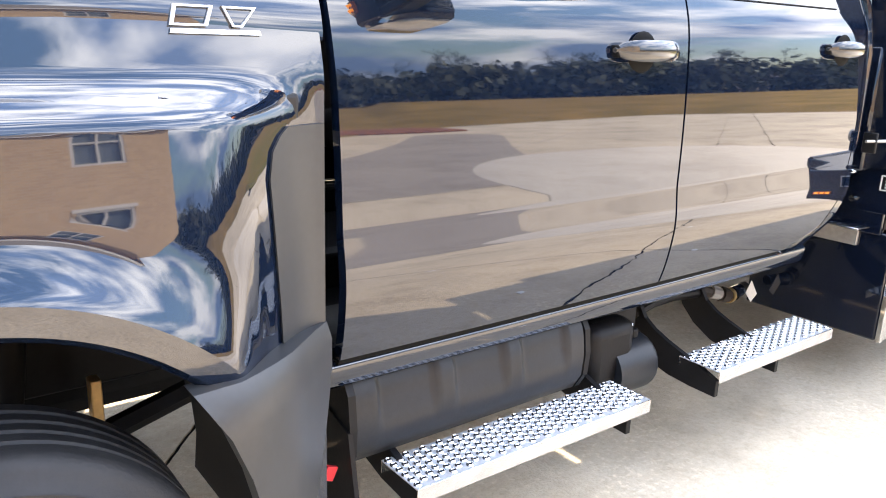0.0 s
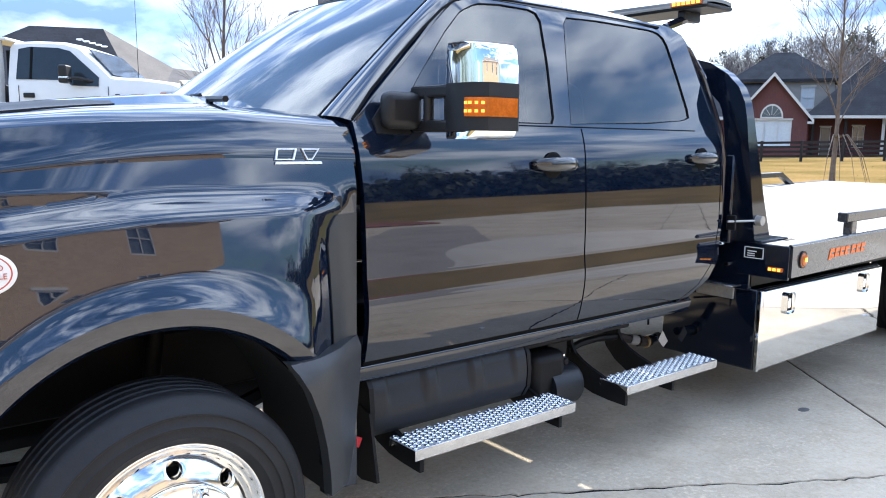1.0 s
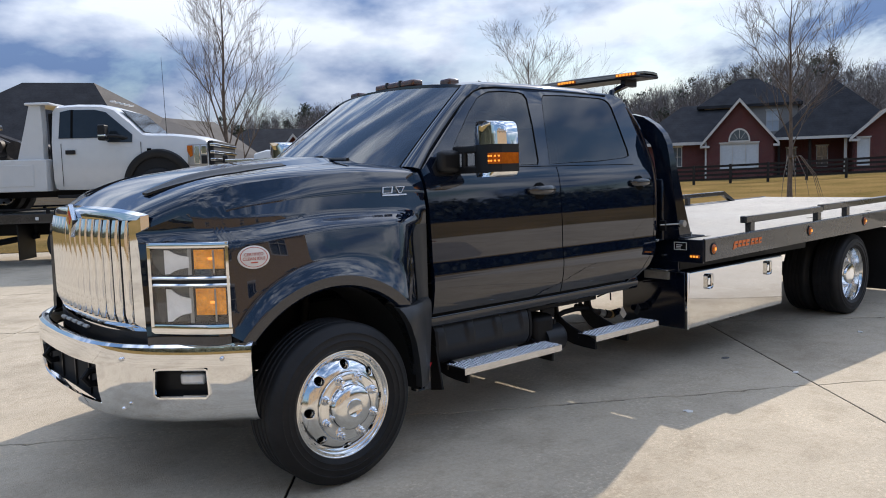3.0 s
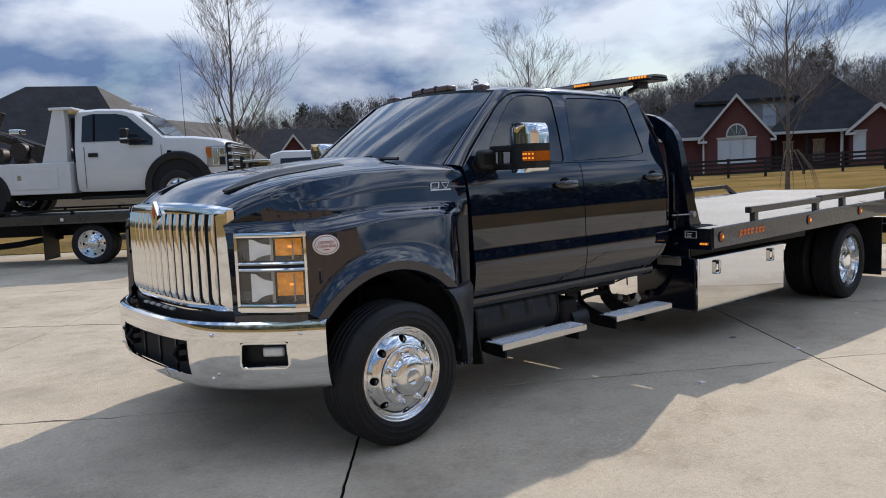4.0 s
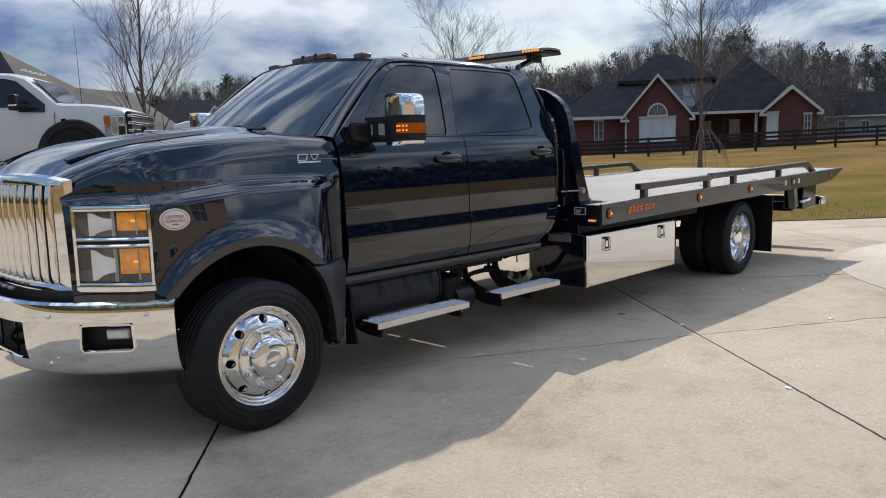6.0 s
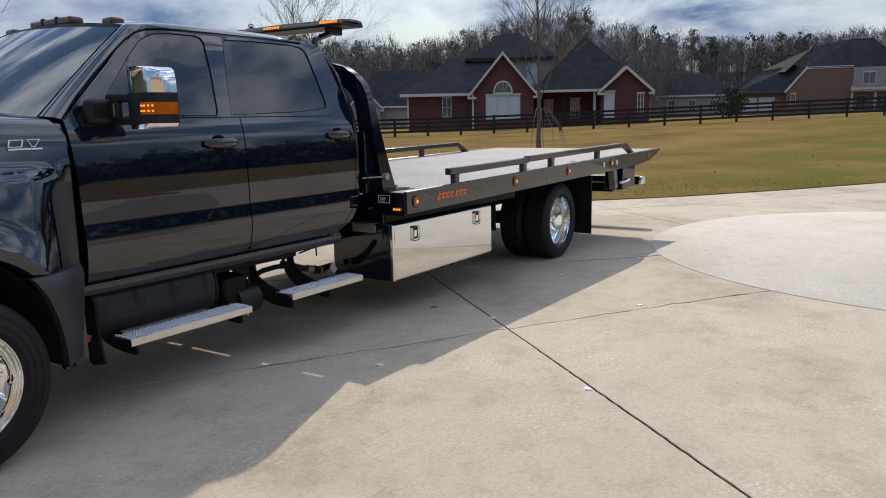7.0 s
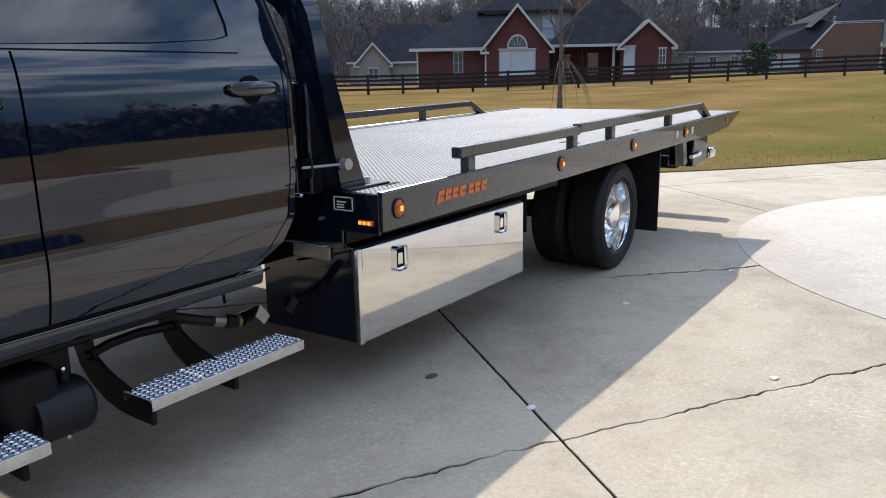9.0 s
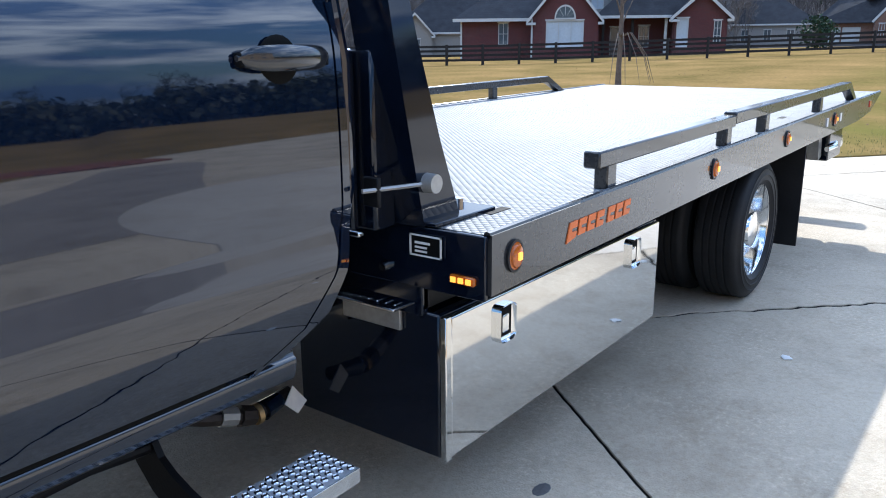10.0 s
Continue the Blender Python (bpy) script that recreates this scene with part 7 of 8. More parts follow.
# ---- mirrors ----
for s in (-1, 1):
    b = B()
    rr_ = []
    for z, g in ((1.485, 0.03), (1.495, 0.008), (1.52, 0.0), (1.62, -0.003), (1.72, 0.0), (1.765, 0.006), (1.785, 0.02), (1.79, 0.05)):
        rr_.append([(0.985 + 0.02 - g * 0.3 + dx, s * y, z) for dx, y in ((0.10, 1.085 + g), (0.02, 1.080 + g), (-0.025, 1.095 + g), (-0.05, 1.130 + g * .5), (-0.055, 1.190), (-0.05, 1.255 - g * .5), (-0.03, 1.295 - g), (0.02, 1.310 - g), (0.10, 1.310 - g))])
    vv = grid(b, rr_)
    b.faces.new(vv[0]), b.faces.new(vv[-1][::-1])
    mir = part("mirror", b, chrome, truck, "chrome-capped towing mirror on twin arms", smooth=50)
    part("mirror_glass", box(B(), 1.10, 1.108, min(s * 1.100, s * 1.300), max(s * 1.100, s * 1.300), 1.50, 1.775, 0.003, 1), chrome, mir, "mirror glass")
    b = B()
    solid_grid(b, [[(0.985 + 0.02 + dx, s * y, z) for dx, y in ((0.06, 1.105), (0.0, 1.100), (-0.045, 1.112), (-0.068, 1.150), (-0.070, 1.210), (-0.063, 1.270), (-0.028, 1.313), (0.03, 1.316), (0.10, 1.316))] for z in (1.512, 1.525, 1.585, 1.65, 1.663)], (0.014, -s * 0.012, 0))
    part("mirror_band", b, black_plastic, mir, "black mirror band", smooth=40)
    LAMP = [(-0.0735, 1.248), (-0.070, 1.272), (-0.033, 1.319), (0.03, 1.3215), (0.092, 1.3215)]
    b = B()
    solid_grid(b, [[(1.005 + dx, s * y, z) for dx, y in LAMP] for z in (1.556, 1.586, 1.616)], (0.008, -s * 0.008, 0))
    part("turn_lamp", b, amber, mir, "wrap-round amber turn lamp", smooth=40)
    for k in range(4):
        y = 1.256 + k * 0.0165
        x = 1.005 + table(y, [(p[1], p[0]) for p in LAMP]) - 0.005
        for z in (1.573, 1.599):
            part("led", box(B(), x, x + 0.006, min(s * (y - .0045), s * (y + .0045)), max(s * (y - .0045), s * (y + .0045)), z - .0045, z + .0045), amber_lit, mir, smooth=0)
    for z, h in ((1.527, 0.020), (1.641, 0.021)):
        part("mirror_arm", box(B(), 0.938, 0.995, min(s * 0.95, s * 1.165), max(s * 0.95, s * 1.165), z - h, z + h, 0.009, 2), black_plastic, mir, "black mirror arm")
    part("arm_hinge", cyl(B(), (0.955, s * 1.035, 1.53), (0.955, s * 1.035, 1.64), 0.018, 0.018, 14), black_plastic, mir)
    b = B()
    tri_ = [(0.79, 1.50), (0.78, 1.545), (0.85, 1.62), (0.89, 1.62), (0.93, 1.50)]
    rr_ = [(x, s * cab_w(x, z), z) for x, z in tri_]
    prism(b, tri_, lambda u, v, d: (u, s * (cab_w(u, v) + d), v), -0.005, 0.008)
    part("mirror_sail", b, black_plastic, mir, "black sail panel", smooth=0)
    b = B()
    box(b, 0.80, 0.955, min(s * 0.95, s * 1.015), max(s * 0.95, s * 1.015), 1.515, 1.640, 0.03, 3)
    part("mirror_base", b, black_plastic, mir)

# ---- bed ----
TILT_Y = -0.0125          # the bed climbs a little towards the tail


def bz(x, z):
    return z - TILT_Y * (x - 3.2)


def shear(b):
    for v in b.verts:
        v.co.z = bz(v.co.x, v.co.z)
    return b


b = B()
NXD = 24
TAIL = 8.98
solid_grid(b, [[(x, y, 0.9745) for y in (-1.255, -0.6, 0, 0.6, 1.255)] for x in [3.10 + (8.95 - 3.10) * k / NXD for k in range(NXD + 1)]], (0, 0, -0.012))
bed = part("bed_deck", shear(b), galv, truck, "steel tread-plate rollback deck", smooth=0)
for s in (-1, 1):
    b = B()
    prism(b, [(3.10, 0.975), (TAIL, 0.975), (TAIL, 0.965), (8.55, 0.845), (8.05, 0.815), (3.10, 0.815)], lambda u, v, d: (u, s * d, v), 1.235, 1.27)
    sr = part("bed_side_rail", shear(b), bed_paint, truck, "charcoal painted bed side rail", smooth=0)
    bmod = B()
    tube(bmod, [(3.10, s * 1.255, 0.973), (TAIL, s * 1.255, 0.973)], 0.011, 8)
    part("rail_lip", shear(bmod), bed_paint, sr)
    # marker lamps
    for x, z in ((3.205, 0.900), (4.785, 0.908), (5.96, 0.907), (7.17, 0.904)):
        b = B()
        lathe(b, [(0.034, 0.0), (0.034, 0.006), (0.028, 0.008), (0.026, 0.014), (0.015, 0.018), (0.0005, 0.019)], 24)
        lm = part("marker_lamp", b, amber, sr, "round amber marker lamp", m=Matrix.Translation((x, s * 1.27, bz(x, z))) @ Matrix.Diagonal((1, -s, 1.15, 1)))
        part("lamp_ring", (lambda q: (lathe(q, [(0.034, 0.0), (0.039, 0.0), (0.039, 0.007), (0.033, 0.008)], 24), q)[1])(B()), black_plastic, lm)
        part("led", box(B(), -0.008, 0.008, -0.023, -0.017, -0.008, 0.010), amber_lit, lm, smooth=0)
    for x, mt in ((6.95, white_tag), (7.36, white_tag)):
        part("reflector", shear(box(B(), x - 0.022, x + 0.022, min(s * 1.27, s * 1.275), max(s * 1.27, s * 1.275), 0.875, 0.93)), mt, sr, "pale reflector", smooth=0)
    part("reflector", shear(box(B(), 8.45, 8.52, min(s * 1.27, s * 1.276), max(s * 1.27, s * 1.276), 0.885, 0.935)), red_lens, sr, "red reflector", smooth=0)
    # maker's mark as plain orange bars
    for k in range(7):
        x, dn = 3.50 + k * 0.060 + (0.018 if k > 3 else 0.0), 0.012 if k == 0 else 0.0
        part("maker_mark", shear(prism(B(), [(x - dn, 0.880 - dn), (x + 0.046, 0.880), (x + 0.051, 0.896), (x + 0.020, 0.898), (x + 0.022, 0.908), (x + 0.053, 0.908), (x + 0.058, 0.928), (x + 0.010, 0.928)], lambda u, v, d: (u, s * d, v), 1.27, 1.2735)), orange_mark, sr, smooth=0)
    # tie-down rail on posts
    b = B()
    tr = part("tie_rail", shear(box(B(), 3.735, 5.105, min(s * 1.19, s * 1.25), max(s * 1.19, s * 1.25), 1.05, 1.105, 0.006, 1)), bed_paint, truck, "charcoal tie-down rail on posts")
    part("rail_rear", shear(box(B(), 5.105, 7.72, min(s * 1.19, s * 1.25), max(s * 1.19, s * 1.25), 1.062, 1.117, 0.006, 1)), bed_paint, tr)
    part("rail_slope", shear(prism(B(), [(7.715, 1.117), (7.715, 1.062), (7.93, 0.972), (8.02, 0.972)], lambda u, v, d: (u, s * d, v), 1.19, 1.25)), bed_paint, tr, smooth=0)
    for x in (3.84, 5.04, 5.65, 6.86):
        part("rail_post", shear(box(B(), x - 0.035, x + 0.035, min(s * 1.195, s * 1.245), max(s * 1.195, s * 1.245), 0.97, 1.065, 0.006, 1)), bed_paint, tr)
# deck keyhole slots: thin black plates on the uncut deck paint their dark
for x, y in ((3.35, -1.12), (5.30, -1.13), (5.36, -1.02), (6.4, -1.13), (3.30, -0.95)):
    part("key_slot", shear(box(B(), x - 0.05, x + 0.05, y - 0.016, y + 0.016, 0.9748, 0.9765)), seal, bed, smooth=0)
b = B()
for x in (3.3, 4.2, 5.1, 6.0, 6.9, 7.8):
    box(b, x - 0.04, x + 0.04, -1.22, 1.22, 0.86, 0.955)
part("bed_crossbeam", shear(b), black_frame, bed, smooth=0)
for y in (-0.5, 0.5):
    part("bed_runner", shear(box(B(), 3.1, 8.3, y - 0.06, y + 0.06, 0.80, 0.9, 0.008, 1)), black_frame, bed)
part("bed_front_plate", box(B(), 3.085, 3.10, -1.26, 1.26, 0.80, 0.972, 0.003, 1), black_gloss, bed, "glossy black front plate of the bed")
fm_ = part("front_marker", box(B(), 3.072, 3.086, -1.235, -1.155, 0.838, 0.862, 0.004, 1), amber, bed, "small amber front marker")
for k in range(3):
    part("led", box(B(), 3.068, 3.073, -1.225 + k * .024, -1.21 + k * .024, 0.843, 0.857), amber_lit, fm_, smooth=0)
pl = part("data_plate", box(B(), 3.078, 3.086, -1.125, -1.025, 0.895, 0.95, 0.002, 1), seal, bed, "black data plate with bright border")
for y0, y1, z0, z1 in ((-1.128, -1.022, 0.948, 0.952), (-1.128, -1.022, 0.893, 0.897), (-1.128, -1.124, 0.893, 0.952), (-1.026, -1.022, 0.893, 0.952), (-1.09, -1.04, 0.927, 0.933), (-1.08, -1.04, 0.915, 0.92), (-1.08, -1.04, 0.904, 0.909)):
    part("plate_line", box(B(), 3.075, 3.079, y0, y1, z0, z1), white_tag, pl, smooth=0)

# headboard tower: bent plate legs and a cross hoop behind the cab
for s in (-1, 1):
    tw = [(1.075, 0.975, 3.075, 3.235), (1.07, 1.2, 3.03, 3.15), (1.06, 1.45, 2.985, 3.075), (1.05, 1.60, 2.968, 3.04), (1.035, 1.69, 2.960, 3.03), (1.00, 1.765, 2.957, 3.028), (0.93, 1.835, 2.957, 3.028), (0.83, 1.895, 2.957, 3.028), (0.72, 1.925, 2.957, 3.028), (0.55, 1.935, 2.957, 3.028)]
    rr_ = []
    for k, (w, z, xa, xb) in enumerate(tw):
        p0, p1 = tw[max(0, k - 1)], tw[min(len(tw) - 1, k + 1)]
        d = Vector((p1[0] - p0[0], p1[1] - p0[1])).normalized()
        n = Vector((d.y, -d.x))
        th = 0.13
        o = Vector((w, z))
        i = o - n * th
        rr_.append([(xa, s * o.x, o.y), (xb, s * o.x, o.y), (xb + (0.02 if k < 4 else 0), s * i.x, i.y), (xa, s * i.x, i.y)])
    b = B()
    vv = grid(b, rr_, closed=True)
    b.faces.new(vv[0]), b.faces.new(vv[-1])
    bmesh.ops.bevel(b, geom=[e for e in b.edges if len(e.link_faces) == 2 and e.calc_face_angle() > 1.0], offset=0.01, segments=2, affect="EDGES")
    tower = part("headboard_tower", b, black_gloss, truck, "glossy black bent headboard leg", smooth=40)
    part("tower_foot", box(B(), 3.08, 3.36, min(s * 0.96, s * 1.11), max(s * 0.96, s * 1.11), 0.976, 0.988, 0.003, 1), black_gloss, tower)
    for x in (3.28, 3.33):
        part("bolt", cyl(B(), (x, s * 1.0, 0.985), (x, s * 1.0, 1.005), 0.016, 0.016, 8), chrome, tower)
    part("bumper_stop", cyl(B(), (3.09, s * 1.072, 1.09), (3.09, s * 1.105, 1.09), 0.027, 0.025, 16), lamp_grey, tower, "round bright stop on the leg")
    part("pin_rod", tube(B(), [(2.90, s * 1.02, 1.09), (3.02, s * 1.06, 1.09), (3.09, s * 1.08, 1.09)], 0.006, 6), lamp_grey, tower)
    part("pin_plate", box(B(), 2.935, 2.95, min(s * .99, s * 1.04), max(s * .99, s * 1.04), 1.045, 1.12, 0.003, 1), black_frame, tower)
part("headboard_hoop", tube(B(), [(2.98, -0.56, 1.885), (2.98, 0, 1.90), (2.98, 0.56, 1.885)], 0.05, 10), black_gloss, truck)
part("headboard_panel", box(B(), 2.985, 3.07, -0.985, 0.985, 0.965, 1.43, 0.01, 1), black_gloss, truck, "glossy black panel behind the cab")
part("headboard_lower", box(B(), 2.955, 2.985, -0.93, 0.93, 0.965, 1.43, 0.008, 1), black_gloss, truck)
part("deck_apron", box(B(), 3.092, 3.12, -1.05, 1.05, 0.715, 0.972, 0.004, 1), black_gloss, truck, "plain dark apron under the deck front")
# short chrome cylinder on the apron's face
part("apron_bolt", cyl(B(), (3.092, -0.93, 0.845), (3.065, -0.93, 0.845), 0.014, 0.012, 12), chrome, truck)
# bright metal strip stands in for sunlight on the ledge; no latch there
part("chrome_latch", box(B(), 2.915, 2.935, -0.99, -0.90, 0.965, 0.98, 0.004, 1), alloy, truck)

# light bar on its stand
lb = part("light_bar", (lambda b: (solid_grid(b, [[(3.29 + dx, y, 2.255 + dz * (1 - 0.45 * abs(y) / 0.68)) for y in (-0.655, -0.63, -0.5, -0.25, 0, .25, .5, .63, .655)] for dx, dz in ((-0.13, -0.005), (-0.12, 0.022), (-0.05, 0.034), (0.05, 0.034), (0.11, 0.022), (0.12, -0.005))], (0, 0, -0.018)), b)[1])(B()), cream_lens, truck, "slim amber roof light bar", smooth=40)
part("bar_base", box(B(), 3.16, 3.42, -0.66, 0.66, 2.222, 2.246, 0.008, 1), black_plastic, lb)
for y in (-0.53, 0.08):
    em_ = part("amber_module", box(B(), 3.152, 3.162, y - 0.10, y + 0.10, 2.240, 2.264, 0.003, 1), amber, lb, "lit amber module")
    for k in range(6):
        part("led", box(B(), 3.148, 3.153, y - 0.088 + k * .031, y - 0.068 + k * .031, 2.245, 2.263), amber_lit, em_, smooth=0)
for y in (-0.47, 0.47):
    part("bar_stand", box(B(), 3.2, 3.36, y - 0.025, y + 0.025, 2.17, 2.225, 0.006, 1), black_plastic, lb)
    part("bar_leg", tube(B(), [(2.98, y, 1.88), (3.06, y, 2.12), (3.25, y, 2.185)], 0.025, 8), black_gloss, lb)

# tool box with polished door
for s in (-1, 1):
    tb = part("tool_box", box(B(), 3.11, 4.63, min(s * 0.52, s * 1.095), max(s * 0.52, s * 1.095), 0.285, 0.725, 0.008, 1), black_gloss, truck, "black side tool box with mirror-polished door")
    part("tool_box_door", box(B(), 3.135, 4.615, min(s * 1.096, s * 1.115), max(s * 1.096, s * 1.115), 0.288, 0.715, 0.006, 2), stainless, tb, "mirror-polished stainless door")
    part("door_edge", box(B(), 3.108, 3.135, min(s * 1.096, s * 1.118), max(s * 1.096, s * 1.118), 0.283, 0.72, 0.003, 1), stainless, tb)
    for x, z in ((3.405, 0.625), (4.345, 0.637)):
        lt = part("paddle_latch", box(B(), x - 0.043, x + 0.043, min(s * 1.115, s * 1.119), max(s * 1.115, s * 1.119), z - 0.06, z + 0.058, 0.018, 3), alloy, tb, "recessed paddle latch")
        part("latch_pocket", box(B(), x - 0.033, x + 0.033, min(s * 1.118, s * 1.1205), max(s * 1.118, s * 1.1205), z - 0.045, z + 0.046, 0.001, 1), seal, lt, smooth=0)
        part("paddle", box(B(), x - 0.022, x + 0.014, min(s * 1.119, s * 1.126), max(s * 1.119, s * 1.126), z - 0.03, z + 0.025, 0.005, 2), alloy, lt)
    part("box_foot_step", box(B(), 3.045, 3.125, min(s * 0.73, s * 0.985), max(s * 0.73, s * 0.985), 0.726, 0.736, 0.003, 1), tread_alu, tb, "small grip step plate")
    part("step_plate", box(B(), 3.095, 3.109, min(s * 0.74, s * 0.965), max(s * 0.74, s * 0.965), 0.655, 0.724, 0.003, 1), lamp_grey, tb, "plain grey plate under the grip step")
    for q in range(7):
        part("step_cleat", box(B(), 3.075, 3.125, min(s * (0.75 + q * .033), s * (0.768 + q * .033)), max(s * (0.75 + q * .033), s * (0.768 + q * .033)), 0.734, 0.738, 0.002, 1), alloy, tb)
    for x in (3.95, 4.1):
        part("box_bracket", box(B(), x, x + 0.05, min(s * .9, s * 1.0), max(s * .9, s * 1.0), 0.24, 0.29), black_frame, tb, smooth=0)
part("subframe", box(B(), 3.1, 5.2, -1.05, 1.05, 0.735, 0.815), black_frame, truck, smooth=0)
# rear fittings: flaps, wheel-lift tail, lamps
for s in (-1, 1):
    part("mud_flap", box(B(), 6.74, 6.755, min(s * 0.60, s * 1.21), max(s * 0.60, s * 1.21), 0.17, 0.82, 0.003, 1), black_plastic, truck, "black rubber mud flap")
    part("mud_flap", box(B(), 5.35, 5.365, min(s * 0.40, s * 0.74), max(s * 0.40, s * 0.74), 0.36, 0.82, 0.003, 1), black_plastic, truck, "black rubber mud flap")
    tl = part("tail_lamp_box", box(B(), 8.02, 8.48, min(s * 0.86, s * 1.10), max(s * 0.86, s * 1.10), 0.56, 0.90, 0.01, 1), black_gloss, truck, "black tail-lamp box")
    part("tail_lamp", box(B(), 8.48, 8.62, min(s * .93, s * 1.05), max(s * .93, s * 1.05), 0.66, 0.74, 0.015, 2), red_lens, tl, "red tail lamp")
    part("lift_bracket", prism(B(), [(7.80, 0.86), (7.90, 0.86), (7.98, 0.60), (7.88, 0.58)], lambda u, v, d: (u, s * d, v), 0.98, 1.06), lamp_grey, truck, "bright bracket plate", smooth=0)
    part("grab_bar", tube(B(), [(7.95, s * 1.10, 0.66), (8.1, s * 1.13, 0.675), (8.25, s * 1.10, 0.68)], 0.02, 8), alloy, truck)
part("tail_bumper", box(B(), 8.3, 8.42, -0.85, 0.85, 0.5, 0.62, 0.01, 1), black_frame, truck)
lift = part("wheel_lift", box(B(), 7.0, 9.14, -0.12, 0.12, 0.44, 0.60, 0.02, 1), black_frame, truck)
part("crossbar", box(B(), 9.12, 9.26, -0.93, 0.93, 0.53, 0.65, 0.015, 2), black_frame, lift, "black wheel-lift crossbar")
for y in (-0.955, 0.955):
    part("crossbar_end", box(B(), 9.11, 9.27, y - 0.025, y + 0.025, 0.535, 0.645, 0.02, 2), alloy, lift, "bright crossbar end")


# ---- second rollback with a white wrecker on its deck ----
HEAD = -38.0
RM = pose(3.42, 10.35, 0.0, 0, 0, HEAD)      # local x: forward, y: away from the viewer; origin under the wrecker's front wheel face


def simple_wheel(parent, x, y, z, r, rim_r, dual=False, rim_mat=alloy):
    """A road wheel: tyre, rim disc with holes and hub; its face looks towards -y."""
    w = new("wheel")
    w.parent, w.matrix_basis = parent, Matrix.Translation((x, y, z))
    b = B()
    lathe(b, [(rim_r, 0.0), (rim_r + 0.03, 0.02), (r - 0.03, 0.018), (r - 0.005, 0.0), (r, -0.02), (r, -0.20), (r - 0.02, -0.22), (rim_r, -0.21)], 48)
    t = part("tyre", b, rubber, w, "black tyre", smooth=40)
    if dual:
        clone(t, w, Matrix.Translation((0, 0.27, 0)), "inner_tyre")
    b = B()
    dish = -0.09 if dual else 0.0
    lathe(b, [(rim_r + 0.005, 0.006), (rim_r - 0.01, -0.01), (rim_r - 0.02, -0.03 + dish)], 40)
    disc_with_holes(b, [(rim_r * .6, dish), (rim_r * .88, -0.025 + dish)], rim_r * 0.62, rim_r - 0.02, 8, rim_r * 0.1)
    lathe(b, [(rim_r * .62, dish), (rim_r * .45, 0.02 + dish), (rim_r * .4, 0.06 + dish), (rim_r * .2, 0.09 + dish), (0.001, 0.09 + dish)], 32)
    part("rim", b, rim_mat, w, "polished rim", smooth=40)
    part("brake_drum", (lambda q: (lathe(q, [(rim_r * .9, -0.06 + dish), (rim_r * .9, -0.2 + dish), (0.01, -0.2 + dish)], 24), q)[1])(B()), cabin, w)
    return w


roll = thing("white_rollback", "white rollback truck parked behind, carrying a wrecker", "truck", RM)
DX0, DX1, DZ = -4.9, 1.35, 0.98
b = B()
box(b, DX0, DX1, -0.22, 2.2, DZ - 0.03, DZ)
part("bed_deck", b, galv, roll, "steel deck", smooth=0)
for y in (-0.26, 2.2):
    sr = part("bed_side_rail", box(B(), DX0, DX1, y, y + 0.04, DZ - 0.17, DZ + 0.01, 0.008, 1), bed_paint, roll, "charcoal bed side rail")
    for x in (-4.2, -2.2, -0.4, 0.9):
        part("marker_lamp", box(B(), x - .03, x + .03, y - 0.012, y, DZ - 0.11, DZ - 0.05, 0.005, 1), white_tag if x < -1 else amber, sr)
    part("tie_rail", box(B(), DX0 + .3, DX1 - .3, y + .0, y + .05, DZ + 0.07, DZ + 0.11, 0.005, 1), black_frame, roll)
    for x in (-4.4, -3.2, -2.0, -.8, .4):
        part("rail_post", box(B(), x - .03, x + .03, y + .002, y + .045, DZ, DZ + .08), black_frame, roll, smooth=0)
for y in (0.55, 1.4):
    part("frame_rail", box(B(), -4.0, 5.6, y - .04, y + .04, 0.55, 0.78, 0.01, 1), black_frame, roll)
part("bed_runner", box(B(), -4.6, 1.2, 0.4, 1.5, 0.76, 0.95, 0.01, 1), black_frame, roll)
simple_wheel(roll, -1.72, -0.13, 0.40, 0.40, 0.265, True)
simple_wheel(roll, 3.95, -0.05, 0.40, 0.40, 0.265)
part("rear_axle", cyl(B(), (-1.72, 0.1, .4), (-1.72, 1.9, .4), .07), black_frame, roll)
part("mud_flap", box(B(), -2.62, -2.60, -0.2, 0.45, 0.12, 0.80, 0.004, 1), black_plastic, roll, "black mud flap")
part("lift_arm", tube(B(), [(-2.5, 0.4, 0.55), (-3.3, 0.3, 0.42), (-4.0, 0.3, 0.36)], 0.06, 8), black_frame, roll)
part("tool_box", box(B(), -0.9, 0.9, -0.12, 0.5, 0.34, 0.78, 0.01, 1), black_gloss, roll, "black tool box")
part("headboard", box(B(), 1.36, 1.44, 0.0, 2.0, 0.98, 1.86, 0.02, 2), black_gloss, roll, "black headboard")
part("headboard_bar", box(B(), 1.28, 1.80, -0.1, 2.1, 1.86, 1.91, 0.01, 1), alloy, roll, "bright headboard crossbar")
# its white cab: body loft and dark glass
CABP = [(1.75, 0.75, 1.35, 1.42), (1.78, 0.70, 1.36, 2.02), (2.0, 0.68, 1.36, 2.08), (3.1, 0.68, 1.36, 2.06), (3.35, 0.70, 1.40, 2.0), (3.85, 0.72, 1.44, 1.52), (4.9, 0.74, 1.40, 1.42), (5.05, 0.78, 1.2, 1.30)]
b = B()
rr_ = []
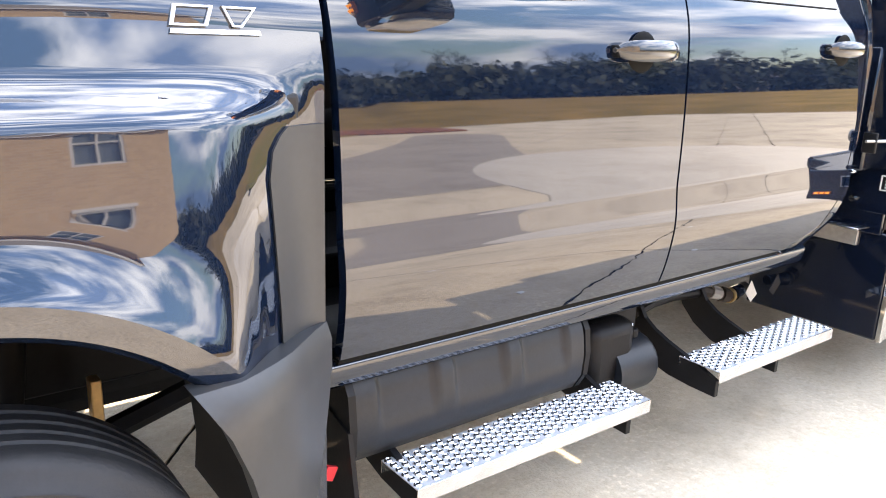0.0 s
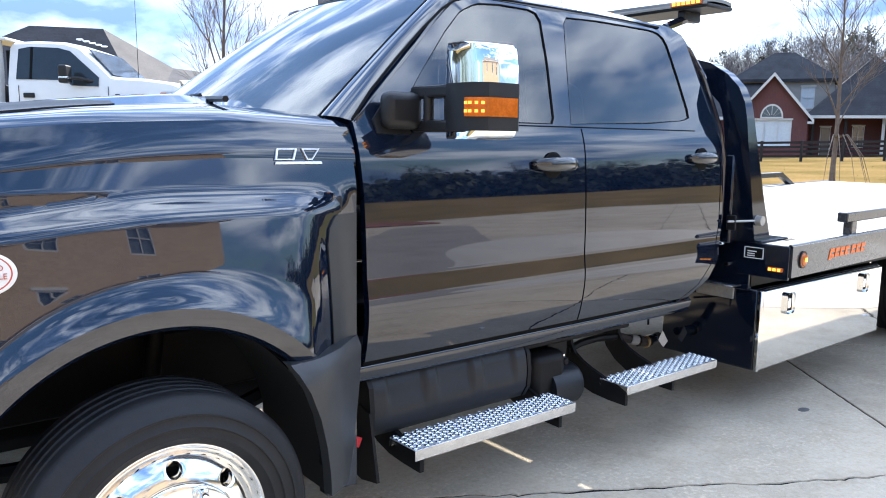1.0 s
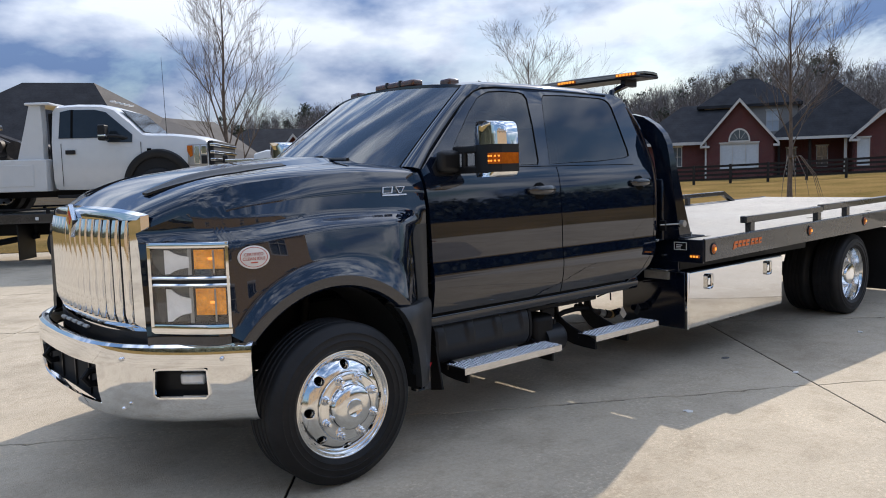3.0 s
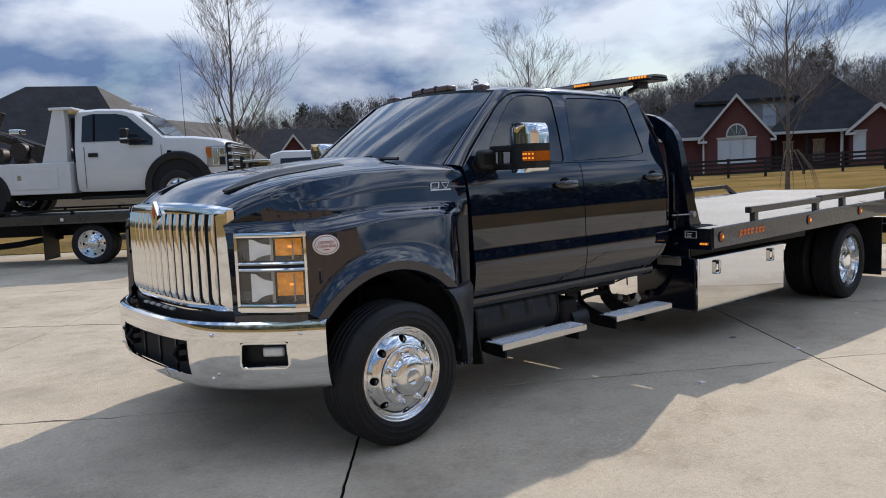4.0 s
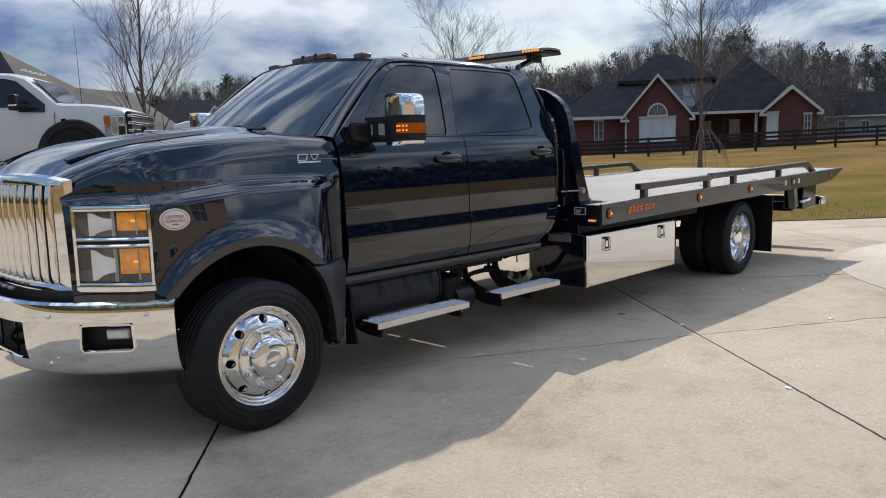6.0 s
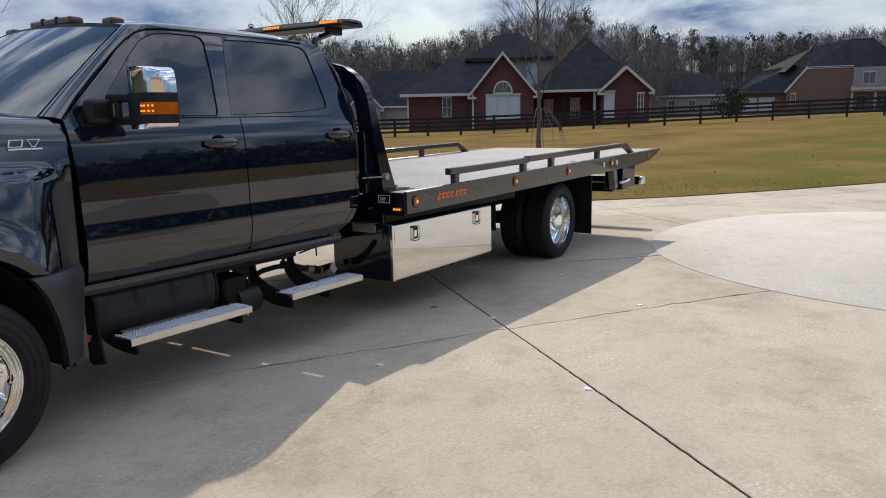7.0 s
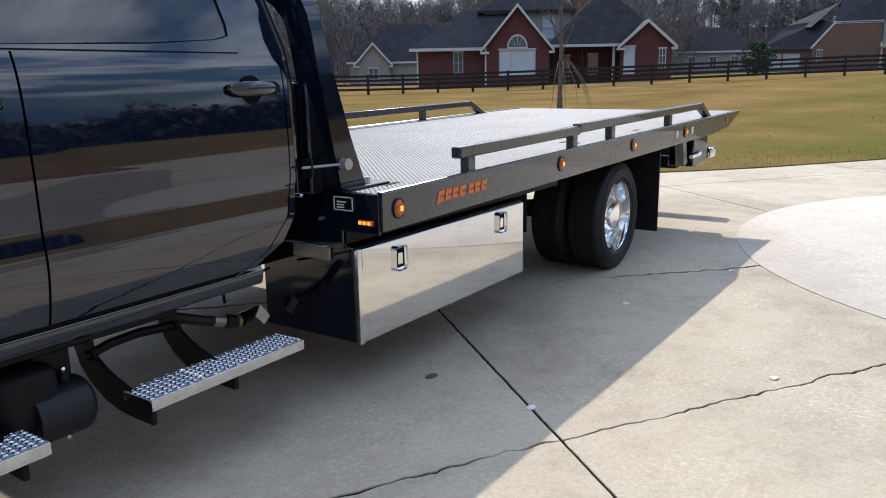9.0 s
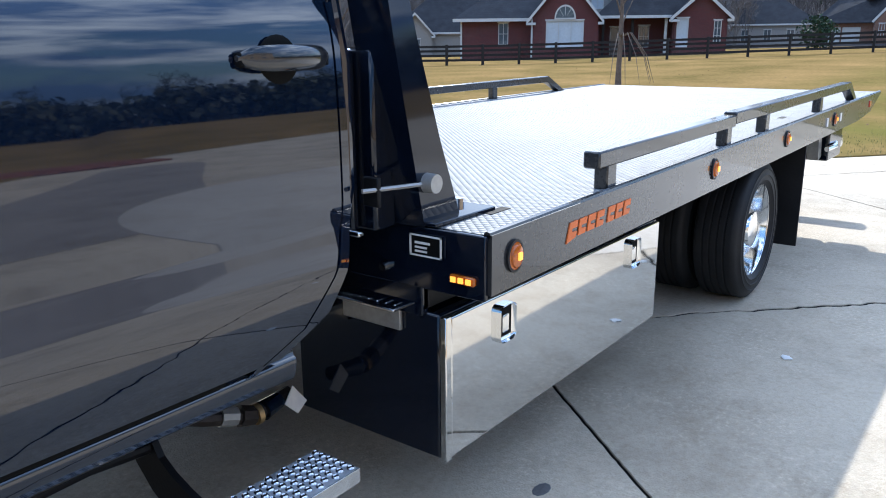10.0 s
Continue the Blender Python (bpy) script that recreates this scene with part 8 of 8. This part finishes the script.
for x, z0, zb, zt in CABP:
    rr_.append([(x, 0.05, z0), (x, 0.0, 1.0), (x, 0.02, zb), (x, 0.16 if zt > 1.6 else 0.06, zt - 0.03), (x, 0.28, zt), (x, 1.0, zt + 0.02), (x, 1.72, zt), (x, 1.84 if zt > 1.6 else 1.94, zt - 0.03), (x, 1.98, zb), (x, 2.0, 1.0), (x, 1.95, z0)])
vv = grid(b, rr_)
b.faces.new(vv[0]), b.faces.new(vv[-1][::-1])
part("cab", b, truck_white, roll, "white cab", smooth=40)
put = lambda u, v, d: (u, 0.02 + (v - 1.38) * 0.23 + d, v)  # noqa: E731
part("side_window", prism(B(), [(1.95, 1.42), (1.98, 1.92), (3.0, 1.93), (3.42, 1.45)], put, -0.012, 0.01), pane_truck, roll, "dark side window", smooth=0)
part("windscreen", prism(B(), [(0.2, 1.55), (1.8, 1.55), (1.68, 1.98), (0.32, 1.98)], lambda u, v, d: (3.87 - (v - 1.52) * 1.05 + d, u, v), 0.0, 0.02), pane_truck, roll, "windscreen", smooth=0)

wreck = thing("white_wrecker", "white regular-cab wrecker truck standing on the rollback deck", "truck", RM @ Matrix.Translation((0, 0, DZ)))
# cab and nose lofted from sections: x, rocker, belt, top, greenhouse inset
WP = [(-1.95, 0.47, 1.34, 1.96, 0.15), (-1.90, 0.44, 1.34, 2.03, 0.15), (-1.5, 0.43, 1.34, 2.05, 0.14), (-1.05, 0.43, 1.34, 2.035, 0.14), (-0.82, 0.43, 1.34, 1.97, 0.14), (-0.52, 0.43, 1.32, 1.72, 0.10), (-0.28, 0.43, 1.28, 1.49, 0.06), (-0.2, 0.43, 1.2, 1.47, 0.05), (0.3, 0.6, 1.2, 1.45, 0.05), (0.72, 0.55, 1.18, 1.40, 0.05), (0.90, 0.55, 1.15, 1.34, 0.10), (0.95, 0.58, 1.0, 1.28, 0.12)]
b = B()
rr_ = []
for x, z0, zb, zt, ins in WP:
    near = [(0.06, z0), (0.005, z0 + 0.15), (0.0, 0.95), (0.012, zb), (ins * 0.9, zt - 0.05), (ins + 0.08, zt - 0.005), (0.95, zt + 0.015)]
    rr_.append([(x, y, z) for y, z in near] + [(x, 1.9 - y, z) for y, z in near[-2::-1]])
vv = grid(b, rr_)
b.faces.new(vv[0]), b.faces.new(vv[-1][::-1])
part("cab", b, truck_white, wreck, "white pickup cab and hood", smooth=35)
inset = lambda v: 0.012 + (v - 1.34) / (2.0 - 1.34) * 0.125  # noqa: E731
put = lambda u, v, d: (u, inset(v) + d, v)  # noqa: E731
part("side_window", prism(B(), [(-1.82, 1.40), (-1.80, 1.90), (-1.62, 1.94), (-1.15, 1.93), (-0.95, 1.88), (-0.46, 1.45), (-0.46, 1.30), (-0.90, 1.31), (-1.02, 1.40)], put, -0.014, 0.02), pane_truck, wreck, "side window", smooth=0)
part("door_pillar", prism(B(), [(-1.60, 1.4), (-1.60, 1.94), (-1.56, 1.94), (-1.56, 1.4)], put, -0.02, 0.0), seal, wreck, smooth=0)
for x in (-1.78, -0.30):
    part("door_gap", prism(B(), [(x - .004, 0.5), (x + .004, 0.5), (x + .004, 1.3), (x - .004, 1.3)], lambda u, v, d: (u, 0.002 + d, v), -0.006, 0.0), seal, wreck, smooth=0)
part("door_handle", box(B(), -1.70, -1.52, -0.03, 0.01, 1.10, 1.18, 0.012, 2), black_plastic, wreck, "black door handle")
part("windscreen", prism(B(), [(0.14, 1.50), (1.76, 1.50), (1.64, 1.93), (0.26, 1.93)], lambda u, v, d: (-0.26 - (v - 1.49) * 1.02 + d, u, v), -0.005, 0.02), pane_truck, wreck, "windscreen", smooth=0)
b = B()
rr_ = []
for k in range(33):
    th = radians(196 - 212 * k / 32)
    rr_.append([(0.0 + r * math.cos(th), y, 0.50 + r * math.sin(th)) for r, y in ((0.51, 0.06), (0.51, -0.05), (0.55, -0.075), (0.64, -0.06), (0.67, 0.02))])
grid(b, rr_)
part("fender_flare", b, black_plastic, wreck, "black wheel-arch flare", smooth=50)
b = B()
grid(b, [[(0.47 * math.cos(radians(a)), y, 0.46 + 0.47 * math.sin(radians(a))) for a in range(-10, 196, 8)] for y in (0.02, 0.5)])
# black disc over the white body: the arch's shaded hollow, painted
cyl(b, (0, -0.012, 0.50), (0, 0.06, 0.50), 0.52, 0.52, 30)
part("wheel_house", b, cabin, wreck)
simple_wheel(wreck, 0.0, -0.06, 0.40, 0.40, 0.235)
simple_wheel(wreck, -3.72, -0.10, 0.40, 0.40, 0.265, True)
simple_wheel(wreck, -3.72, 1.55, 0.40, 0.40, 0.265, False)
simple_wheel(wreck, 0.0, 1.7, 0.40, 0.40, 0.265, False)
hl = part("headlamp", box(B(), 0.56, 0.945, -0.014, 0.35, 0.82, 1.235, 0.03, 2), lamp_grey, wreck, "tall headlamp")
part("turn_lamp", prism(B(), [(0.565, 1.21), (0.565, 1.10), (0.62, 0.99), (0.665, 1.02), (0.665, 1.21)], lambda u, v, d: (u, d, v), -0.024, 0.0), amber, hl, "amber lamp edge")
part("lamp_lens", box(B(), 0.69, 0.80, -0.022, 0.02, 0.86, 1.205, 0.012, 2), alloy, hl, "bright lens")
part("lamp_lens", box(B(), 0.82, 0.93, -0.022, 0.02, 1.04, 1.205, 0.012, 2), chrome, hl, "bright lens")
# near-black block, as proud as the lenses beside it
part("lamp_recess", box(B(), 0.82, 0.93, -0.022, 0.02, 0.86, 1.02, 0.012, 2), cabin, hl, "near-black block in the headlamp")
gr = part("grille", box(B(), 0.93, 1.05, 0.04, 1.86, 0.74, 1.30, 0.03, 2), cabin, wreck, "black and chrome grille")
for z in (0.80, 0.94, 1.08, 1.22):
    part("grille_bar", box(B(), 0.98, 1.075, 0.02, 1.88, z - 0.028, z + 0.028, 0.015, 2), chrome, gr)
part("bumper", box(B(), 0.66, 1.16, -0.03, 1.93, 0.46, 0.74, 0.05, 3), chrome, wreck, "chrome bumper")
part("push_bar", box(B(), 1.14, 1.24, 0.30, 0.40, 0.50, 1.02, 0.02, 2), black_plastic, wreck, "black push bar upright")
part("fender_badge", box(B(), -0.19, -0.11, -0.008, 0.004, 0.95, 1.18, 0.004, 1), seal, wreck, "dark upright maker badge")
mi = part("mirror", box(B(), -0.96, -0.82, -0.36, -0.14, 1.33, 1.62, 0.03, 3), black_plastic, wreck, "black towing mirror")
part("mirror_arm", tube(B(), [(-0.55, 0.03, 1.38), (-0.72, -0.12, 1.42), (-0.88, -0.22, 1.42)], 0.03, 8), black_plastic, mi)
part("mirror_trim", box(B(), -0.955, -0.815, -0.365, -0.145, 1.40, 1.435, 0.01, 1), chrome, mi, "bright mirror trim")
for k in range(5):
    part("clearance_lamp", box(B(), -0.98, -0.88, 0.45 + k * .25 - .04, .45 + k * .25 + .04, 2.10, 2.125, .01, 1), truck_white, wreck)
part("antenna", tube(B(), [(0.12, 0.25, 1.42), (0.10, 0.25, 2.9)], [0.006, 0.003], 5), seal, wreck, "thin whip antenna")
# wrecker body: side boxes, slanted tower, boom and winch gear
for y0 in (-0.14, 1.55):
    bb = part("body_side", box(B(), -4.6, -2.02, y0, y0 + 0.5, 0.42, 1.02, 0.02, 2), truck_white, wreck, "white wrecker body side")
    b = B()
    rr_ = []
    for k in range(25):
        th = radians(190 - 200 * k / 24)
        rr_.append([(-3.72 + r * math.cos(th), y0 + (y if y0 < 1 else 0.5 - y), 0.40 + r * math.sin(th)) for r, y in ((0.46, 0.1), (0.46, -0.03), (0.54, -0.02), (0.55, 0.01))])
    grid(b, rr_)
    part("body_flare", b, black_plastic, bb)
    # no opening is cut; a black disc paints the shade round the wheel
    part("wheel_recess", cyl(B(), (-3.72, y0 - 0.004 if y0 < 1 else y0 + .504, 0.40), (-3.72, y0 + 0.25, 0.40), 0.46, 0.46, 30), cabin, bb)
    part("box_door", box(B(), -3.10, -2.25, y0 - 0.012, y0, 0.52, 0.92, 0.004, 1), truck_white, bb)
    part("door_latch", box(B(), -3.02, -2.94, y0 - 0.02, y0 - 0.01, 0.70, 0.80, 0.004, 1), alloy, bb)
    part("tower_leg", prism(B(), [(-2.58, 1.0), (-2.10, 1.0), (-2.08, 1.5), (-2.09, 2.02), (-2.30, 2.02), (-2.41, 1.6)], lambda u, v, d: (u, y0 + d, v), 0.1, 0.3), truck_white, wreck, "white slanted tower leg", smooth=0)
part("tower_top", box(B(), -2.36, -1.90, -0.1, 2.0, 2.02, 2.07, 0.02, 2), truck_white, wreck, "white pylon top")
# near-black block added where the gap behind the cab is only dark with shade
part("tower_back", box(B(), -2.12, -2.0, 0.3, 1.6, 1.0, 1.9, 0.02, 2), cabin, wreck)
part("deck_plate", box(B(), -4.6, -2.0, 0.3, 1.6, 0.86, 0.92), galv, wreck, smooth=0)
boom = part("boom", tube(B(), [(-2.6, 0.95, 1.15), (-3.6, 0.95, 1.55), (-4.9, 0.95, 1.95)], [0.13, 0.12, 0.10], 8), greasy, wreck, "greasy iron boom")
for x, z in ((-2.75, 1.22), (-3.15, 1.28), (-3.6, 1.2)):
    for y in (0.25, 1.3):
        part("winch_drum", cyl(B(), (x, y, z), (x, y + 0.3, z), 0.17, 0.17, 20), greasy, boom)
part("boom_brace", tube(B(), [(-2.35, 0.4, 1.05), (-3.3, 0.5, 1.5), (-3.9, 0.6, 1.7)], 0.05, 6), greasy, boom)
part("work_lamp", box(B(), -3.35, -3.15, 0.35, 0.65, 1.62, 1.72, 0.02, 2), alloy, boom)
part("boom_mast", cyl(B(), (-3.7, 0.4, 1.5), (-3.45, 0.4, 2.05), 0.05, 0.05, 8), greasy, boom)
part("frame", box(B(), -4.4, 0.9, 0.45, 1.45, 0.30, 0.5), black_frame, wreck, smooth=0)
part("cab_step", box(B(), -1.9, -0.55, -0.02, 0.1, 0.28, 0.34, 0.01, 1), black_plastic, wreck)
